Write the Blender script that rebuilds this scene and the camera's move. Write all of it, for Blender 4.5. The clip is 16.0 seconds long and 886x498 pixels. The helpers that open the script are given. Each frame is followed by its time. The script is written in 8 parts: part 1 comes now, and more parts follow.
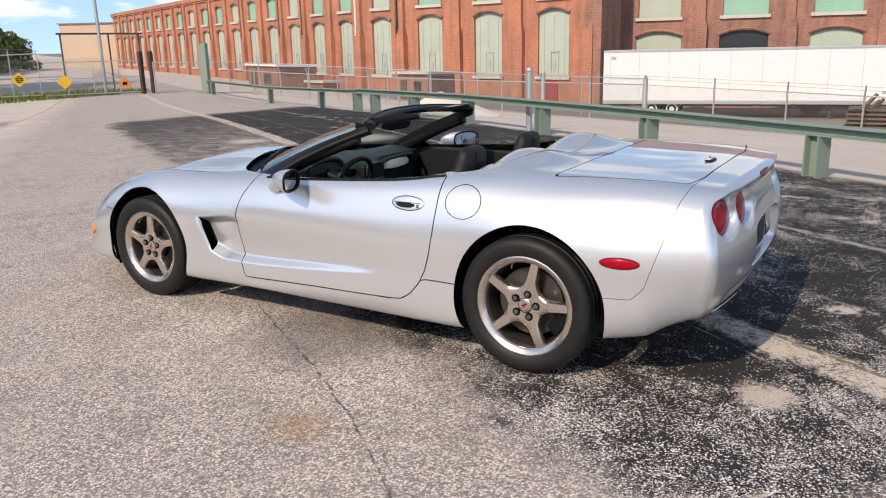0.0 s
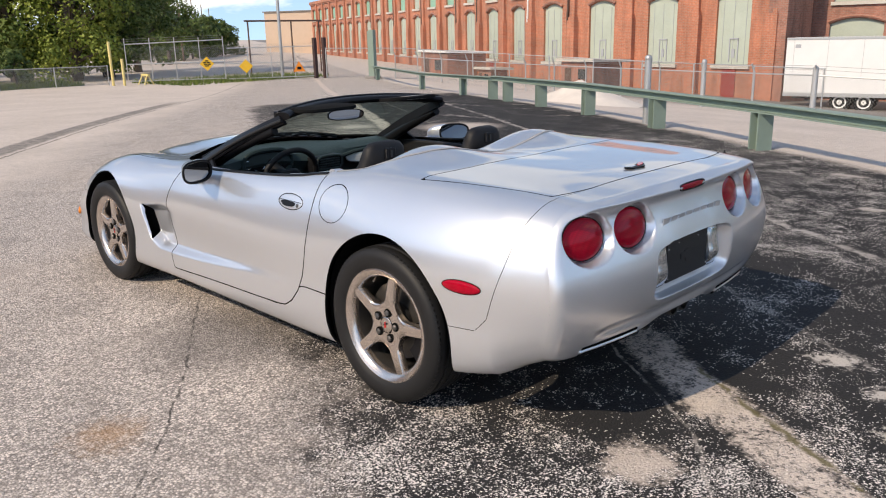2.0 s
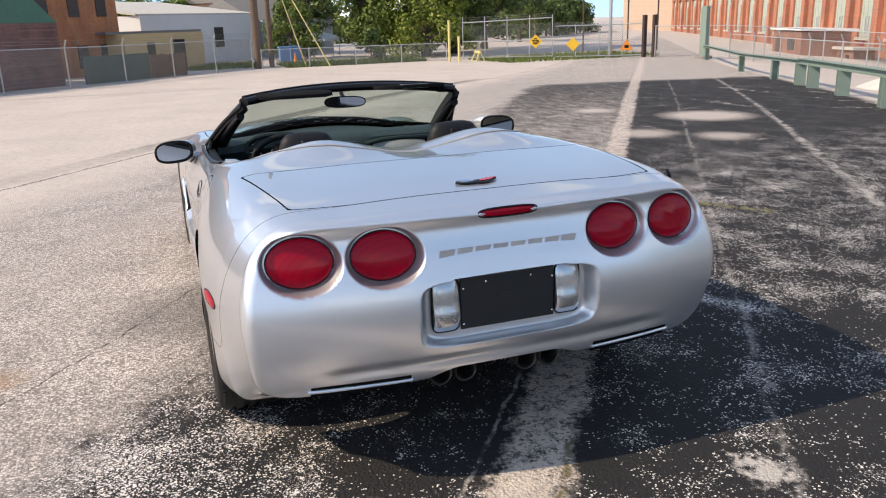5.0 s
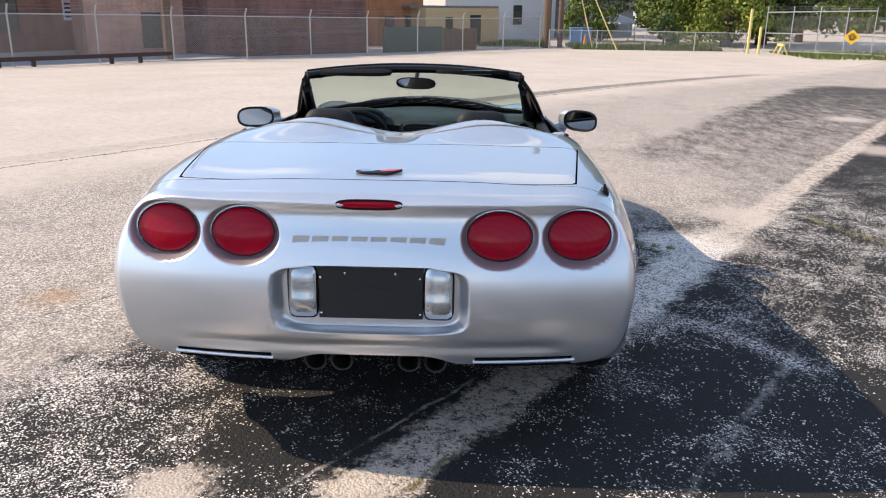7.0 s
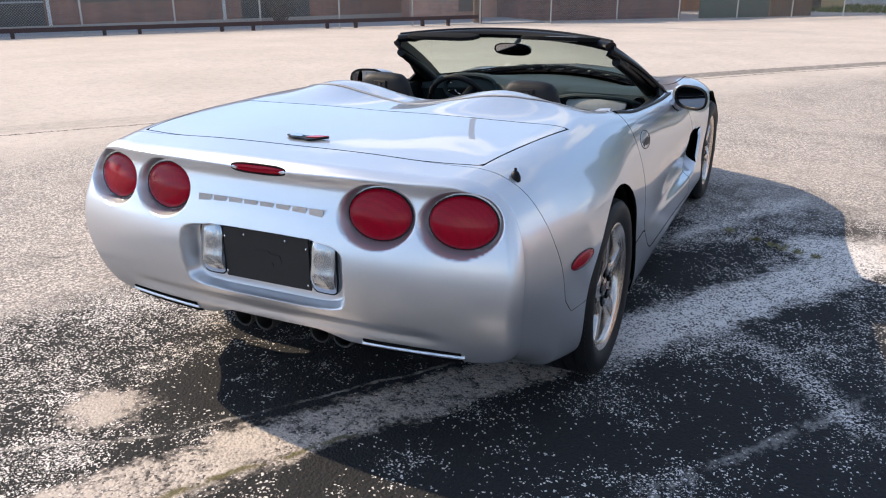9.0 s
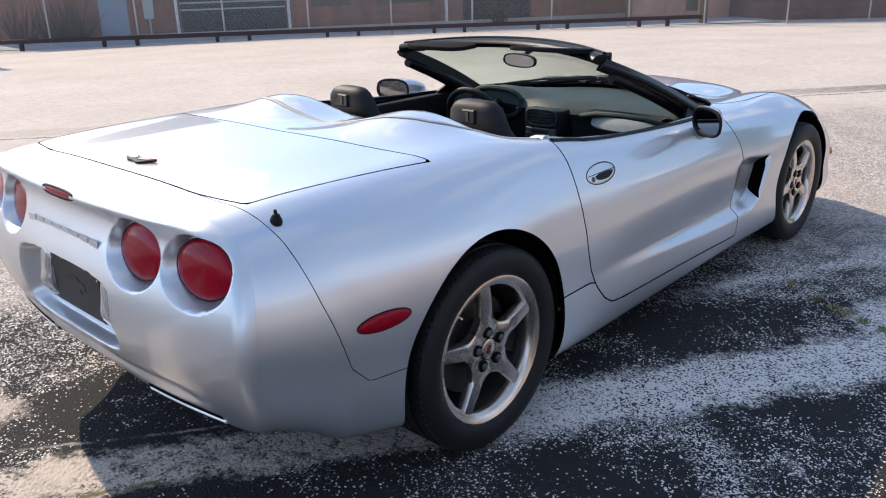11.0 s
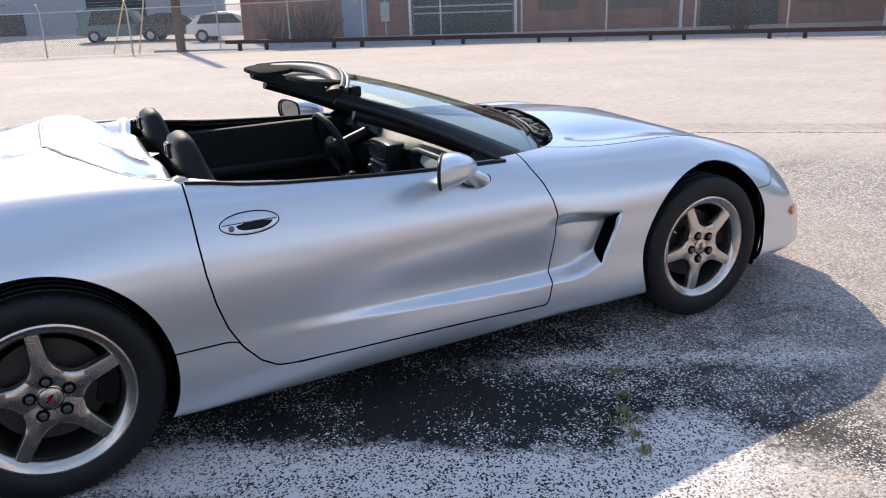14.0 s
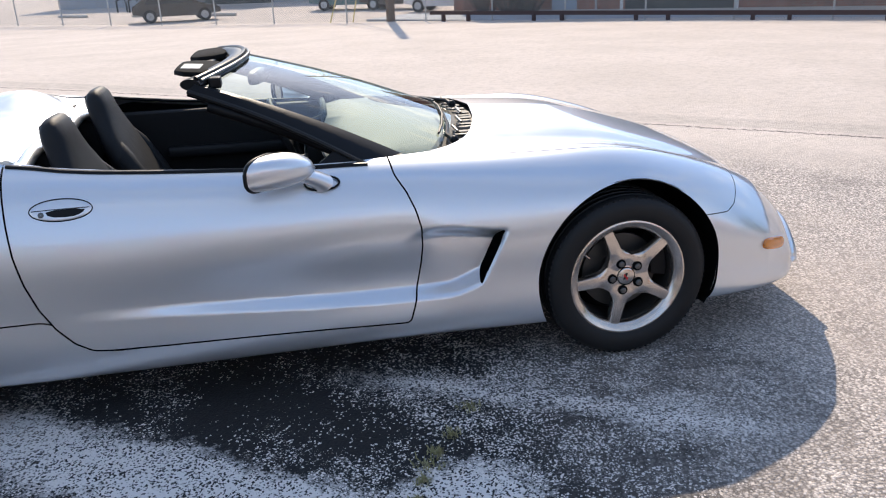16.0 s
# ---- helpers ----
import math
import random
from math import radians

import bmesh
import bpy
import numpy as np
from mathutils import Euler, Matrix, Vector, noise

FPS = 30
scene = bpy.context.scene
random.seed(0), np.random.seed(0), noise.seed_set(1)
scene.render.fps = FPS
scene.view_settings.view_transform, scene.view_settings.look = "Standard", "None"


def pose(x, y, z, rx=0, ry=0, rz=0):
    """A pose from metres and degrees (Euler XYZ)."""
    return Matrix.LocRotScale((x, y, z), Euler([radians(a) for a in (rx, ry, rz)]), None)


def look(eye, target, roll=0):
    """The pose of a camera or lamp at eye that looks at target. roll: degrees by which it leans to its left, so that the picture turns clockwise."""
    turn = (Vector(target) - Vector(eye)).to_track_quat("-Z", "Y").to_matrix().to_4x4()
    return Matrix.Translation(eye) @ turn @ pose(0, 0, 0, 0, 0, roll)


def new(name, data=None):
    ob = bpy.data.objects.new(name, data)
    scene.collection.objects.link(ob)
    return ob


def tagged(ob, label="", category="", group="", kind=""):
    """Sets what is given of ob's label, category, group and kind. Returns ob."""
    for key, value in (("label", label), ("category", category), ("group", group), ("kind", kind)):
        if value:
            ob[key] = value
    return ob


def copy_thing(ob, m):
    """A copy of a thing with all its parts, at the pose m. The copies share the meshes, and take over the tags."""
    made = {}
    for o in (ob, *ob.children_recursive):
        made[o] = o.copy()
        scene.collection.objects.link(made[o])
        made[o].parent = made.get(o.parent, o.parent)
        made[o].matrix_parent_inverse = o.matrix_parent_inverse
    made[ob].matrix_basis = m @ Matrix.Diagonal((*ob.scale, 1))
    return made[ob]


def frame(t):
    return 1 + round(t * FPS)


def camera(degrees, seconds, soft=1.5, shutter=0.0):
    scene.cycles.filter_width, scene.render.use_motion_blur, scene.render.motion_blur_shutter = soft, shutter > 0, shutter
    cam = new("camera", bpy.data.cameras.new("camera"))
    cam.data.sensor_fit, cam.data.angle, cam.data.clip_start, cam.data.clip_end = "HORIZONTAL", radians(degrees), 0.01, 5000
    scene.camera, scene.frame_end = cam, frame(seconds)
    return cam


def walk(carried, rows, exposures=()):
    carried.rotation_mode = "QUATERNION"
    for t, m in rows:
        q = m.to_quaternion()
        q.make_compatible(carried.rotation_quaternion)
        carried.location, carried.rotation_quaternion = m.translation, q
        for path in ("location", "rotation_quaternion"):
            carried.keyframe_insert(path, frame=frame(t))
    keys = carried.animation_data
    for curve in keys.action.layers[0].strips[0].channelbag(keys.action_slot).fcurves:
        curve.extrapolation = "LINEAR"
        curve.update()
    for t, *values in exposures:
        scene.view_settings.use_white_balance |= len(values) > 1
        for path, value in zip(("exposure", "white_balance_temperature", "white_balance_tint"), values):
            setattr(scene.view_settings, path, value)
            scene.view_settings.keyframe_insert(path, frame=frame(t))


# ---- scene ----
# The car stands at the origin: x to its nose, y to its left side, z up.
cam = camera(58.7, 16.0, soft=1.1)
PATH = [
    (0, (-2.839, 4.119, 1.557), (-1.837, 2.464, 1.048), -1.4),
    (0.5, (-3.086, 3.833, 1.54), (-1.979, 2.246, 1.032), -1.7),
    (1, (-3.295, 3.523, 1.511), (-2.091, 2.01, 0.999), -1.8),
    (1.5, (-3.481, 3.192, 1.518), (-2.195, 1.752, 0.998), -1.7),
    (2, (-3.679, 2.908, 1.505), (-2.321, 1.538, 0.977), -1.4),
    (2.5, (-3.844, 2.627, 1.495), (-2.408, 1.341, 0.961), -1.2),
    (3, (-3.988, 2.297, 1.486), (-2.47, 1.112, 0.947), -1.3),
    (5.5, (-4.486, 0.694, 1.478), (-2.624, 0.221, 0.921), -1.3),
    (6, (-4.522, 0.376, 1.461), (-2.624, 0.082, 0.901), -0.3),
    (6.5, (-4.529, 0.039, 1.487), (-2.616, -0.077, 0.916), 0.4),
    (7, (-4.543, -0.298, 1.484), (-2.633, -0.241, 0.893), 0.7),
    (7.5, (-4.503, -0.623, 1.47), (-2.618, -0.369, 0.852), 0.5),
    (8, (-4.39, -0.962, 1.478), (-2.552, -0.505, 0.833), 0.3),
    (10.5, (-3.374, -2.141, 1.471), (-1.922, -0.941, 0.799), -1.3),
    (11, (-3.059, -2.33, 1.47), (-1.687, -1.035, 0.805), -1.7),
    (11.5, (-2.776, -2.501, 1.474), (-1.479, -1.128, 0.817), -1.6),
    (12, (-2.487, -2.686, 1.49), (-1.274, -1.236, 0.836), -1.5),
    (12.5, (-2.181, -2.848, 1.477), (-1.055, -1.328, 0.827), -1.4),
    (13, (-1.842, -3.013, 1.501), (-0.808, -1.428, 0.853), -1.5),
    (13.5, (-1.523, -3.203, 1.509), (-0.572, -1.565, 0.866), -1.8),
    (14, (-1.225, -3.321, 1.484), (-0.363, -1.634, 0.844), -2.1),
    (14.5, (-0.902, -3.426, 1.502), (-0.142, -1.69, 0.862), -2.2),
    (15, (-0.571, -3.534, 1.508), (0.071, -1.755, 0.857), -2.1),
    (15.5, (-0.225, -3.581, 1.5), (0.265, -1.761, 0.831), -2.0),
    (16, (0.132, -3.539, 1.499), (0.461, -1.69, 0.813), -2.1),
]
walk(cam, [(t, look(eye, target, roll)) for t, eye, target, roll in PATH],
     exposures=[(0.0, 0.46, 7500, 10), (3.0, 0.50, 7500, 10), (7.0, 0.90, 7500, 10), (12.0, 0.84, 7050, 10), (16.0, 0.88, 7050, 10)])

# ---- light ----
SUN_TO = Vector((0.12, 1.25, 1.0)).normalized()
world = bpy.data.worlds.new("world")
scene.world = world
world.use_nodes = True
wn = world.node_tree.nodes
sky = wn.new("ShaderNodeTexSky")
sky.sky_type = "NISHITA"
sky.sun_disc = False
sky.sun_elevation = math.asin(SUN_TO.z)
sky.sun_rotation = math.atan2(SUN_TO.x, SUN_TO.y)
sky.air_density, sky.dust_density, sky.ozone_density = 1.0, 0.25, 2.2
wn["Background"].inputs["Strength"].default_value = 0.185
# thin white cloud drifts over the blue
wl = world.node_tree.links
co = wn.new("ShaderNodeTexCoord")
lift = wn.new("ShaderNodeVectorMath")
lift.operation, lift.inputs[1].default_value = "ADD", (0, 0, 0.20)
wl.new(co.outputs["Generated"], lift.inputs[0])
wl.new(lift.outputs[0], sky.inputs[0])
span = wn.new("ShaderNodeMapping")
span.inputs["Scale"].default_value = (1.0, 1.0, 3.2)
wl.new(co.outputs["Generated"], span.inputs["Vector"])
puff = wn.new("ShaderNodeTexNoise")
puff.inputs["Scale"].default_value, puff.inputs["Detail"].default_value, puff.inputs["Roughness"].default_value = 2.6, 6.0, 0.58
wl.new(span.outputs[0], puff.inputs["Vector"])
cover = wn.new("ShaderNodeMapRange")
for key, val in (("From Min", 0.535), ("From Max", 0.60), ("To Min", 0.0), ("To Max", 0.8)):
    cover.inputs[key].default_value = val
wl.new(puff.outputs[0], cover.inputs[0])
white = wn.new("ShaderNodeHueSaturation")
white.inputs["Saturation"].default_value, white.inputs["Value"].default_value = 0.12, 1.25
wl.new(sky.outputs[0], white.inputs["Color"])
blend = wn.new("ShaderNodeMixRGB")
wl.new(cover.outputs[0], blend.inputs[0])
wl.new(sky.outputs[0], blend.inputs[1])
wl.new(white.outputs[0], blend.inputs[2])
wl.new(blend.outputs[0], wn["Background"].inputs["Color"])
sun_data = bpy.data.lights.new("sun", "SUN")
sun_data.energy, sun_data.angle, sun_data.color = 2.8, radians(0.55), (1.0, 0.88, 0.75)
sun = new("sun", sun_data)
sun.matrix_world = look(SUN_TO * 60, (0, 0, 0))

# ---- small tools ----
def part(name, bm, material, parent=None, label="", smooth=False, at=None):
    """Links a bmesh as one mesh object under a thing or a part."""
    me = bpy.data.meshes.new(name)
    bm.to_mesh(me)
    bm.free()
    for m in (material if isinstance(material, (list, tuple)) else [material]):
        me.materials.append(m)
    if smooth:
        me.polygons.foreach_set("use_smooth", [True] * len(me.polygons))
        me.set_sharp_from_angle(angle=radians(42))
    ob = new(name, me)
    if parent is not None:
        ob.parent = parent
    if at is not None:
        ob.matrix_local = at
    if label:
        ob["label"] = label
    return ob


def thing(name, label, category, at=None, group="", kind=""):
    """An Empty at a thing's base."""
    ob = new(name)
    ob.empty_display_size = 0.2
    if at is not None:
        ob.matrix_world = at
    return tagged(ob, label, category, group, kind)


def box(bm, x0, x1, y0, y1, z0, z1, m=None, bevel=0.0, seg=1, mat=0):
    r = bmesh.ops.create_cube(bm, size=1.0)
    vs = r["verts"]
    for v in vs:
        v.co = Vector(((x0 + x1) / 2 + v.co.x * (x1 - x0), (y0 + y1) / 2 + v.co.y * (y1 - y0), (z0 + z1) / 2 + v.co.z * (z1 - z0)))
    fs = list({f for v in vs for f in v.link_faces})
    for f in fs:
        f.material_index = mat
    if bevel:
        es = list({e for v in vs for e in v.link_edges})
        out = bmesh.ops.bevel(bm, geom=es, offset=bevel, segments=seg, profile=0.5, affect="EDGES")
        vs = list({v for f in out["faces"] for v in f.verts} | {v for v in vs if v.is_valid})
        for f in out["faces"]:
            f.material_index = mat
    if m is not None:
        bmesh.ops.transform(bm, matrix=m, verts=vs)
    return vs


def box_bm(*a, **k):
    bm = bmesh.new()
    box(bm, *a, **k)
    return bm


def tube(bm, pts, radius, seg=8, closed=False, caps=True, squash=None):
    """A tube along points; radius a number or one a point; squash: (across, up) factors."""
    pts = [Vector(p) for p in pts]
    n = len(pts)
    rad = radius if isinstance(radius, (list, tuple)) else [radius] * n
    rings = []
    side = None
    for i, p in enumerate(pts):
        a = pts[(i - 1) % n] if (closed or i > 0) else p
        b = pts[(i + 1) % n] if (closed or i < n - 1) else p
        d = (b - a).normalized()
        ref = Vector((0, 0, 1)) if abs(d.z) < 0.95 else Vector((1, 0, 0))
        s = d.cross(ref).normalized()
        if side is not None and s.dot(side) < 0:
            s = -s
        side = s
        u = s.cross(d)
        qx, qy = squash or (1, 1)
        rings.append([bm.verts.new(p + (s * math.cos(k * 2 * math.pi / seg) * qx + u * math.sin(k * 2 * math.pi / seg) * qy) * rad[i]) for k in range(seg)])
    for i in range(n if closed else n - 1):
        r0, r1 = rings[i], rings[(i + 1) % n]
        for k in range(seg):
            bm.faces.new((r0[k], r0[(k + 1) % seg], r1[(k + 1) % seg], r1[k]))
    if caps and not closed:
        bm.faces.new(rings[0][::-1])
        bm.faces.new(rings[-1])
    return rings


def tube_bm(*a, **k):
    bm = bmesh.new()
    tube(bm, *a, **k)
    bmesh.ops.recalc_face_normals(bm, faces=bm.faces)
    return bm


def lathe(bm, profile, seg=32, axis="y", m=None, mat=0, span=2 * math.pi):
    """Turns (radius, along) points about an axis."""
    rings = []
    whole = abs(span - 2 * math.pi) < 1e-6
    count = seg if whole else seg + 1
    for k in range(count):
        a = span * k / seg
        ring = []
        for r, h in profile:
            c = (r * math.cos(a), h, r * math.sin(a)) if axis == "y" else (r * math.cos(a), r * math.sin(a), h)
            ring.append(bm.verts.new(c))
        rings.append(ring)
    fs = []
    for k in range(seg):
        r0, r1 = rings[k], rings[(k + 1) % count]
        for i in range(len(profile) - 1):
            f = bm.faces.new((r0[i], r0[i + 1], r1[i + 1], r1[i]))
            f.material_index = mat
            fs.append(f)
    if m is not None:
        bmesh.ops.transform(bm, matrix=m, verts=[v for r in rings for v in r])
    return rings


def plate(outline, depth, m=None, bevel=0.0, seg=2):
    """A flat plate: an outline in x, y, drawn out along +z."""
    bm = bmesh.new()
    vs = [bm.verts.new((x, y, 0)) for x, y in outline]
    f = bm.faces.new(vs)
    r = bmesh.ops.extrude_face_region(bm, geom=[f])
    top = [v for v in r["geom"] if isinstance(v, bmesh.types.BMVert)]
    bmesh.ops.translate(bm, vec=(0, 0, depth), verts=top)
    bmesh.ops.recalc_face_normals(bm, faces=bm.faces)
    if bevel:
        es = [e for e in bm.edges if all(v in set(top) for v in e.verts)]
        bmesh.ops.bevel(bm, geom=es, offset=bevel, segments=seg, profile=0.5, affect="EDGES")
    if m is not None:
        bm.transform(m)
    return bm


def ellipse(a, b, n=32, power=2.0, cx=0.0, cy=0.0):
    out = []
    for k in range(n):
        c, s = math.cos(2 * math.pi * k / n), math.sin(2 * math.pi * k / n)
        out.append((cx + a * math.copysign(abs(c) ** (2 / power), c), cy + b * math.copysign(abs(s) ** (2 / power), s)))
    return out


def rounded(points, passes=2):
    """Chaikin rounding of a closed outline."""
    for _ in range(passes):
        out = []
        for i, p in enumerate(points):
            q = points[(i + 1) % len(points)]
            out += [tuple(0.75 * a + 0.25 * b for a, b in zip(p, q)), tuple(0.25 * a + 0.75 * b for a, b in zip(p, q))]
        points = out
    return points


def smoothstep(a, b, x):
    t = min(1.0, max(0.0, (x - a) / (b - a)))
    return t * t * (3 - 2 * t)


# ---- materials ----
def material(name, base=(0.5, 0.5, 0.5), rough=0.6, metal=0.0, coat=0.0, spec=0.5):
    m = bpy.data.materials.new(name)
    m.use_nodes = True
    b = m.node_tree.nodes["Principled BSDF"]
    b.inputs["Base Color"].default_value = (*base, 1)
    b.inputs["Roughness"].default_value = rough
    b.inputs["Metallic"].default_value = metal
    b.inputs["Coat Weight"].default_value = coat
    b.inputs["Coat Roughness"].default_value = 0.04
    b.inputs["Specular IOR Level"].default_value = spec
    return m


class Nodes:
    """Short-hand for building node materials."""

    def __init__(self, m):
        self.t = m.node_tree
        self.b = self.t.nodes["Principled BSDF"]
        self.co = self.t.nodes.new("ShaderNodeTexCoord").outputs["Object"]

    def link(self, a, b):
        self.t.links.new(a, b)

    def put(self, socket, value):
        if isinstance(value, bpy.types.NodeSocket):
            self.link(value, socket)
        elif isinstance(value, tuple) and len(value) == 3 and socket.type == "RGBA":
            socket.default_value = (*value, 1)
        else:
            socket.default_value = value

    def noise(self, scale, detail=4.0, rough=0.55, co=None, dist=0.0):
        n = self.t.nodes.new("ShaderNodeTexNoise")
        n.inputs["Scale"].default_value, n.inputs["Detail"].default_value = scale, detail
        n.inputs["Roughness"].default_value, n.inputs["Distortion"].default_value = rough, dist
        self.link(co or self.co, n.inputs["Vector"])
        return n.outputs["Fac"]

    def voronoi(self, scale, feature="F1", co=None, out="Distance", rand=1.0):
        n = self.t.nodes.new("ShaderNodeTexVoronoi")
        n.feature = feature
        n.inputs["Scale"].default_value, n.inputs["Randomness"].default_value = scale, rand
        self.link(co or self.co, n.inputs["Vector"])
        return n.outputs[out]

    def ramp(self, fac, stops):
        n = self.t.nodes.new("ShaderNodeValToRGB")
        e = n.color_ramp.elements
        while len(e) < len(stops):
            e.new(0.5)
        for k, (p, c) in enumerate(stops):
            e[k].position = p
            e[k].color = (*c, 1) if isinstance(c, tuple) else (c, c, c, 1)
        self.link(fac, n.inputs["Fac"])
        return n.outputs["Color"]

    def mix(self, fac, a, b, kind="MIX"):
        n = self.t.nodes.new("ShaderNodeMix")
        n.data_type, n.blend_type = "RGBA", kind
        self.put(n.inputs[0], fac)
        self.put(n.inputs[6], a)
        self.put(n.inputs[7], b)
        return n.outputs[2]

    def math(self, op, a, b=0.0, clamp=False):
        n = self.t.nodes.new("ShaderNodeMath")
        n.operation, n.use_clamp = op, clamp
        self.put(n.inputs[0], a)
        self.put(n.inputs[1], b)
        return n.outputs[0]

    def mapping(self, scale=(1, 1, 1), rot=(0, 0, 0), loc=(0, 0, 0), co=None):
        n = self.t.nodes.new("ShaderNodeMapping")
        n.inputs["Scale"].default_value, n.inputs["Rotation"].default_value, n.inputs["Location"].default_value = scale, rot, loc
        self.link(co or self.co, n.inputs["Vector"])
        return n.outputs[0]

    def xyz(self, co=None):
        n = self.t.nodes.new("ShaderNodeSeparateXYZ")
        self.link(co or self.co, n.inputs[0])
        return n.outputs

    def random(self):
        return self.t.nodes.new("ShaderNodeObjectInfo").outputs["Random"]

    def color(self, c):
        self.put(self.b.inputs["Base Color"], c)

    def rough(self, c):
        self.put(self.b.inputs["Roughness"], c)

    def bump(self, height, strength=0.3, distance=0.01):
        n = self.t.nodes.new("ShaderNodeBump")
        n.inputs["Strength"].default_value, n.inputs["Distance"].default_value = strength, distance
        self.link(height, n.inputs["Height"])
        self.link(n.outputs[0], self.b.inputs["Normal"])


def worn(name, base, rough, metal=0.0, amount=0.25, scale=6.0, bump=0.1, coat=0.0, spec=0.5):
    """A plain surface with two sizes of variation."""
    m = material(name, base, rough, metal, coat, spec)
    n = Nodes(m)
    big = n.noise(scale, 3)
    fine = n.noise(scale * 14, 4)
    dark = tuple(c * (1 - amount) for c in base)
    light = tuple(min(1, c * (1 + amount)) for c in base)
    n.color(n.mix(n.ramp(fine, [(0.3, 0.0), (0.7, 1.0)]), n.mix(big, dark, light), n.mix(big, base, light)))
    n.rough(n.math("ADD", n.math("MULTIPLY", fine, 0.16), rough - 0.08, True))
    if bump:
        n.bump(fine, bump, 0.004)
    return m


PAINT = material("silver_paint", (0.76, 0.78, 0.81), 0.33, 0.78, 1.0)
PAINT.node_tree.nodes["Principled BSDF"].inputs["Specular Tint"].default_value = (0.60, 0.61, 0.63, 1)
PAINT.node_tree.nodes["Principled BSDF"].inputs["Coat IOR"].default_value = 1.6
PAINT.node_tree.nodes["Principled BSDF"].inputs["Coat Roughness"].default_value = 0.015
_n = Nodes(PAINT)
_f = _n.voronoi(900.0, out="Color")
_n.color(_n.mix(0.10, (0.76, 0.78, 0.81), _n.mix(0.5, _f, (0.76, 0.78, 0.81))))
_n.rough(_n.math("ADD", _n.math("MULTIPLY", _n.noise(3.0, 3), 0.04), 0.31))
BLACK_TRIM = worn("black_trim", (0.006, 0.006, 0.007), 0.4, scale=20, spec=0.2)
LEATHER = worn("black_leather", (0.008, 0.008, 0.009), 0.55, scale=30, bump=0.2, spec=0.3)
VISOR_CLOTH = worn("visor_cloth", (0.010, 0.010, 0.010), 0.9, scale=40, spec=0.08)
DASH = worn("dash_plastic", (0.018, 0.031, 0.030), 0.55, scale=40, bump=0.25, spec=0.4)
RUBBER = worn("tyre_rubber", (0.011, 0.011, 0.0115), 0.55, scale=18, bump=0.12, spec=0.30)
LINER = material("dark_liner", (0.004, 0.004, 0.004), 0.9, spec=0.1)
ALLOY = material("wheel_alloy", (0.50, 0.435, 0.38), 0.23, 0.95)
_n = Nodes(ALLOY)
_n.color(_n.mix(_n.noise(14.0, 3), (0.60, 0.53, 0.475), (0.70, 0.62, 0.555)))
CHROME = material("chrome", (0.8, 0.8, 0.8), 0.08, 1.0)
MIRROR = material("mirror_glass", (0.34, 0.35, 0.36), 0.01, 1.0)
STEEL = worn("brake_steel", (0.16, 0.155, 0.15), 0.42, 0.9, scale=30)
RED_LENS = material("red_lens", (0.40, 0.002, 0.018), 0.10, 0.0, 0.0, 0.22)
_n = Nodes(RED_LENS)
_n.color(_n.mix(_n.ramp(_n.voronoi(170.0, out="Distance", rand=0.15), [(0.2, 0.0), (0.8, 1.0)]), (0.42, 0.002, 0.020), (0.27, 0.001, 0.012)))
AMBER = material("amber_lens", (0.75, 0.22, 0.02), 0.15, 0.0, 1.0)
CLEAR_LENS = material("clear_lens", (0.50, 0.52, 0.54), 0.20, 0.85, 1.0)
_n = Nodes(CLEAR_LENS)
_n.bump(_n.voronoi(160.0, co=_n.mapping((0.1, 1.0, 0.25))), 0.12, 0.002)
BLACK_PLATE = worn("black_plate", (0.010, 0.011, 0.013), 0.5, scale=30, bump=0.15)
RED_ENAMEL = material("red_enamel", (0.55, 0.02, 0.02), 0.25, 0, 1.0)

GLASS = material("windscreen_glass", (0.80, 0.95, 0.88), 0.0)
GLASS.node_tree.nodes["Principled BSDF"].inputs["Transmission Weight"].default_value = 1.0
GLASS.node_tree.nodes["Principled BSDF"].inputs["IOR"].default_value = 1.05
_t = GLASS.node_tree
_tr = _t.nodes.new("ShaderNodeBsdfTransparent")
_tr.inputs[0].default_value = (0.80, 0.93, 0.86, 1)
_gl = _t.nodes.new("ShaderNodeBsdfGlossy")
_gl.inputs["Roughness"].default_value = 0.02
_lw = _t.nodes.new("ShaderNodeLayerWeight")
_pw = _t.nodes.new("ShaderNodeMath")
_pw.operation, _pw.inputs[1].default_value = "POWER", 3.5
_t.links.new(_lw.outputs["Facing"], _pw.inputs[0])
_fr = _t.nodes.new("ShaderNodeMath")
_fr.operation, _fr.inputs[1].default_value, _fr.inputs[2].default_value = "MULTIPLY_ADD", 0.75, 0.05
_t.links.new(_pw.outputs[0], _fr.inputs[0])
_mx = _t.nodes.new("ShaderNodeMixShader")
_t.links.new(_fr.outputs[0], _mx.inputs[0])
_t.links.new(_tr.outputs[0], _mx.inputs[1])
_t.links.new(_gl.outputs[0], _mx.inputs[2])
_t.links.new(_mx.outputs[0], _t.nodes["Material Output"].inputs[0])

# ---- ground ----
def ground_z(x, y):
    r = math.hypot(x, y)
    z = -0.55 * smoothstep(7, 32, r)
    # the yard beyond the barrier lies lower
    q = y + 0.615 * x + 6.66
    z -= min(1.5, 0.078 * max(0.0, -q / 1.174 - 0.5))
    return z


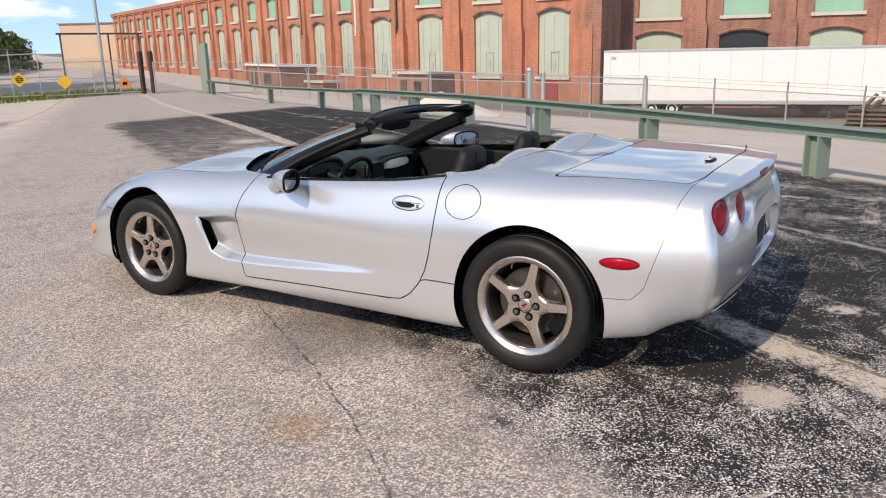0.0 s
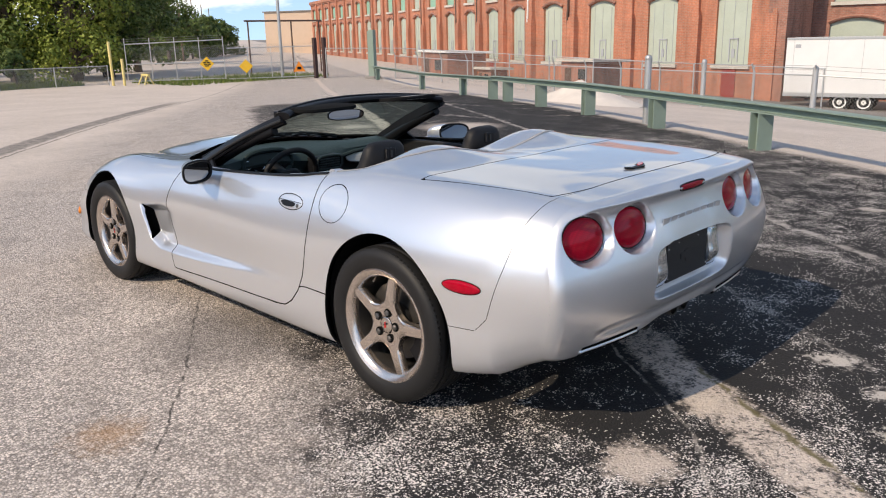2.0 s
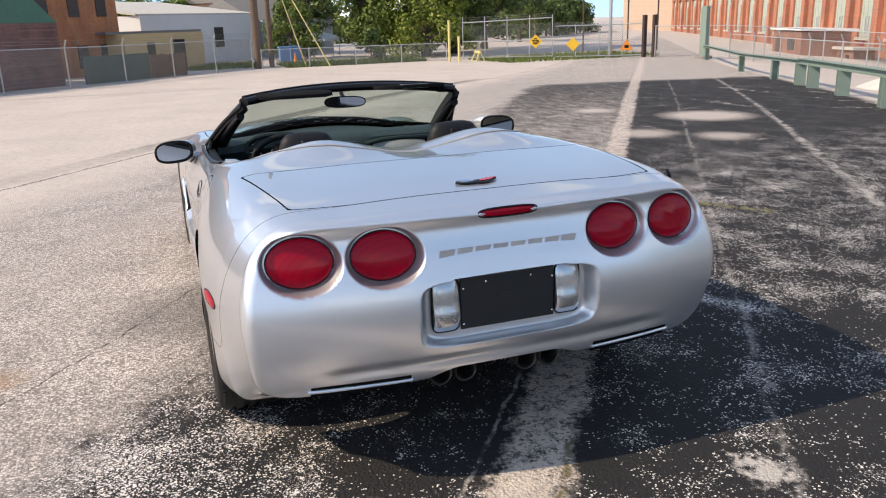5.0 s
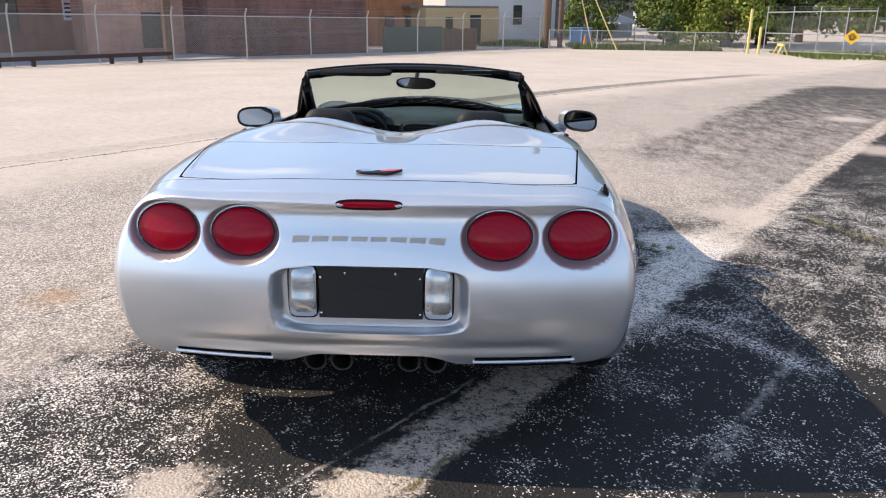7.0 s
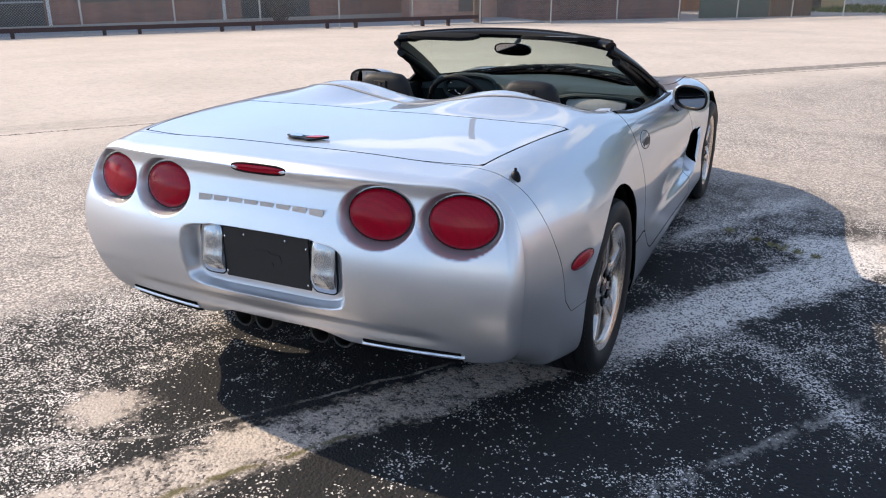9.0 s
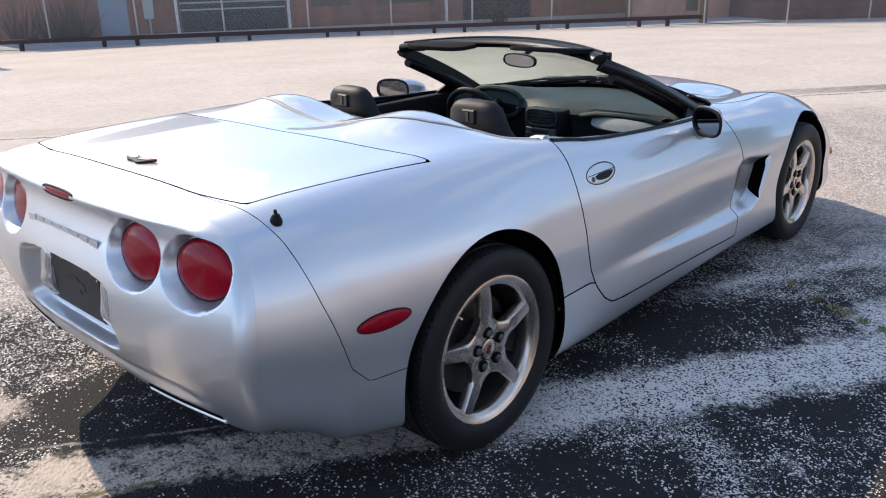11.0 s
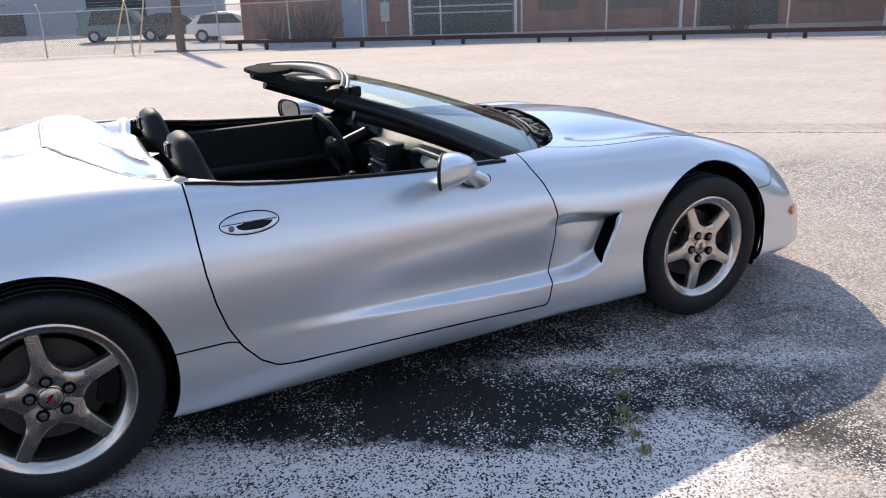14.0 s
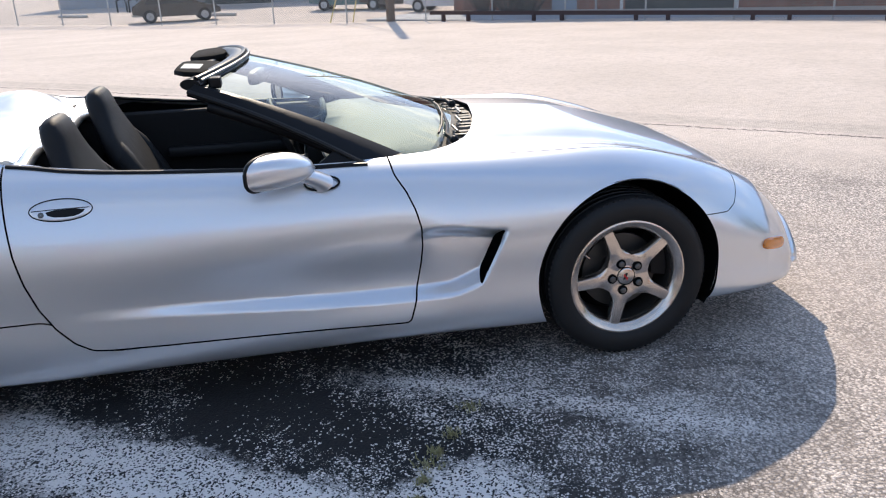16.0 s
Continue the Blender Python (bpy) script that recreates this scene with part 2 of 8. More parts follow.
GROUND = material("worn_asphalt", (0.3, 0.29, 0.28), 0.85, spec=0.3)
n = Nodes(GROUND)
x, y, z = n.xyz()[0:3]
wob = n.math("MULTIPLY", n.math("SUBTRACT", n.noise(0.9, 5, 0.65), 0.5), 1.5)
wob2 = n.math("MULTIPLY", n.math("SUBTRACT", n.noise(5.0, 6, 0.72), 0.5), 0.6)
wob3 = n.math("MULTIPLY", n.math("SUBTRACT", n.noise(24.0, 5, 0.75), 0.5), 0.35)


def side_of(k, c, soft, big=1.0, small=1.0, fine=1.0):
    """0 below the line y + k x = c, 1 above it, with ragged edges."""
    v = n.math("ADD", n.math("ADD", y, n.math("MULTIPLY", x, k)), -c)
    for w, f in ((wob, big), (wob2, small), (wob3, fine)):
        v = n.math("ADD", v, n.math("MULTIPLY", w, f))
    return n.math("ADD", n.math("DIVIDE", v, soft), 0.5, True)


def strip(k, c, half, soft, big=1.0, small=1.0, fine=1.0):
    a = side_of(k, c - half, soft, big, small, fine)
    b = side_of(k, c + half, soft, big, small, fine)
    return n.math("SUBTRACT", a, b, True)


def spot(cx, cy, r, soft):
    d = n.math("SQRT", n.math("ADD", n.math("POWER", n.math("SUBTRACT", x, cx), 2.0), n.math("POWER", n.math("SUBTRACT", y, cy), 2.0)))
    d = n.math("ADD", n.math("ADD", d, n.math("MULTIPLY", wob2, 0.5)), wob3)
    return n.math("DIVIDE", n.math("SUBTRACT", r, d), soft, True)


stone = n.voronoi(95.0, out="Distance")
stone_c = n.voronoi(95.0, out="Color")
small_c = n.voronoi(190.0, out="Color")
chip_c = n.voronoi(165.0, out="Color")
dust_c = n.voronoi(310.0, out="Color")
grain = n.noise(60.0, 5, 0.7)
patch = n.noise(0.55, 5, 0.62)
patch2 = n.noise(2.6, 5, 0.65)
patch3 = n.noise(9.0, 5, 0.7)
# pale worn asphalt, its stones laid bare
pale = n.mix(n.ramp(stone_c, [(0.28, 0.0), (0.70, 1.0)]), (0.34, 0.30, 0.27), (0.80, 0.71, 0.64))
pale = n.mix(n.ramp(small_c, [(0.58, 0.0), (0.80, 0.45)]), pale, (0.15, 0.132, 0.120))
pale = n.mix(n.ramp(stone, [(0.42, 0.0), (0.75, 0.65)]), pale, (0.12, 0.105, 0.095))
pale = n.mix(n.ramp(patch2, [(0.34, 0.32), (0.50, 0.0)]), pale, (0.17, 0.15, 0.135))
pale = n.mix(n.ramp(patch, [(0.50, 0.0), (0.68, 0.40)]), pale, (0.52, 0.44, 0.38))
# the concrete further out, and beyond the barrier
slab = n.mix(n.ramp(patch, [(0.3, 0.0), (0.7, 1.0)]), (0.56, 0.49, 0.43), (0.68, 0.595, 0.53))
slab = n.mix(n.ramp(n.noise(30.0, 5, 0.7), [(0.35, 0.30), (0.60, 0.0)]), slab, (0.32, 0.27, 0.235))
slab = n.mix(n.ramp(patch3, [(0.38, 0.35), (0.52, 0.0)]), slab, (0.38, 0.33, 0.29))
# dark sealer, worn through in flecks and patches
wear = n.math("ADD", n.math("MULTIPLY", patch2, 0.55), n.math("MULTIPLY", patch3, 0.45))
# how far the sealer is lost: much at the left rear and along the passenger side, little in the two dark pools
loss = n.math("ADD", n.math("MULTIPLY", spot(-2.5, 1.5, 2.2, 1.5), 0.10), n.math("MULTIPLY", spot(1.6, -1.7, 1.9, 0.9), 0.09))
# the last spot thins the flecks under the tail, deepening the car's shadow there
for cx, cy, r, amount in ((0.05, -1.10, 0.52, 0.06), (-0.35, -0.85, 0.40, 0.03), (1.05, -1.50, 0.36, 0.06), (1.45, -1.30, 0.25, 0.08), (-2.3, -1.5, 1.3, 0.05), (-2.0, 0.10, 0.75, 0.13)):
    loss = n.math("SUBTRACT", loss, n.math("MULTIPLY", spot(cx, cy, r, 0.30), amount))
fleck = n.ramp(n.math("ADD", chip_c, n.math("ADD", n.math("MULTIPLY", n.math("SUBTRACT", wear, 0.5), 1.25), loss)), [(0.800, 0.0), (0.822, 1.0)])
fleck2 = n.ramp(n.math("ADD", dust_c, n.math("ADD", n.math("MULTIPLY", n.math("SUBTRACT", patch2, 0.5), 1.2), loss)), [(0.86, 0.0), (0.89, 0.95)])
away = n.ramp(n.math("DIVIDE", x, 24.0), [(0.07, 0.0), (0.15, 0.85)])
fleck = n.math("MULTIPLY", fleck, n.math("SUBTRACT", 1.0, away))
fleck2 = n.math("MULTIPLY", fleck2, n.math("SUBTRACT", 1.0, away))
seal = n.mix(grain, (0.010, 0.010, 0.011), (0.034, 0.033, 0.033))
seal = n.mix(fleck2, seal, (0.50, 0.465, 0.435))
seal = n.mix(fleck, seal, (0.80, 0.745, 0.70))
streaky = n.noise(1.0, 6, 0.65, n.mapping((0.35, 1.7, 1.0), (0, 0, 0.55)))
worn_through = n.ramp(n.math("ADD", n.math("MULTIPLY", wear, 0.5), n.math("MULTIPLY", streaky, 0.5)), [(0.578, 0.0), (0.602, 0.95)])
seal = n.mix(n.math("MULTIPLY", n.math("MULTIPLY", worn_through, n.math("SUBTRACT", 1.0, spot(-2.0, -0.8, 1.9, 0.7))), n.ramp(stone, [(0.35, 1.0), (0.7, 0.35)])), seal, (0.50, 0.44, 0.39))
sealed = n.math("SUBTRACT", side_of(0.615, -6.80, 0.2, 0.25, 0.3, 1.0), side_of(0.615, 0.45, 0.35, 0.8, 1.0, 1.3), True)
sealed = n.math("MULTIPLY", sealed, n.math("SUBTRACT", 1.0, n.ramp(n.math("DIVIDE", n.math("ADD", x, wob), 24.0), [(0.56, 0.0), (0.60, 1.0)])))
sealed = n.math("SUBTRACT", sealed, spot(2.85, -1.6, 1.15, 0.5), True)
sealed = n.math("SUBTRACT", sealed, n.math("MULTIPLY", n.math("MAXIMUM", spot(0.58, -1.98, 0.36, 0.2), spot(1.75, -2.10, 0.70, 0.3)), 0.85), True)
# beyond the car the sealer left of the stall line is scoured to streaks, most where it is nearest
scour = n.noise(1.0, 9, 0.84, n.mapping((2.2, 6.0, 1.0), (0, 0, 0.60)))
bare = n.math("MULTIPLY", side_of(0.68, -1.55, 0.25, 0.1, 0.4, 0.6), n.ramp(n.math("DIVIDE", x, 24.0), [(0.03, 0.0), (0.08, 1.0)]))
bare = n.math("MULTIPLY", bare, n.ramp(n.math("ADD", scour, n.math("ADD", n.math("MULTIPLY", wob3, 0.5), n.math("MULTIPLY", n.math("SUBTRACT", n.math("DIVIDE", x, 24.0), 0.27), -0.50))), [(0.40, 0.10), (0.62, 0.86)]))
sealed = n.math("MULTIPLY", sealed, n.math("SUBTRACT", 1.0, bare))
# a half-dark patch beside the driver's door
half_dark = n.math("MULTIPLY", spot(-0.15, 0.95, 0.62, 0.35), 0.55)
far = side_of(0.76, 4.6, 1.2, 1.0, 1.0, 1.0)
yard = n.math("SUBTRACT", 1.0, side_of(0.615, -6.95, 0.15, 0.1, 0.1, 0.3))
road = n.math("SUBTRACT", 1.0, side_of(0.615, -17.0, 2.0, 1.0, 1.0, 1.0))
col = n.mix(n.math("MAXIMUM", far, yard), pale, slab)
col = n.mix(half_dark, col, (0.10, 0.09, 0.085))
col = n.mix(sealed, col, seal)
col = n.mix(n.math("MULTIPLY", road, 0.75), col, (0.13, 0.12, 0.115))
# old stall line, broad and broken; thinner marks beside it
chip = n.ramp(n.noise(13.0, 6, 0.75), [(0.36, 0.1), (0.50, 1.0)])
line = n.math("MULTIPLY", strip(0.68, -1.62, 0.140, 0.06, 0.10, 0.38, 0.55), chip)
line = n.math("MULTIPLY", line, n.ramp(n.math("ADD", stone_c, patch3), [(0.60, 0.15), (0.95, 1.0)]))
grit = n.ramp(n.math("ADD", chip_c, n.math("MULTIPLY", patch3, 0.6)), [(0.60, 0.0), (0.66, 1.0)])
gritty = spot(0.0, -1.5, 1.35, 0.5)
line = n.math("MULTIPLY", line, n.math("ADD", n.math("MULTIPLY", gritty, grit), n.math("SUBTRACT", 1.0, gritty)))
col = n.mix(line, col, (0.62, 0.53, 0.46))
# the line bleeds wide where the sealer flaked off beside the passenger door
bleed = n.math("MULTIPLY", strip(0.66, -1.60, 0.19, 0.10, 0.06, 0.45, 0.9), spot(-0.30, -1.35, 1.25, 0.4))
wedge = n.math("MULTIPLY", spot(0.52, -1.72, 0.30, 0.12), side_of(0.66, -1.80, 0.3, 0.1, 0.4, 0.6))
bleed = n.math("MAXIMUM", bleed, wedge)
col = n.mix(n.math("MULTIPLY", bleed, n.ramp(n.math("ADD", chip_c, n.math("MULTIPLY", patch3, 0.6)), [(0.60, 0.0), (0.68, 1.0)])), col, (0.80, 0.745, 0.70))
# a thin streak of bare stone past the front wheel
bleed = n.math("MULTIPLY", strip(0.52, -0.69, 0.055, 0.10, 0.06, 0.35, 0.8), spot(0.95, -1.15, 0.90, 0.4))
bleed = n.math("MAXIMUM", bleed, n.math("MULTIPLY", spot(1.30, -1.36, 0.17, 0.12), 0.9))
col = n.mix(n.math("MULTIPLY", bleed, n.ramp(n.math("ADD", chip_c, n.math("MULTIPLY", patch3, 0.6)), [(0.66, 0.0), (0.74, 1.0)])), col, (0.80, 0.745, 0.70))
for c, half, amount in ((-4.15, 0.05, 0.7), (-2.62, 0.016, 0.6)):
    l2 = n.math("MULTIPLY", strip(0.68, c, half, 0.04, 0.08, 0.3, 0.6), n.ramp(n.noise(5.0, 6, 0.75), [(0.44, 0.0), (0.54, amount)]))
    col = n.mix(l2, col, (0.50, 0.46, 0.42))
for cx, cy, r, soft, c, amount in ((-2.40, 0.63, 0.17, 0.10, (0.60, 0.51, 0.44), 0.85), (-0.74, 1.84, 0.20, 0.20, (0.36, 0.20, 0.09), 0.6), (-2.35, 0.02, 0.14, 0.1, (0.62, 0.53, 0.45), 0.8),
                                   (-2.60, -0.76, 0.11, 0.06, (0.60, 0.55, 0.50), 0.85), (-2.85, -0.52, 0.07, 0.05, (0.62, 0.57, 0.52), 0.8), (-3.0, -0.16, 0.07, 0.04, (0.62, 0.57, 0.50), 0.8), (-3.0, 1.4, 0.3, 0.3, (0.55, 0.47, 0.41), 0.6), (1.25, -2.35, 0.35, 0.2, (0.58, 0.5, 0.44), 0.7), (4.3, -4.9, 0.5, 0.3, (0.58, 0.5, 0.44), 0.7), (5.44, -6.76, 0.8, 0.4, (0.60, 0.52, 0.46), 0.8), (7.0, -5.73, 0.45, 0.3, (0.60, 0.52, 0.46), 0.8), (3.6, -5.6, 0.45, 0.3, (0.58, 0.5, 0.44), 0.7)):
    col = n.mix(n.math("MULTIPLY", spot(cx, cy, r, soft), amount), col, c)
# tarred joint across the lot, with the crack along its edge
tar = n.math("MULTIPLY", strip(0.79, 6.35, 0.26, 0.08, 0.12, 0.3, 0.8), n.math("MULTIPLY", n.ramp(n.math("DIVIDE", x, 24.0), [(0.24, 0.25), (0.32, 1.0)]), n.ramp(n.math("DIVIDE", x, 24.0), [(0.74, 1.0), (0.82, 0.0)])))
col = n.mix(n.math("MULTIPLY", tar, n.ramp(patch3, [(0.35, 0.9), (0.65, 0.5)])), col, (0.13, 0.12, 0.11))
edge = strip(0.79, 5.95, 0.018, 0.03, 0.12, 0.3, 0.8)
col = n.mix(edge, col, (0.03, 0.028, 0.026))
# single cracks and the dirt joint along the stall line
xw = n.math("ADD", x, n.math("ADD", n.math("MULTIPLY", wob3, 0.30), n.math("MULTIPLY", wob2, 0.22)))
yw = n.math("ADD", y, n.math("MULTIPLY", wob3, -0.30))


def along_line(points, half, soft):
    """1 on a broken line of ground points, 0 away from it."""
    best = None
    for (ax, ay), (bx, by) in zip(points, points[1:]):
        dx, dy = bx - ax, by - ay
        qx, qy = n.math("SUBTRACT", xw, ax), n.math("SUBTRACT", yw, ay)
        k = n.math("DIVIDE", n.math("ADD", n.math("MULTIPLY", qx, dx), n.math("MULTIPLY", qy, dy)), dx * dx + dy * dy, True)
        ex, ey = n.math("SUBTRACT", qx, n.math("MULTIPLY", k, dx)), n.math("SUBTRACT", qy, n.math("MULTIPLY", k, dy))
        d = n.math("SQRT", n.math("ADD", n.math("MULTIPLY", ex, ex), n.math("MULTIPLY", ey, ey)))
        best = d if best is None else n.math("MINIMUM", best, d)
    return n.math("DIVIDE", n.math("SUBTRACT", half + soft, best), soft, True)


thin = n.ramp(patch3, [(0.42, 0.05), (0.58, 0.85)])
for pts in ([(0.57, 0.72), (0.16, 0.99), (-0.37, 1.32), (-0.94, 1.73), (-1.25, 2.0)], [(4.0, 0.89), (3.92, 0.66)], [(-1.39, 2.13), (-1.1, 1.78)], [(-2.28, 1.25), (-2.0, 1.11), (-1.82, 0.97)]):
    col = n.mix(n.math("MULTIPLY", along_line(pts, 0.003, 0.006), thin), col, (0.028, 0.026, 0.025))
pale_crack = along_line([(-2.87, 0.94), (-2.43, 0.31), (-2.13, 0.07), (-1.81, -0.16), (-1.55, -0.36)], 0.004, 0.008)
col = n.mix(n.math("MULTIPLY", n.math("MULTIPLY", pale_crack, thin), 0.7), col, (0.55, 0.50, 0.45))
dirt = along_line([(-2.15, -0.27), (-2.45, -0.07), (-2.83, 0.17), (-3.3, 0.47)], 0.006, 0.016)
col = n.mix(n.math("MULTIPLY", dirt, n.ramp(patch3, [(0.40, 0.0), (0.50, 0.9)])), col, (0.13, 0.11, 0.045))
streak = along_line([(-0.84, -1.36), (-1.07, -1.6), (-1.4, -1.81)], 0.01, 0.09)
col = n.mix(n.math("MULTIPLY", streak, n.ramp(chip_c, [(0.56, 0.0), (0.60, 1.0)])), col, (0.74, 0.69, 0.65))
n.color(col)
n.rough(0.92)
n.bump(n.math("ADD", n.math("MULTIPLY", stone, -0.8), grain), 0.7, 0.008)

bm = bmesh.new()
ring_r = [0.0] + [1.2 * 1.13 ** k for k in range(58)]
seg = 96
rows = []
for r in ring_r:
    rows.append([bm.verts.new((r * math.cos(2 * math.pi * k / seg), r * math.sin(2 * math.pi * k / seg), ground_z(r * math.cos(2 * math.pi * k / seg), r * math.sin(2 * math.pi * k / seg)))) for k in range(seg)] if r else [bm.verts.new((0, 0, 0))])
for i in range(len(rows) - 1):
    for k in range(seg):
        a, b = rows[i], rows[i + 1]
        if len(a) == 1:
            bm.faces.new((a[0], b[k], b[(k + 1) % seg]))
        else:
            bm.faces.new((a[k], b[k], b[(k + 1) % seg], a[(k + 1) % seg]))
tagged(part("ground", bm, GROUND, smooth=True), "cracked grey asphalt lot with worn black sealer", "ground", kind="structure")

# ---- the car: body surface ----
# Lengthwise lines of the half body, keyed at stations along x.
STATION = np.array([-2.2, -2.0, -1.7, -1.33, -1.0, -0.6, 0.0, 0.5, 0.8, 1.05, 1.33, 1.6, 1.85, 2.05, 2.2, 2.27])
ACROSS = np.array([0.0, 0.35, 0.62, 0.80, 0.95, 1.16, 1.36, 1.56, 1.64])
LINE_Z = [
    [.925, .940, .950, .955, .955, .950, .930, .900, .885, .872, .845, .775, .690, .598, .500, .425],
    [.923, .938, .949, .955, .955, .950, .925, .885, .862, .848, .822, .757, .675, .582, .482, .405],
    [.918, .932, .944, .950, .948, .935, .900, .855, .826, .815, .800, .742, .658, .560, .452, .375],
    [.905, .916, .923, .920, .905, .870, .832, .812, .800, .798, .790, .732, .642, .535, .420, .342],
    [.830, .830, .822, .805, .795, .775, .750, .735, .725, .722, .715, .655, .565, .460, .355, .290],
    [.660, .645, .625, .610, .600, .585, .570, .560, .550, .545, .535, .490, .430, .360, .285, .240],
    [.500, .475, .450, .440, .405, .385, .370, .365, .360, .360, .360, .340, .310, .275, .240, .218],
    [.352, .296, .236, .200, .172, .168, .172, .176, .172, .170, .180, .190, .190, .190, .190, .190],
    [.337, .281, .224, .190, .160, .156, .160, .164, .160, .158, .168, .178, .178, .178, .178, .178],
]
LINE_Y = [
    [0.0] * 16,
    [.340, .350, .360, .360, .360, .360, .360, .355, .350, .350, .350, .340, .320, .290, .240, .195],
    [.565, .590, .615, .620, .620, .620, .620, .610, .595, .592, .590, .570, .540, .485, .405, .330],
    [.700, .730, .760, .775, .785, .790, .790, .780, .760, .750, .745, .730, .700, .642, .560, .475],
    [.790, .820, .855, .868, .862, .856, .852, .850, .842, .845, .852, .842, .805, .742, .652, .560],
    [.845, .880, .922, .932, .915, .906, .904, .904, .900, .906, .912, .902, .868, .805, .715, .620],
    [.835, .875, .918, .930, .916, .908, .904, .904, .900, .902, .905, .897, .868, .808, .722, .630],
    [.775, .822, .880, .900, .892, .886, .882, .880, .878, .878, .880, .875, .848, .792, .708, .618],
    [.700, .750, .810, .830, .825, .820, .815, .812, .810, .810, .812, .808, .780, .725, .645, .560],
]


def spline_matrix(knots):
    """Values to slopes of the natural cubic spline over the knots."""
    k = len(knots)
    h = np.diff(knots)
    a, b = np.zeros((k, k)), np.zeros((k, k))
    a[0, 0], a[0, 1], b[0, 1], b[0, 0] = 2, 1, 3 / h[0], -3 / h[0]
    a[-1, -1], a[-1, -2], b[-1, -1], b[-1, -2] = 2, 1, 3 / h[-1], -3 / h[-1]
    for i in range(1, k - 1):
        a[i, i - 1], a[i, i], a[i, i + 1] = h[i], 2 * (h[i - 1] + h[i]), h[i - 1]
        b[i, i - 1] = -3 * h[i] / h[i - 1]
        b[i, i + 1] = 3 * h[i - 1] / h[i]
        b[i, i] = 3 * h[i] / h[i - 1] - 3 * h[i - 1] / h[i]
    return np.linalg.solve(a, b)


def hermite(knots, vals, slopes, x):
    i = int(min(max(np.searchsorted(knots, x) - 1, 0), len(knots) - 2))
    h = knots[i + 1] - knots[i]
    t = (x - knots[i]) / h
    return ((2 * t ** 3 - 3 * t ** 2 + 1) * vals[i] + (t ** 3 - 2 * t ** 2 + t) * h * slopes[i]
            + (-2 * t ** 3 + 3 * t ** 2) * vals[i + 1] + (t ** 3 - t ** 2) * h * slopes[i + 1])


FINE_X = np.linspace(-2.2, 2.27, 4471)
_sx = spline_matrix(STATION)
_sv = spline_matrix(ACROSS)
TAB_Y = np.array([[hermite(STATION, v, s, q) for q in FINE_X] for v, s in ((np.array(l), _sx @ np.array(l)) for l in LINE_Y)]).T
TAB_Z = np.array([[hermite(STATION, v, s, q) for q in FINE_X] for v, s in ((np.array(l), _sx @ np.array(l)) for l in LINE_Z)]).T
SLO_Y, SLO_Z = TAB_Y @ _sv.T, TAB_Z @ _sv.T
REAR_R, NOSE_R = 0.035, 0.035


def section(u, v):
    f = (min(max(u, -2.2), 2.27) + 2.2) / 0.001
    i = int(min(f, 4469))
    w = f - i
    a = hermite(ACROSS, TAB_Y[i] * (1 - w) + TAB_Y[i + 1] * w, SLO_Y[i] * (1 - w) + SLO_Y[i + 1] * w, v)
    b = hermite(ACROSS, TAB_Z[i] * (1 - w) + TAB_Z[i + 1] * w, SLO_Z[i] * (1 - w) + SLO_Z[i + 1] * w, v)
    return a, b


TAIL_Z = np.array([0.30, 0.36, 0.42, 0.52, 0.62, 0.70, 0.79, 0.88, 0.94])
TAIL_X = np.array([-2.135, -2.178, -2.210, -2.246, -2.258, -2.246, -2.218, -2.197, -2.200])
_ts = spline_matrix(TAIL_Z) @ TAIL_X


def tail_x(y, z):
    """The rear face."""
    return hermite(TAIL_Z, TAIL_X, _ts, min(max(z, 0.30), 0.94)) + 0.080 * (abs(y) / 0.84) ** 2.6


def nose_x(y, z):
    return 2.31 - 0.041 * (abs(y) / 0.5) ** 2 - 0.6 * (z - 0.28) ** 2


def bump_1(x, c, w):
    return math.exp(-((x - c) / w) ** 2)


def scoop(x, z):
    """How far the side is drawn in: the cove behind the front wheel, running out along the door."""
    low = 0.332 + 0.052 * smoothstep(0.5, -0.75, x) + 0.045 * smoothstep(0.62, 0.80, x)            # the lower edge of the cove
    high = 0.600 - 0.03 * smoothstep(0.55, 0.85, x)
    deep = 0.046 * smoothstep(-0.82, 0.55, x)
    front = 0.856 - 0.49 * min(0.200, max(0.0, 0.570 - z))                 # leaning front edge
    a = smoothstep(low - 0.006, low + 0.042, z)
    b = 1 - smoothstep(low + 0.05, high + 0.10, z)
    if x > 0.46:
        k = smoothstep(0.46, 0.62, x)
        b = (1 - k) * b + k * (1 - smoothstep(high - 0.05, high + 0.012, z))
    c = 1 - smoothstep(front - 0.026, front, x)
    return (deep + 0.022 * smoothstep(0.5, 0.75, x)) * a * b * c


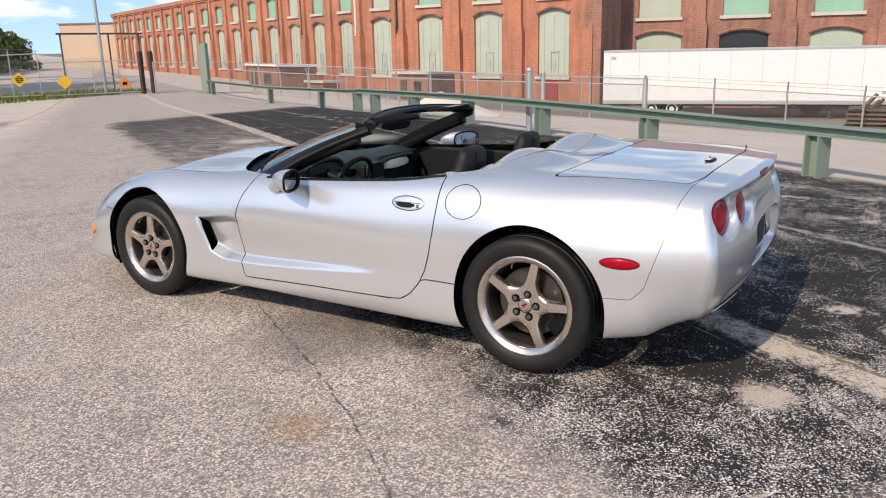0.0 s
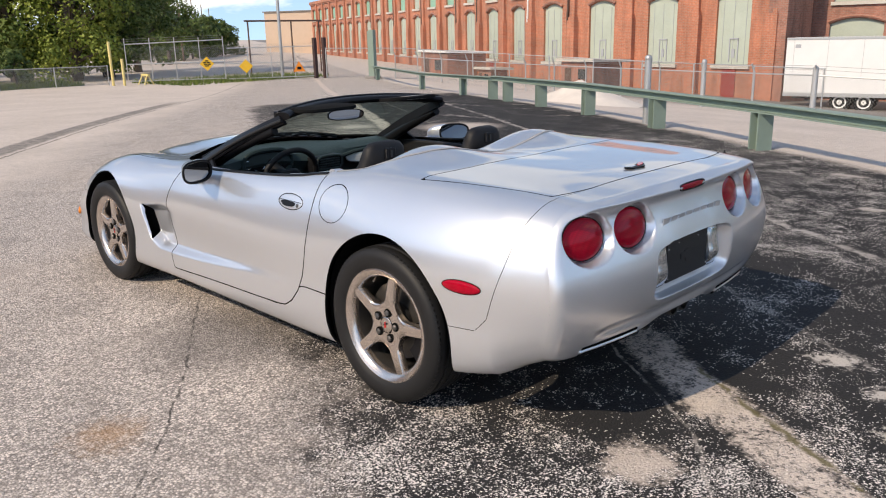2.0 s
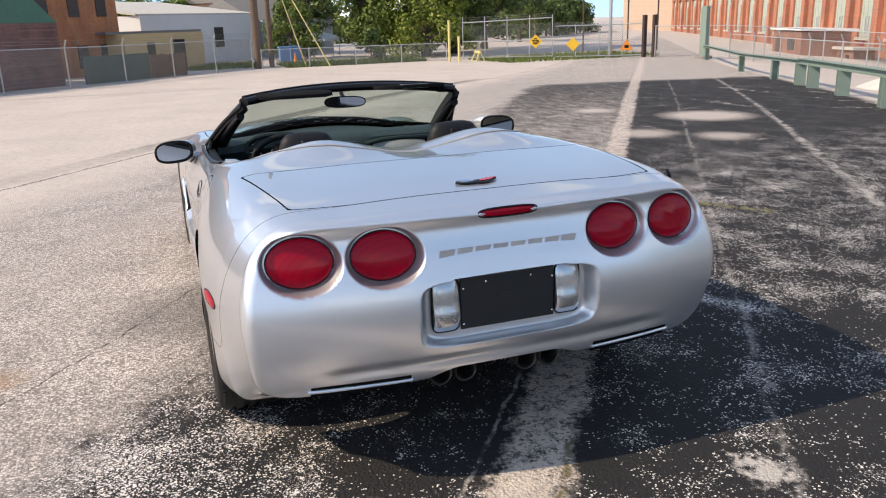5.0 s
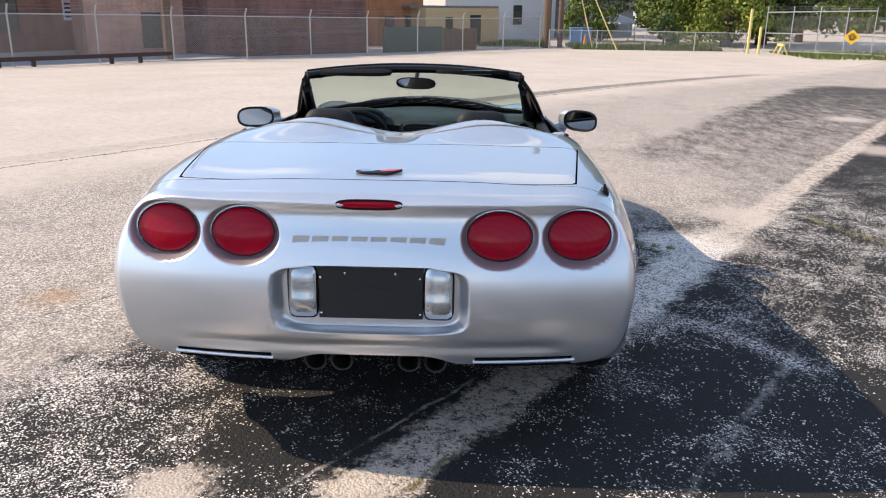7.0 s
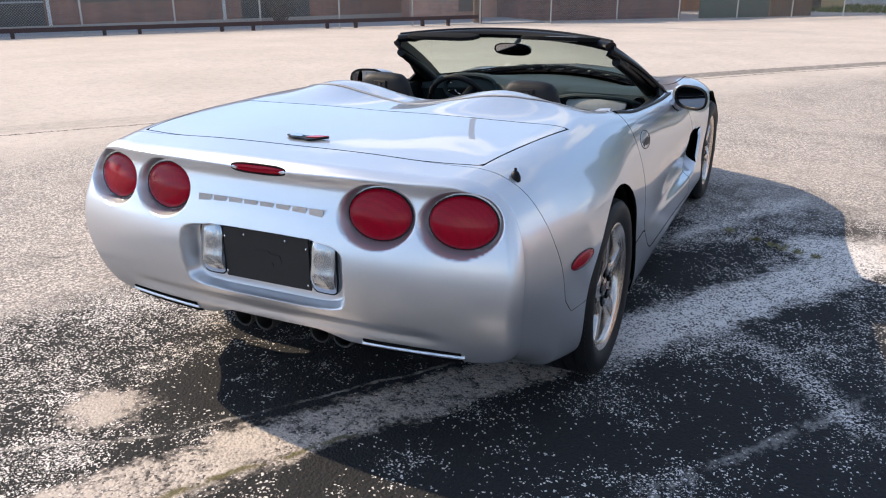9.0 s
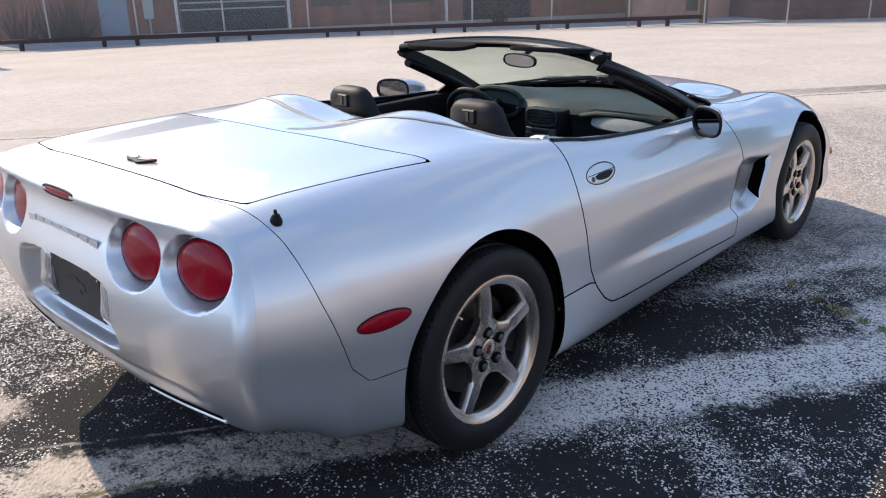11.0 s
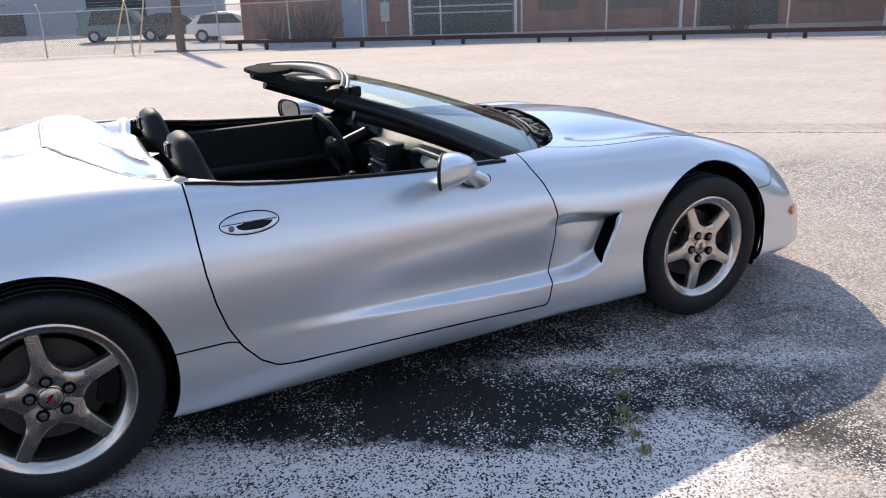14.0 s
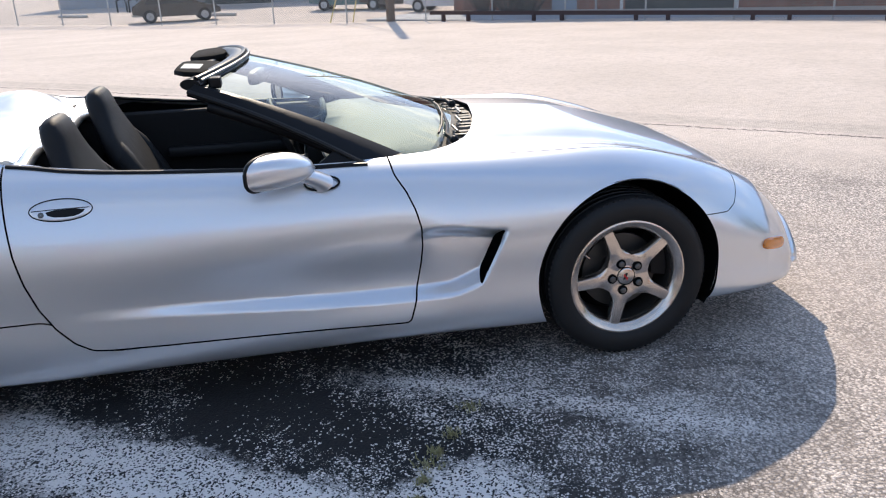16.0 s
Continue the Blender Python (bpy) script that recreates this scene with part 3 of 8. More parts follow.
def body_at(u, v):
    y, z = section(u, v)
    x = u
    if u < -1.9:
        x = -1.9 + (u + 1.9) / 0.3 * (-1.9 - (tail_x(y, z) + REAR_R)) * 1.0
    if u > 1.95:
        x = 1.95 + (u - 1.95) / 0.32 * (nose_x(y, z) - NOSE_R - 1.95)
    # humps behind the seats, and the dip between them
    if -1.75 < x < -0.55 and v < 0.9:
        rise = smoothstep(-1.44, -1.10, x)
        fall = smoothstep(-1.12, -0.80, x)
        z += rise * (0.056 * bump_1(y, 0.37, 0.21) - 0.012 * bump_1(y, 0.0, 0.14)) - 0.075 * fall * bump_1(y, 0.45, 0.36) * (1 - smoothstep(0.58, 0.75, y)) * (1 - smoothstep(-0.78, -0.58, x))
        # the cover rolls over behind the seats
        z -= 0.055 * smoothstep(-1.06, -0.85, x) * (1 - smoothstep(0.56, 0.78, y))
    # ridge along each front wing, hollow beside the bonnet
    if x > 0.5 and v < 0.8:
        z -= 0.018 * bump_1(y, 0.52, 0.08) * smoothstep(0.7, 1.0, x) * (1 - smoothstep(1.6, 2.0, x))
    if v > 0.9 and -0.85 < x < 0.9:
        y -= scoop(x, z)
    # a faint bulge over the rear wheels
    if v > 0.7:
        y += 0.010 * bump_1(x, -1.36, 0.42) * bump_1(z, 0.74, 0.12)
        y += 0.010 * bump_1(x, 1.33, 0.40) * bump_1(z, 0.66, 0.10)
    return Vector((x, y, z))


def cap_at(r, v, at_tail=True):
    """The rear or front face: r = 1 at its rim, 0 in its middle."""
    y, z = section(-2.2 if at_tail else 2.27, min(v, 1.64))
    if v > 1.64:
        y *= max(0.0, 1 - (v - 1.64) / 0.36)
    cz = 0.62 if at_tail else 0.30
    rad = REAR_R if at_tail else NOSE_R
    far = math.hypot(y, z - cz) + 1e-6
    d = (1 - r) * far
    yy, zz = y * r, cz + (z - cz) * r
    drop = rad - math.sqrt(max(0.0, rad * rad - (rad - d) ** 2)) if d < rad else 0.0
    if at_tail:
        x = tail_x(yy, zz) + drop
        # spoiler lip over the lamps, a crease over the bumper foot
        x -= 0.016 * smoothstep(0.0, 0.03, d) * bump_1(zz, 0.900, 0.022) * (1 - smoothstep(0.70, 0.78, yy))
        x += 0.012 * bump_1(zz, 0.425, 0.022) * (1 - smoothstep(0.50, 0.66, yy))
        # basin of the number plate
        e = ((yy / 0.302) ** 6 + ((zz - 0.592) / 0.108) ** 6)
        k = 1 - smoothstep(0.62, 1.30, e)
        x = x * (1 - k) - 2.190 * k
        # lamp hollows
        for ly in (0.405, 0.658):
            q = math.hypot((yy - ly) / 0.118, (zz - 0.795) / 0.090)
            k = 1 - smoothstep(0.90, 1.07, q)
            x = x * (1 - k) + k * (tail_x(ly, 0.795) + 0.040 - 0.16 * (0.795 - zz) + 0.14 * (yy - ly) * (1 if ly > 0.5 else 0.45))
    else:
        x = nose_x(yy, zz) - drop
    return Vector((x, yy, zz))


class Shell:
    """A skin of polygons over a parametric surface, cut along the zero of any function of place."""

    def __init__(self, at, uv, polys):
        self.at, self.uv, self.polys = at, uv, polys

    @classmethod
    def grid(cls, at, us, vs):
        w = len(vs)
        return cls(at, [(u, v) for u in us for v in vs],
                   [(i * w + j, i * w + j + 1, (i + 1) * w + j + 1, (i + 1) * w + j) for i in range(len(us) - 1) for j in range(w - 1)])

    def cut(self, f, lo=0.0, hi=0.0):
        """(inside, outside): where f < lo and where f > hi."""
        return self._clip(f, lo, -1), self._clip(f, hi, 1)

    def _clip(self, f, level, sign):
        val = [sign * (f(self.at(*p)) - level) for p in self.uv]
        uv, made, polys, used = list(self.uv), {}, [], None

        def between(a, b):
            k = (min(a, b), max(a, b))
            if k not in made:
                lo, hi = (a, b) if val[a] < val[b] else (b, a)
                pl, ph = self.uv[lo], self.uv[hi]
                t0, t1, f0, f1 = 0.0, 1.0, val[lo], val[hi]
                for _ in range(4):
                    t = t0 + (t1 - t0) * min(0.95, max(0.05, -f0 / (f1 - f0)))
                    q = (pl[0] + (ph[0] - pl[0]) * t, pl[1] + (ph[1] - pl[1]) * t)
                    fm = sign * (f(self.at(*q)) - level)
                    if fm < 0:
                        t0, f0 = t, fm
                    else:
                        t1, f1 = t, fm
                made[k] = len(uv)
                uv.append(q)
            return made[k]

        for p in self.polys:
            pos = [val[i] >= 0 for i in p]
            if all(pos):
                polys.append(p)
                continue
            if not any(pos):
                continue
            out = []
            for k, i in enumerate(p):
                j = p[(k + 1) % len(p)]
                if pos[k]:
                    out.append(i)
                if pos[k] != pos[(k + 1) % len(p)]:
                    out.append(between(i, j))
            out = [i for k, i in enumerate(out) if i != out[k - 1]]
            if len(out) > 2:
                polys.append(tuple(out))
        used = sorted({i for p in polys for i in p})
        re = {i: k for k, i in enumerate(used)}
        return Shell(self.at, [uv[i] for i in used], [tuple(re[i] for i in p) for p in polys])

    def flat(self):
        pts = [self.at(*p) for p in self.uv]
        nor = []
        for (u, v), p in zip(self.uv, pts):
            e = 0.002
            du = self.at(u + e, v) - self.at(u - e, v)
            dv = self.at(u, v + e) - self.at(u, v - e)
            nn = du.cross(dv)
            nor.append(nn.normalized() if nn.length > 1e-12 else Vector((0, 0, 1)))
        return pts, nor


def skin(name, shells, mat, parent, rim=0.010, label="", dark_rim=True, lift=0.0):
    """One mesh from (shell, mirrored) pairs, its open edges turned in by rim."""
    pts, nor, faces, rims = [], [], [], []
    for sh, flip in shells:
        p, nn = sh.flat()
        # make the normals look outward
        test = sum(((q - Vector((q.x * 0.85, 0, 0.45))).dot(m) for q, m in zip(p, nn)))
        if test < 0:
            nn = [-m for m in nn]
        base = len(pts)
        my = -1 if flip else 1
        p = [Vector((q.x, q.y * my, q.z)) + Vector((m.x, m.y * my, m.z)) * lift for q, m in zip(p, nn)]
        nn = [Vector((m.x, m.y * my, m.z)) for m in nn]
        pts += p
        nor += nn
        seen = {}
        for poly in sh.polys:
            q = list(poly)
            a, b, c = p[q[0]], p[q[1]], p[q[2]]
            fn = sum(((p[q[k]] - a).cross(p[q[k + 1]] - a) for k in range(1, len(q) - 1)), Vector())
            if fn.dot(nn[q[0]] + nn[q[1]] + nn[q[2]]) < 0:
                q.reverse()
            faces.append([base + i for i in q])
            rims.append(0)
            for k in range(len(q)):
                e = (q[k], q[(k + 1) % len(q)])
                seen[(min(e), max(e))] = None if (min(e), max(e)) in seen else e
        if rim:
            twin = {}
            for e in seen.values():
                if e is None:
                    continue
                # the middle line of the body stays open for its mirror image
                if abs(p[e[0]].y) < 1e-5 and abs(p[e[1]].y) < 1e-5:
                    continue
                i, j = e
                d = (p[j] - p[i])
                side = d.cross(nn[i])
                if side.length < 1e-9:
                    continue
                side.normalize()
                ids = []
                for q, inn in ((i, 0), (j, 0), (j, 1), (i, 1)):
                    pts.append(p[q] - nn[q] * (rim if inn else 0.0) - side * (0.002 if inn else 0))
                    nor.append((side + nn[q] * (0.0 if inn else 0.6)).normalized())
                    ids.append(len(pts) - 1)
                faces.append(ids[::-1])
                # edge faces take the near-black liner, so joints carry their shade in colour
                rims.append(1 if dark_rim else 0)
    me = bpy.data.meshes.new(name)
    me.from_pydata([tuple(q) for q in pts], [], faces)
    me.materials.append(mat)
    me.materials.append(LINER)
    me.polygons.foreach_set("material_index", rims)
    me.polygons.foreach_set("use_smooth", [True] * len(me.polygons))
    me.update()
    me.normals_split_custom_set_from_vertices([tuple(q) for q in nor])
    ob = new(name, me)
    ob.parent = parent
    if label:
        ob["label"] = label
    return ob


def polyline_side(points):
    """Signed distance in a plane to a closed outline, below 0 inside."""
    pts = [(float(a), float(b)) for a, b in points]

    def f(x, y):
        best, inside = 1e9, False
        for i in range(len(pts)):
            (x0, y0), (x1, y1) = pts[i - 1], pts[i]
            dx, dy = x1 - x0, y1 - y0
            t = min(1.0, max(0.0, ((x - x0) * dx + (y - y0) * dy) / (dx * dx + dy * dy + 1e-12)))
            d = (x - x0 - t * dx) ** 2 + (y - y0 - t * dy) ** 2
            best = min(best, d)
            if (y0 > y) != (y1 > y) and x < x0 + (y - y0) / (y1 - y0) * dx:
                inside = not inside
        return -math.sqrt(best) if inside else math.sqrt(best)
    return f


car = thing("car", "silver two-seat convertible sports car with its roof down", "car")
GAP = 0.0030

half = Shell.grid(body_at, list(np.linspace(-2.2, -1.9, 14)) + list(np.linspace(-1.88, 0.46, 141)) + list(np.linspace(0.47, 0.90, 73)) + list(np.linspace(0.915, 1.95, 63)) + list(np.linspace(1.965, 2.27, 18)),
                  list(np.linspace(0, 0.60, 16)) + list(np.linspace(0.62, 1.10, 22)) + list(np.linspace(1.11, 1.44, 48)) + list(np.linspace(1.455, 1.64, 14)))

# wheel openings and the gill behind the front wheel
GILL = polyline_side(rounded([(0.846, 0.568), (0.750, 0.366), (0.736, 0.368), (0.762, 0.430), (0.794, 0.500), (0.822, 0.565)], 1))
half = half.cut(lambda p: GILL(p.x, p.z) if p.y > 0.6 else 1.0)[1]
half = half.cut(lambda p: math.hypot(p.x + 1.343, p.z - 0.345) - 0.388 if p.y > 0.55 and p.z < 0.80 else 1.0)[1]
half = half.cut(lambda p: math.hypot(p.x - 1.333, p.z - 0.338) - 0.370 if p.y > 0.55 and p.z < 0.76 else 1.0)[1]

# cockpit and windscreen well
COCKPIT = polyline_side(rounded([(-0.86, -0.2), (-0.86, 0.55), (-0.84, 0.755), (-0.5, 0.778), (0.2, 0.772), (0.44, 0.735), (0.66, 0.665), (0.845, 0.40), (0.905, 0.0), (0.905, -0.2)], 2))
half = half.cut(lambda p: COCKPIT(p.x, p.y) if p.z > 0.75 else 1.0)[1]

# door
DOOR = polyline_side(rounded([(-0.845, 1.1), (-0.842, 0.80), (-0.825, 0.58), (-0.770, 0.40), (-0.665, 0.280), (-0.55, 0.268), (0.10, 0.258), (0.440, 0.247), (0.470, 0.249), (0.482, 0.285), (0.520, 0.42),
                              (0.537, 0.57), (0.505, 0.70), (0.43, 0.82), (0.41, 1.1)], 1))
door_skin, half = half.cut(lambda p: DOOR(p.x, p.z) if p.y > 0.5 else 1.0, -GAP, GAP)

# rear deck lid
DECK = polyline_side([(-2.005, 0.655), (-1.412, 0.735), (-1.425, 0.45), (-1.435, -0.3), (-2.03, -0.3), (-2.03, 0.45)])
deck_skin, half = half.cut(lambda p: DECK(p.x, p.y) if p.z > 0.8 else 1.0, -0.0032, 0.0032)
# roof cover behind the seats
COVER = polyline_side([(-1.21, -0.4), (-1.21, 0.0), (-1.205, 0.25), (-1.185, 0.39), (-1.15, 0.485), (-1.09, 0.570), (-1.02, 0.640), (-0.94, 0.697), (-0.87, 0.735), (-0.80, 0.76), (-0.5, 0.76), (-0.5, -0.4)])
cover_skin, half = half.cut(lambda p: COVER(p.x, p.y) if p.z > 0.8 else 1.0, -GAP, GAP * 0.6)
# bonnet
HOOD = polyline_side(rounded([(0.3, -0.4), (0.3, 0.60), (0.62, 0.69), (1.0, 0.715), (1.45, 0.70), (1.80, 0.64), (2.06, 0.45), (2.12, 0.0), (2.12, -0.4)], 1))
hood_skin, half = half.cut(lambda p: HOOD(p.x, p.y) if p.z > 0.4 else 1.0, -GAP, GAP)
# fuel flap
fuel_skin, half_l = half.cut(lambda p: math.hypot((p.x + 0.985) / 1.0, (p.z - 0.803) / 0.78) - 0.100 if p.y > 0.5 else 1.0, -0.0022, 0.0022)
# sill and bumper joints
SILL = lambda p: p.z - (0.268 + 0.13 * smoothstep(-0.55, -0.80, p.x)) if -0.99 < p.x < 0.476 and p.y > 0.5 else 1.0
rear_line = polyline_side([(-1.60, 0.435), (-1.842, 0.445), (-1.895, 0.50), (-1.960, 0.70), (-2.00, 0.86), (-2.030, 0.93), (-2.030, 1.1), (-3.0, 1.1), (-3.0, 0.0), (-1.60, 0.0)])
nose_line = polyline_side([(1.5, 0.552), (1.735, 0.548), (1.775, 0.570), (1.815, 0.625), (1.850, 0.700), (3.0, 0.70), (3.0, 0.0), (1.5, 0.0)])


def body_panels(h, flip, fuel):
    side = "driver side" if not flip else "passenger side"
    sill, rest = h.cut(SILL, -0.0028, 0.0028)
    skin("sill_panel", [(sill, flip)], PAINT, car)
    rear_low, rest = rest.cut(lambda p: rear_line(p.x, p.z) if p.x < -1.4 else 1.0, -0.0012, 0.0012)
    skin("bumper_side", [(rear_low, flip)], PAINT, car)
    nose_low, rest = rest.cut(lambda p: nose_line(p.x, p.z) if p.x > 1.4 else 1.0, -0.0018, 0.0018)
    skin("nose_side", [(nose_low, flip)], PAINT, car)
    front, rest = rest.cut(lambda p: 0.4 - p.x)
    skin("front_wing", [(front, flip)], PAINT, car)
    skin("rear_wing", [(rest, flip)], PAINT, car)


body_panels(half_l, False, True)
body_panels(half, True, False)
skin("fuel_flap", [(fuel_skin, False)], PAINT, car, label="round silver fuel flap")
skin("deck_lid", [(deck_skin, False), (deck_skin, True)], PAINT, car)
skin("roof_cover", [(cover_skin, False), (cover_skin, True)], PAINT, car, label="silver cover with two humps behind the seats")
skin("bonnet", [(hood_skin, False), (hood_skin, True)], PAINT, car)
door_left = skin("door", [(door_skin, False)], PAINT, car)
door_right = skin("door", [(door_skin, True)], PAINT, car)

# rubber seam round the cover
SEAM = worn("grey_seam", (0.30, 0.30, 0.305), 0.6, scale=30)
corners = [(-0.87, 0.735), (-0.94, 0.697), (-1.02, 0.640), (-1.09, 0.570), (-1.15, 0.485), (-1.185, 0.39), (-1.205, 0.25), (-1.21, 0.0)]
outline = []
for (xa, ya), (xb, yb) in zip(corners, corners[1:]):
    steps = max(2, int(math.hypot(xb - xa, yb - ya) / 0.03))
    outline += [(xa + (xb - xa) * k / steps, ya + (yb - ya) * k / steps) for k in range(steps)]
outline.append(corners[-1])
seam_pts = []
for xx, yy in outline:
    lo, hi = 0.0, 1.0
    for _ in range(24):
        mid = (lo + hi) / 2
        lo, hi = (mid, hi) if body_at(xx, mid).y < yy else (lo, mid)
    seam_pts.append(Vector((xx, yy, body_at(xx, lo).z + 0.0005)))
seam_pts = seam_pts + [Vector((p.x, -p.y, p.z)) for p in reversed(seam_pts) if p.y > 0.02]
part("cover_seam", tube_bm(seam_pts, 0.0065, 8, squash=(1.6, 0.5)), SEAM, car, "grey rubber seam round the roof cover", smooth=True)

# rolled rear edge of the cockpit, and the small plates where it meets the doors
edge_pts = []
for k in range(41):
    yy = -0.745 + 1.49 * k / 40
    xx = -0.862 + 0.020 * smoothstep(0.60, 0.74, abs(yy))
    lo, hi = 0.0, 1.0
    for _ in range(24):
        mid = (lo + hi) / 2
        lo, hi = (mid, hi) if body_at(xx, mid).y < abs(yy) else (lo, mid)
    edge_pts.append(Vector((xx, yy, body_at(xx, lo).z - 0.013)))
part("cover_edge", tube_bm(edge_pts, 0.025, 12, squash=(1.25, 1.0)), PAINT, car, smooth=True)
part("cover_curtain", (lambda b: ([b.faces.new([b.verts.new(q) for q in (e0, e1, e1 + Vector((0.01, 0, -0.22)), e0 + Vector((0.01, 0, -0.22)))]) for e0, e1 in zip(edge_pts, edge_pts[1:])], b)[1])(bmesh.new()), LINER, car)
for s in (1, -1):
    e = edge_pts[-1 if s > 0 else 0]
    part("belt_end_plate", box_bm(e.x - 0.040, e.x + 0.050, e.y - 0.014, e.y + 0.014, e.z + 0.000, e.z + 0.010, bevel=0.004, seg=2), PAINT, car, smooth=True)

# rear face
tail = Shell.grid(lambda r, v: cap_at(r, v, True), list(np.linspace(0.02, 0.30, 8)) + list(np.linspace(0.31, 0.92, 84)) + list(np.linspace(0.928, 1.0, 14)), list(np.linspace(0, 1.2, 150)) + list(np.linspace(1.22, 1.64, 24)) + list(np.linspace(1.66, 2.0, 18)))
# the arch over the exhaust
tail = tail.cut(lambda p: 0.331 + 0.058 * (1 - smoothstep(0.16, 0.36, p.y)) - p.z + 0.02 * smoothstep(0.36, 0.8, p.y) * 0)[0]
rear_bumper = skin("rear_bumper", [(tail, False), (tail, True)], PAINT, car, rim=0.02, dark_rim=False)
front_face = Shell.grid(lambda r, v: cap_at(r, v, False), list(np.linspace(0.02, 1.0, 30)), list(np.linspace(0, 1.64, 60)) + list(np.linspace(1.68, 2.0, 9)))
skin("front_bumper", [(front_face, False), (front_face, True)], PAINT, car)

# dark inner shell, so that no joint shows daylight
inner = Shell.grid(lambda u, v: body_at(u, v) - Vector((0, 0.022 * min(1.0, v / 0.5) + 0.055 * smoothstep(0.30, 0.45, u) * (1 - smoothstep(0.95, 1.05, u)) * smoothstep(0.85, 1.0, v), 0.022 * max(0.0, 1 - v / 0.9) + 0.035 * smoothstep(-1.2, -1.05, u) * (1 - smoothstep(-0.8, -0.7, u)) * (1 - smoothstep(0.8, 0.95, v)))), list(np.linspace(-2.15, 2.15, 90)), list(np.linspace(0, 1.62, 40)))
inner = inner.cut(lambda p: math.hypot(p.x + 1.343, p.z - 0.345) - 0.394 if p.y > 0.45 and p.z < 0.80 else 1.0)[1]
inner = inner.cut(lambda p: math.hypot(p.x - 1.333, p.z - 0.338) - 0.376 if p.y > 0.45 and p.z < 0.76 else 1.0)[1]
inner = inner.cut(lambda p: COCKPIT(p.x, p.y) - 0.012 if p.z > 0.70 else 1.0)[1]
skin("inner_shell", [(inner, False), (inner, True)], LINER, car, rim=0)

# ---- the car: wheels ----
DISC = worn("brake_disc", (0.07, 0.065, 0.06), 0.5, 0.7, scale=30)

def make_wheel(radius, rim, width):
    """A wheel in its own frame: its axle along y, the outer face at y = 0."""
    w = new("wheel")
    w.parent = car
    sw = radius - rim
    prof = [(rim - 0.004, -0.012), (rim + 0.004, -0.003), (rim + sw * 0.25, 0.008), (rim + sw * 0.55, 0.012), (rim + sw * 0.80, 0.006), (rim + sw * 0.93, -0.008), (rim + sw * 0.985, -0.022)]
    n_groove = 5
    y0, y1 = -0.026, -width + 0.026
    for k in range(n_groove):
        a = y0 + (y1 - y0) * (k + 0.30) / n_groove
        b = y0 + (y1 - y0) * (k + 0.62) / n_groove
        prof += [(radius, a + 0.002), (radius - 0.007, a), (radius - 0.007, b), (radius, b - 0.002)]
    prof += [(rim + sw * 0.985, -width + 0.022), (rim + sw * 0.8, -width + 0.004), (rim + sw * 0.4, -width), (rim - 0.004, -width + 0.015)]
    bm = bmesh.new()
    lathe(bm, prof, 72)
    # tread blocks across the shoulder
    for k in range(90):
        a = 2 * math.pi * k / 90
        box(bm, -0.0045, 0.0045, -0.030, -0.006, radius - 0.012, radius - 0.0045, Matrix.Rotation(a, 4, "Y") @ Matrix.Rotation(0.3, 4, "Z"))
    bmesh.ops.recalc_face_normals(bm, faces=bm.faces)
    part("tyre", bm, RUBBER, w, "black road tyre", smooth=True)
    bm = bmesh.new()
    lathe(bm, [(rim - 0.034, -0.046), (rim - 0.033, -0.026), (rim - 0.028, -0.017), (rim - 0.020, -0.010), (rim - 0.010, -0.005), (rim - 0.002, -0.001), (rim + 0.005, -0.003), (rim + 0.007, -0.014), (rim - 0.006, -0.03)], 72)
    bmesh.ops.recalc_face_normals(bm, faces=bm.faces)
    rim_ob = part("rim", bm, ALLOY, w, "bronze-tinted silver alloy rim", smooth=True)
    # the barrel's shade is put into its colour: the dark disc material
    bm = bmesh.new()
    lathe(bm, [(rim - 0.034, -0.046), (rim - 0.040, -0.075), (rim - 0.030, -width + 0.03), (rim - 0.004, -width + 0.012)], 64)
    bmesh.ops.recalc_face_normals(bm, faces=bm.faces)
    part("barrel", bm, DISC, rim_ob, "rim barrel coloured dark for the shade inside it", smooth=True)
    part("valve", tube_bm([((rim - 0.040) * math.sin(0.62), -0.040, (rim - 0.040) * math.cos(0.62)), ((rim - 0.052) * math.sin(0.62), -0.022, (rim - 0.052) * math.cos(0.62))], 0.004, 8), CHROME, rim_ob, smooth=True)
    r1 = rim - 0.027
    for k in range(5):
        bm = bmesh.new()
        rows = []
        for i in range(15):
            t = i / 14
            r = 0.036 + (r1 - 0.036) * t
            # narrow blade, flaring at its root into its neighbours
            hw = min(r * math.tan(radians(36)), 0.0225 + 0.0085 * (1 - t) + 0.034 * max(0.0, (0.120 - r) / 0.056) ** 2)
            dish = -0.026 + 0.006 * t + 0.006 * math.sin(math.pi * t * 0.8)
            drop = 0.004 + 0.004 * t
            if r * math.tan(radians(36)) <= hw + 1e-6:
                drop = 0.0005
            ring = []
            for a, b in ((-1.03, -0.032), (-1.0, -drop), (-0.80, -0.0004), (0, 0.0008), (0.80, -0.0004), (1.0, -drop), (1.03, -0.032)):
                ring.append(bm.verts.new((a * hw, dish + b, r)))
            rows.append(ring)
        for i in range(14):
            for j in range(6):
                bm.faces.new((rows[i][j], rows[i][j + 1], rows[i + 1][j + 1], rows[i + 1][j]))
        bm.faces.new(rows[0])
        bm.faces.new(rows[-1][::-1])
        bm.transform(Matrix.Rotation(2 * math.pi * k / 5, 4, "Y"))
        bmesh.ops.recalc_face_normals(bm, faces=bm.faces)
        part("spoke", bm, ALLOY, rim_ob, smooth=True)
    bm = bmesh.new()
    lathe(bm, [(0.0005, -0.0245), (0.038, -0.0245), (0.048, -0.030), (0.066, -0.032), (0.066, -0.07), (0.0005, -0.07)], 40)
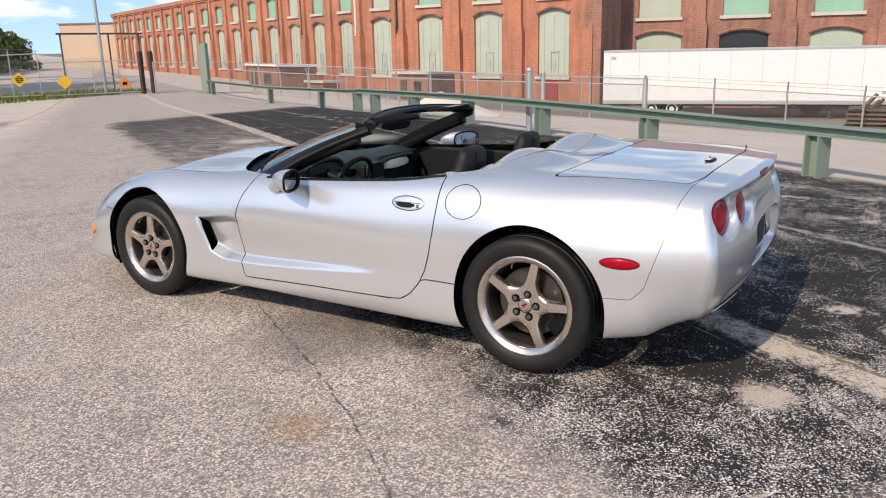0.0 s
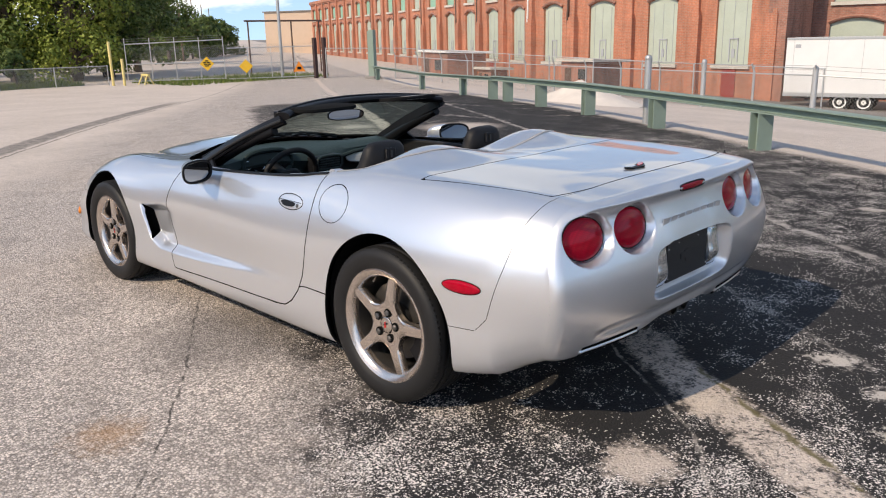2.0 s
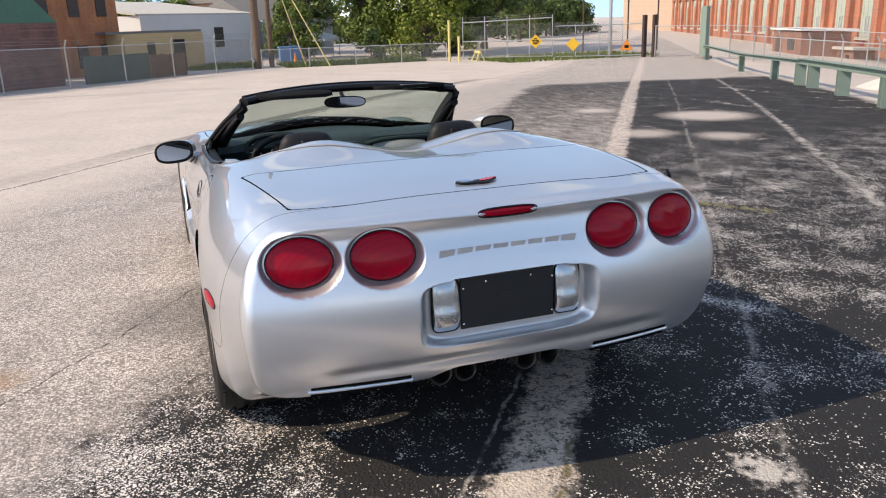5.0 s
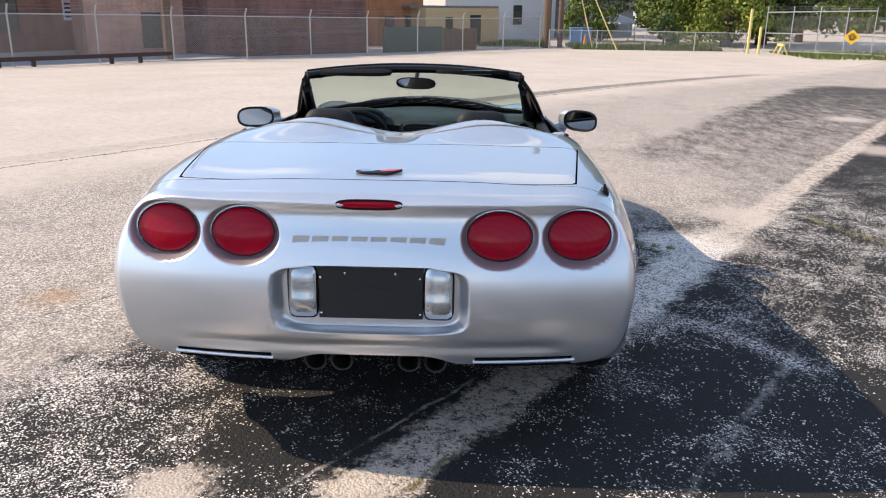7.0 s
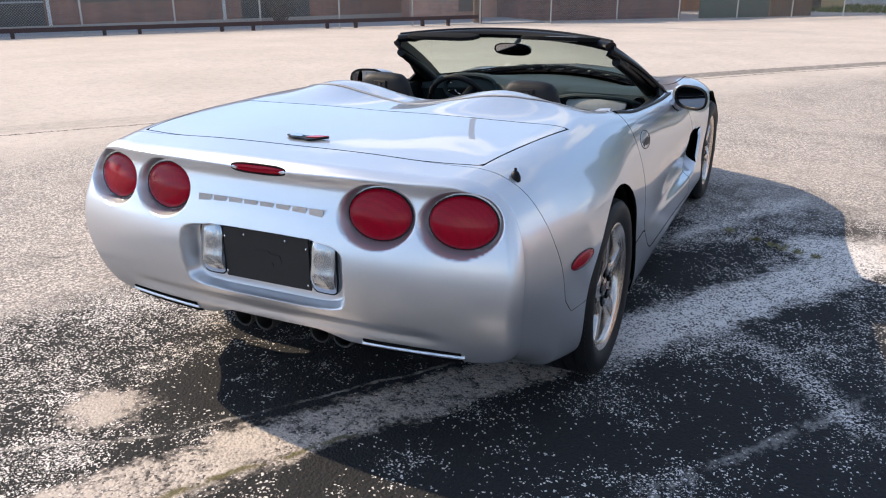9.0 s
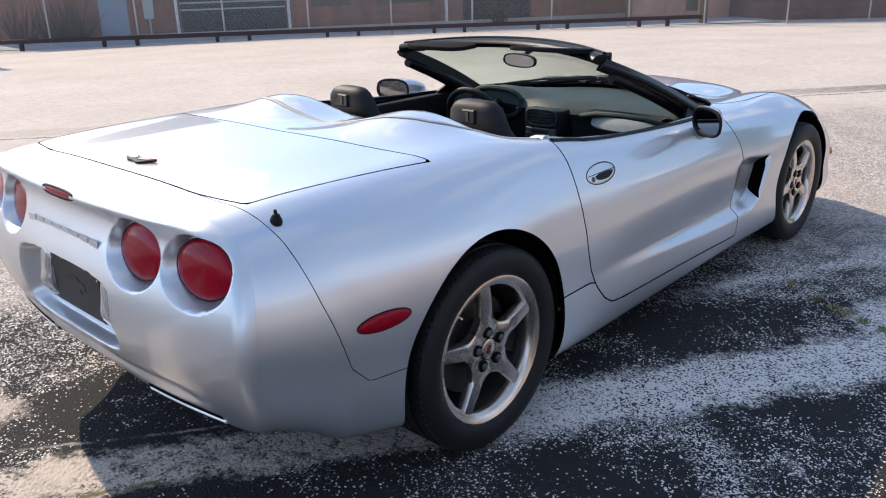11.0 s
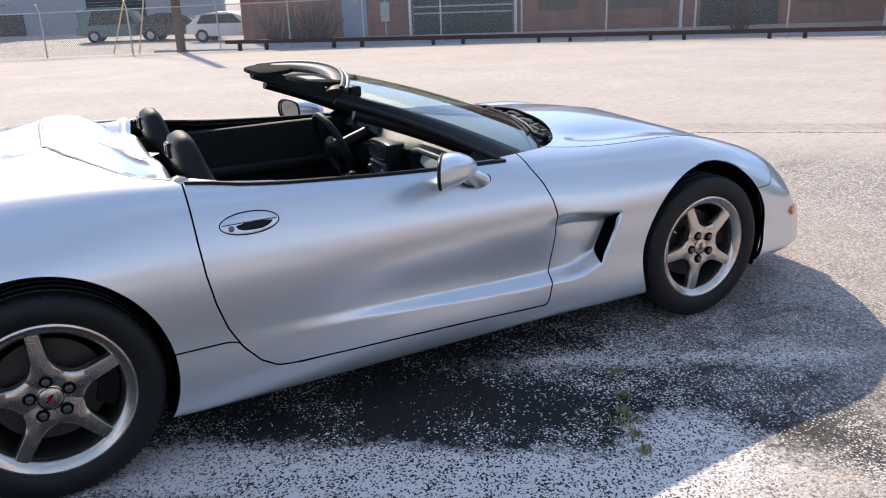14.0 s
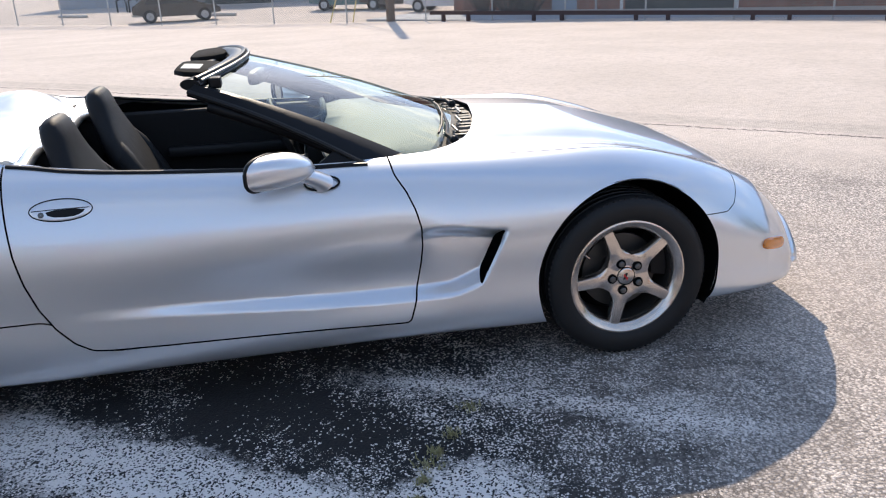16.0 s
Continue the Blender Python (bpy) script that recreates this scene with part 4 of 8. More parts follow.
    bmesh.ops.recalc_face_normals(bm, faces=bm.faces)
    hub = part("hub", bm, ALLOY, w, smooth=True)
    bm = bmesh.new()
    lathe(bm, [(0.0005, -0.0195), (0.030, -0.0200), (0.034, -0.0225), (0.034, -0.028)], 32)
    bmesh.ops.recalc_face_normals(bm, faces=bm.faces)
    part("hub_cap", bm, ALLOY, hub, smooth=True)
    part("cap_seam", tube_bm([(a, -0.0240, b) for a, b in ellipse(0.0355, 0.0355, 32)], 0.0016, 6, closed=True), LINER, hub)
    for turn in (0.5, -0.5):
        part("badge", plate([(-0.004, -0.014), (0.004, -0.014), (0.012, 0.013), (0.002, 0.010)], 0.003, Matrix.Translation((0, -0.0205, 0)) @ Matrix.Rotation(turn, 4, "Y") @ Matrix.Rotation(-math.pi / 2, 4, "X")), RED_ENAMEL if turn > 0 else BLACK_TRIM, hub)
    for k in range(5):
        m = Matrix.Rotation(2 * math.pi * k / 5, 4, "Y") @ Matrix.Translation((0, 0, 0.058))
        bm = bmesh.new()
        lathe(bm, [(0.0005, -0.010), (0.0090, -0.0105), (0.0122, -0.0135), (0.0122, -0.035)], 6, m=m)
        bmesh.ops.recalc_face_normals(bm, faces=bm.faces)
        lug = part("lug_nut", bm, STEEL, hub, smooth=True)
        # a near-black disc stands in for the shade of the nut's recess
        bm = bmesh.new()
        lathe(bm, [(0.0005, -0.0185), (0.0188, -0.0185), (0.0196, -0.0260)], 24, m=m)
        bmesh.ops.recalc_face_normals(bm, faces=bm.faces)
        part("lug_well", bm, LINER, lug)
    bm = bmesh.new()
    lathe(bm, [(0.085, -0.095), (rim - 0.075, -0.095), (rim - 0.075, -0.120), (0.085, -0.120)], 48)
    lathe(bm, [(0.0005, -0.075), (0.085, -0.075), (0.085, -0.12)], 32)
    bmesh.ops.recalc_face_normals(bm, faces=bm.faces)
    part("brake_disc", bm, DISC, w, smooth=True)
    bm = bmesh.new()
    lathe(bm, [(rim - 0.105, -0.062), (rim - 0.045, -0.062), (rim - 0.038, -0.075), (rim - 0.038, -0.13), (rim - 0.105, -0.13), (rim - 0.105, -0.062)], 12, span=1.0, m=Matrix.Rotation(-2.7, 4, "Y"))
    bmesh.ops.recalc_face_normals(bm, faces=bm.faces)
    part("brake_caliper", bm, BLACK_TRIM, w, smooth=True)
    part("back_plate", (lambda b: (lathe(b, [(0.0005, -width * 0.75), (rim - 0.03, -width * 0.75)], 32), b)[1])(bmesh.new()), LINER, w)
    return w


rear_wheel = make_wheel(0.337, 0.242, 0.275)
front_wheel = make_wheel(0.325, 0.228, 0.245)
rear_wheel.matrix_local = pose(-1.327, 0.905, 0.335) @ Matrix.Rotation(radians(-14), 4, "Y")
front_wheel.matrix_local = pose(1.327, 0.893, 0.323) @ Matrix.Rotation(radians(-4), 4, "Y")
for w, x, y, z, a in ((rear_wheel, -1.327, -0.905, 0.335, 4.5), (front_wheel, 1.327, -0.893, 0.323, 24)):
    c = copy_thing(w, Matrix.Identity(4))
    c.parent = car
    c.matrix_local = pose(x, y, z, 0, 0, 180) @ Matrix.Rotation(radians(a), 4, "Y")

# wheel housings
for wx, wz, r in ((-1.343, 0.345, 0.392), (1.333, 0.338, 0.374)):
    for s in (1, -1):
        bm = bmesh.new()
        lathe(bm, [(0.02, 0.52), (r, 0.52), (r, 0.885 if wx < 0 else 0.872)], 40)
        bm.transform(Matrix.Translation((wx, 0, wz)) @ Matrix.Diagonal((1, s, 1, 1)))
        bmesh.ops.delete(bm, geom=[v for v in bm.verts if v.co.z < (0.155 if v.co.x > wx else 0.28 if wx < 0 else 0.20)], context="VERTS")
        part("wheel_housing", bm, LINER, car, "black wheel-arch liner")

# floor pan, air dam, exhaust
part("floor_pan", box_bm(-1.60, 2.0, -0.50, 0.50, 0.175, 0.32), LINER, car)
part("floor_side", box_bm(-0.95, 0.95, -0.84, 0.84, 0.165, 0.30), LINER, car)
part("tail_pan", box_bm(-2.12, -1.60, -0.74, 0.74, 0.42, 0.60), LINER, car)
part("nose_pan", box_bm(1.72, 2.06, -0.50, 0.50, 0.19, 0.30), LINER, car)
bm = bmesh.new()
vs = []
for k in range(13):
    yy = -0.66 + 1.32 * k / 12
    xx = 1.93 - 0.18 * (abs(yy) / 0.66) ** 2
    vs.append([bm.verts.new((xx + dx, yy, zz)) for dx, zz in ((0, 0.22), (0.012, 0.085), (-0.02, 0.085), (-0.03, 0.22))])
for a, b in zip(vs, vs[1:]):
    for j in range(4):
        bm.faces.new((a[j], a[(j + 1) % 4], b[(j + 1) % 4], b[j]))
bm.faces.new(vs[0]); bm.faces.new(vs[-1][::-1])
bmesh.ops.recalc_face_normals(bm, faces=bm.faces)
part("air_dam", bm, BLACK_TRIM, car, "black rubber air dam")
for yy in (0.205, 0.115, -0.115, -0.205):
    bm = bmesh.new()
    lathe(bm, [(0.033, 0.22), (0.033, 0.0), (0.037, -0.004), (0.040, 0.0), (0.040, 0.22)], 28)
    bm.transform(pose(-2.10, yy, 0.325, 0, 0, -90))
    bmesh.ops.recalc_face_normals(bm, faces=bm.faces)
    part("exhaust_tip", bm, DISC, car, "dark steel exhaust tip", smooth=True)


# ---- the car: lamps and badges on the rear ----
def dome(a, b, h, power=2.0, rings=6, seg=40):
    """A lens in x, y that bulges along +z."""
    bm = bmesh.new()
    rows = [[bm.verts.new((px * math.cos(t), py * math.cos(t), h * math.sin(t))) for px, py in ellipse(a, b, seg, power)] for t in [i * math.pi / 2 / rings for i in range(rings)]]
    top = bm.verts.new((0, 0, h))
    low = [bm.verts.new((v.co.x, v.co.y, -0.012)) for v in rows[0]]
    rows.insert(0, low)
    for r0, r1 in zip(rows, rows[1:]):
        for k in range(seg):
            bm.faces.new((r0[k], r0[(k + 1) % seg], r1[(k + 1) % seg], r1[k]))
    for k in range(seg):
        bm.faces.new((rows[-1][k], rows[-1][(k + 1) % seg], top))
    return bm


def ring_bm(a, b, r, seg=44, power=2.0):
    return tube_bm([(x, y, 0) for x, y in ellipse(a, b, seg, power)], r, 6, closed=True)


# a frame whose +z looks to the rear, x to the car's right, y up
REARWARD = Matrix(((0, 0, -1, 0), (-1, 0, 0, 0), (0, 1, 0, 0), (0, 0, 0, 1)))
for ly in (0.658, 0.405, -0.405, -0.658):
    yaw = math.atan(0.080 * 2.6 / 0.84 * (abs(ly) / 0.84) ** 1.6) * (1 if ly < 0 else -1)
    m = Matrix.Translation((tail_x(ly, 0.795) + 0.032, ly, 0.795)) @ Matrix.Rotation(yaw, 4, "Z") @ Matrix.Rotation(radians(11), 4, "Y") @ REARWARD
    lens = dome(0.101, 0.076, 0.013)
    lens.transform(m)
    lamp = part("tail_lamp", lens, RED_LENS, car, "oval red tail lamp", smooth=True)
    b = ring_bm(0.102, 0.077, 0.0024)
    b.transform(m)
    part("gasket", b, BLACK_TRIM, lamp, smooth=True)
m = Matrix.Translation((tail_x(0, 0.898) - 0.012, 0, 0.898)) @ REARWARD
b = dome(0.098, 0.0115, 0.005, 3)
b.transform(m)
bl = part("brake_lamp", b, RED_LENS, car, "slim red high brake lamp", smooth=True)
b = ring_bm(0.101, 0.0145, 0.003, power=3)
b.transform(m)
part("gasket", b, BLACK_TRIM, bl, smooth=True)
# slots low in the bumper, each with a silver blade between
for s in (1, -1):
    for zz in (0.350, 0.380):
        pts = [(tail_x(yy, zz) + 0.004, s * yy, zz + 0.006 * (yy - 0.33)) for yy in np.linspace(0.335, 0.655, 12)]
        # each slot is a near-black rod, the opening's shade put into its colour
        part("bumper_slot", tube_bm(pts, 0.0085, 8), LINER, rear_bumper, smooth=True)
    pts = [(tail_x(yy, 0.365) - 0.002, s * yy, 0.365 + 0.006 * (yy - 0.33)) for yy in np.linspace(0.33, 0.665, 12)]
    part("slot_blade", tube_bm(pts, 0.0065, 8), PAINT, rear_bumper, smooth=True)
# raised maker's lettering, kept as plain shapes
for k in range(8):
    y0 = 0.241 - k * 0.0605
    zc, hh = 0.786, 0.0135
    m = Matrix.Translation((tail_x(0, zc) + 0.001, 0, 0)) @ REARWARD
    b = plate([(-y0, zc - hh), (-y0 + 0.050, zc - hh), (-y0 + 0.056, zc + hh), (-y0 + 0.006, zc + hh)], 0.0016, m)
    part("raised_bar", b, PAINT, car)
# number plate bracket with reversing lamps beside it
b = box_bm(-2.206, -2.198, -0.166, 0.166, 0.522, 0.694, bevel=0.002)
pl = part("plate_holder", b, BLACK_PLATE, car, "empty black number plate holder")
for yy, zz in ((0.08, 0.675), (-0.08, 0.675), (0.158, 0.66), (0.158, 0.54), (-0.158, 0.54), (-0.158, 0.66)):
    bm = bmesh.new()
    lathe(bm, [(0.0002, -0.003), (0.0035, -0.002), (0.004, 0.001)], 12, m=pose(-2.207, yy, zz, 0, 0, -90))
    part("screw", bm, CHROME, pl, smooth=True)
part("embossed_shape", plate([(-0.055, -0.012), (-0.02, -0.012), (-0.012, -0.028), (0.03, -0.028), (0.022, -0.012), (0.06, -0.010), (0.055, 0.012), (0.02, 0.012), (0.012, 0.024), (-0.03, 0.024), (-0.022, 0.012), (-0.058, 0.012)], 0.002, Matrix.Translation((-2.2055, 0.0, 0.61)) @ REARWARD), BLACK_PLATE, pl)
for s in (1, -1):
    bm = bmesh.new()
    grid = []
    for i in range(13):
        t = i / 12
        # the lens swells out towards its foot
        out = -2.202 - 0.016 * math.sin(math.pi * t) ** 0.6 - 0.012 * bump_1(t, 0.25, 0.2)
        grid.append([bm.verts.new((out + 0.010 * (abs(j - 6) / 6) ** 4, s * 0.2165 + 0.043 * (j - 6) / 6, 0.525 + 0.170 * t)) for j in range(13)])
    for r0, r1 in zip(grid, grid[1:]):
        for j in range(12):
            bm.faces.new((r0[j], r0[j + 1], r1[j + 1], r1[j]))
    bmesh.ops.recalc_face_normals(bm, faces=bm.faces)
    rl = part("reversing_lamp", bm, CLEAR_LENS, car, "clear ribbed reversing lamp", smooth=True)
    # on the outer side this black ring stands in for the shaded gap
    part("surround", tube_bm([(-2.199, s * 0.2165 + a, 0.610 + c) for a, c in ellipse(0.046, 0.088, 28, 6)], 0.0035, 6, closed=True), BLACK_TRIM, rl, smooth=True)
# deck badge: crossed flags as plain shapes
badge = part("deck_badge", plate(rounded([(-0.085, 0.006), (-0.05, -0.012), (-0.005, -0.010), (0.03, -0.016), (0.055, -0.004), (0.088, 0.012), (0.04, 0.012), (0.0, 0.004), (-0.04, 0.012)], 1), 0.004, Matrix.Translation((-1.95, 0, 0.945)) @ Matrix.Rotation(radians(-7), 4, "Y") @ Matrix.Rotation(radians(-90), 4, "Z") @ Matrix.Diagonal((1, 1.7, 1.5, 1))), BLACK_TRIM, car, "crossed-flag deck badge")
part("red_flag", plate([(0.008, -0.006), (0.05, -0.002), (0.080, 0.011), (0.04, 0.009), (0.012, 0.002)], 0.0055, Matrix.Translation((-1.95, 0, 0.945)) @ Matrix.Rotation(radians(-7), 4, "Y") @ Matrix.Rotation(radians(-90), 4, "Z") @ Matrix.Diagonal((1, 1.7, 1.5, 1))), RED_ENAMEL, badge)
part("white_flag", plate([(-0.012, -0.004), (-0.048, -0.006), (-0.076, 0.006), (-0.042, 0.009), (-0.01, 0.002)], 0.0055, Matrix.Translation((-1.95, 0, 0.945)) @ Matrix.Rotation(radians(-7), 4, "Y") @ Matrix.Rotation(radians(-90), 4, "Z") @ Matrix.Diagonal((1, 1.7, 1.5, 1))), CHROME, badge)
bm = bmesh.new()
lathe(bm, [(0.0005, 0.030), (0.005, 0.030), (0.006, 0.018), (0.013, 0.014), (0.020, -0.004), (0.020, -0.02)], 24, axis="z", m=Matrix.Translation((-1.985, -0.752, 0.905)) @ Matrix.Scale(0.78, 4))
bmesh.ops.recalc_face_normals(bm, faces=bm.faces)
part("aerial_base", bm, BLACK_TRIM, car, smooth=True)


def surf_y(x, z):
    """The side's y at a place."""
    lo, hi = 0.62, 1.64
    for _ in range(30):
        mid = (lo + hi) / 2
        if body_at(x, mid).z > z:
            lo = mid
        else:
            hi = mid
    return body_at(x, lo).y


def side_frame(x, z, s, out=0.0):
    """A frame on the side whose +z looks outward, x to the rear on the left side, y up."""
    y = surf_y(x, z)
    lean = math.atan2(surf_y(x, z - 0.03) - surf_y(x, z + 0.03), 0.06)
    turn = math.atan2(surf_y(x + 0.05, z) - surf_y(x - 0.05, z), 0.10)
    m = Matrix.Translation((x, s * (y + out), z)) @ Matrix.Rotation(s * turn, 4, "Z")
    if s > 0:
        base = Matrix(((-1, 0, 0, 0), (0, 0, 1, 0), (0, 1, 0, 0), (0, 0, 0, 1)))
    else:
        base = Matrix(((1, 0, 0, 0), (0, 0, -1, 0), (0, 1, 0, 0), (0, 0, 0, 1)))
    return m @ base @ Matrix.Rotation(-lean, 4, "X")


def nose_frame(x, z, s):
    """Like side_frame, for the wing's nose, where the sections bend back."""
    best = min(((body_at(u, v), u, v) for u in np.linspace(1.9, 2.26, 73) for v in np.linspace(0.9, 1.5, 61)), key=lambda q: (q[0].x - x) ** 2 + (q[0].z - z) ** 2)
    q, u, v = best
    nn = (body_at(u + 0.01, v) - body_at(u - 0.01, v)).cross(body_at(u, v + 0.01) - body_at(u, v - 0.01)).normalized()
    if nn.y < 0:
        nn = -nn
    back = Vector((-nn.y, nn.x, 0)).normalized()
    up = nn.cross(back)
    if up.z < 0:
        up = -up
    m = Matrix((back, up, nn)).transposed().to_4x4()
    m.translation = q
    return Matrix.Diagonal((1, s, 1, 1)) @ m


for s in (1, -1):
    m = side_frame(-1.79, 0.607, s)
    b = dome(0.086, 0.024, 0.009)
    b.transform(m)
    mk = part("side_marker", b, RED_LENS, car, "oval red side marker", smooth=True)
    b = ring_bm(0.087, 0.025, 0.002)
    b.transform(m)
    part("gasket", b, BLACK_TRIM, mk, smooth=True)
    m = nose_frame(1.985, 0.378, s)
    b = dome(0.080, 0.026, 0.009, 3)
    b.transform(m @ Matrix.Rotation(-0.18 * s, 4, "Z"))
    part("turn_lamp", b, AMBER, car, "amber front turn lamp", smooth=True)
    # door handle: an oval dish, a flap over its upper half, a lock
    dr = door_left if s > 0 else door_right
    m = side_frame(-0.665, 0.772, s)
    f = s  # fore-aft sense of the frame's x
    b = dome(0.096, 0.035, 0.0035)
    b.transform(m)
    hd = part("door_handle", b, PAINT, dr, "oval silver door handle with a dark pull", smooth=True)
    b = ring_bm(0.098, 0.037, 0.0020)
    b.transform(m)
    part("seam", b, BLACK_TRIM, hd, smooth=True)
    b = plate(rounded([(-0.078 * 1, 0.001), (0.050, 0.001), (0.038, -0.022), (-0.03, -0.026), (-0.065, -0.016)] if s > 0 else [(0.078, 0.001), (-0.050, 0.001), (-0.038, -0.022), (0.03, -0.026), (0.065, -0.016)][::-1], 1), 0.0048, m)
    part("pull", b, BLACK_TRIM, hd)
    b = tube_bm([(-0.090, 0.002, 0.004), (0.0, 0.003, 0.0045), (0.090, 0.002, 0.004)], 0.0014, 6)
    b.transform(m)
    part("flap_edge", b, BLACK_TRIM, hd)
    bm = bmesh.new()
    lathe(bm, [(0.0004, 0.0065), (0.0075, 0.006), (0.0095, 0.0035), (0.0095, 0.0)], 20, axis="z", m=m @ Matrix.Translation((0.062 * f, -0.012, 0)))
    bmesh.ops.recalc_face_normals(bm, faces=bm.faces)
    part("lock", bm, STEEL, hd, smooth=True)
    # black strip along the door's top edge
    pts = []
    for k in range(15):
        xx = -0.835 + 1.195 * k / 14
        yy = 0.786 - 0.010 * smoothstep(0.1, 0.4, xx) - 0.02 * smoothstep(-0.6, -0.84, xx)
        lo, hi = 0.3, 1.0
        for _ in range(25):
            mid = (lo + hi) / 2
            if body_at(xx, mid).y < yy:
                lo = mid
            else:
                hi = mid
        pts.append((xx, s * (yy - 0.006), body_at(xx, lo).z + 0.001))
    part("belt_strip", tube_bm(pts, 0.011, 8, squash=(1.1, 0.75)), BLACK_TRIM, dr, smooth=True)

# door mirrors
for s in (1, -1):
    mir = new("door_mirror")
    mir.parent = car
    turn = radians(17 if s > 0 else 33)
    c0 = Vector((0.032, 0.940, 0.850)) if s > 0 else Vector((0.000, 0.938, 0.862))
    tip = c0 + Vector((0.175, -0.070, -0.012))
    bm = bmesh.new()
    rows = []
    seg = 32

    def lip(k, out=0.0):
        """The rim of the glass: a turned oval, one point for each of seg."""
        a, b = ellipse(0.100 + out, 0.056 + out, seg, 2.7)[k]
        return Vector((-a * math.sin(turn), a * math.cos(turn), b))
    for i in range(13):
        t = i / 12
        k = math.sqrt(max(0.0, 1 - t ** 2.1))
        c = c0.lerp(tip, t)
        ring = []
        for q in range(seg):
            e = lip(q) * k
            ring.append(bm.verts.new((c.x + e.x * (1 - t), c.y + e.y, c.z + e.z + (0.006 * math.sin(math.pi * t) if e.z > 0 else 0))))
        rows.append(ring)
    for r0, r1 in zip(rows, rows[1:]):
        for k in range(seg):
            bm.faces.new((r0[k], r1[k], r1[(k + 1) % seg], r0[(k + 1) % seg]))
    bmesh.ops.remove_doubles(bm, verts=rows[-1], dist=0.002)
    bm.transform(Matrix.Diagonal((1, s, 1, 1)))
    bmesh.ops.recalc_face_normals(bm, faces=bm.faces)
    part("housing", bm, PAINT, mir, smooth=True)
    bm = tube_bm([c0 + lip(k, -0.002) + Vector((-0.001, 0, 0)) for k in range(seg)], 0.0065, 8, closed=True)
    bm.transform(Matrix.Diagonal((1, s, 1, 1)))
    part("surround", bm, BLACK_TRIM, mir, smooth=True)
    bm = bmesh.new()
    bm.faces.new([bm.verts.new(c0 + lip(k, -0.006) + Vector((0.005, 0, 0))) for k in range(seg)])
    bm.transform(Matrix.Diagonal((1, s, 1, 1)))
    bmesh.ops.recalc_face_normals(bm, faces=bm.faces)
    bm.normal_update()
    if bm.faces[:][0].normal.x > 0:
        bmesh.ops.reverse_faces(bm, faces=bm.faces[:])
    part("mirror_glass", bm, MIRROR, mir)
    bm = tube_bm([(c0.x + 0.085, s * 0.895, c0.z - 0.020), (c0.x + 0.135, s * 0.872, 0.825), (c0.x + 0.175, s * 0.850, 0.802), (c0.x + 0.190, s * 0.838, 0.786)], [0.030, 0.032, 0.038, 0.046], 16, squash=(1.25, 0.8))
    part("stalk", bm, PAINT, mir, smooth=True)
    part("foot_gasket", tube_bm([(c0.x + 0.192 + a, s * (0.840 - 0.5 * b), 0.786 + 0.62 * b) for a, b in ellipse(0.060, 0.034, 28)], 0.004, 6, closed=True), BLACK_TRIM, mir, smooth=True)


# ---- the car: windscreen ----
def head_line(k):
    """Header: k from -1 (right) to 1 (left)."""
    return Vector((-0.215 + 0.145 * (1 - k * k), 0.578 * k, 1.116 + 0.032 * (1 - abs(k) ** 2.2)))


def foot_line(k):
    return Vector((0.800 - 0.225 * abs(k) ** 2.1, 0.690 * k, 0.868 - 0.078 * abs(k) ** 2.0))


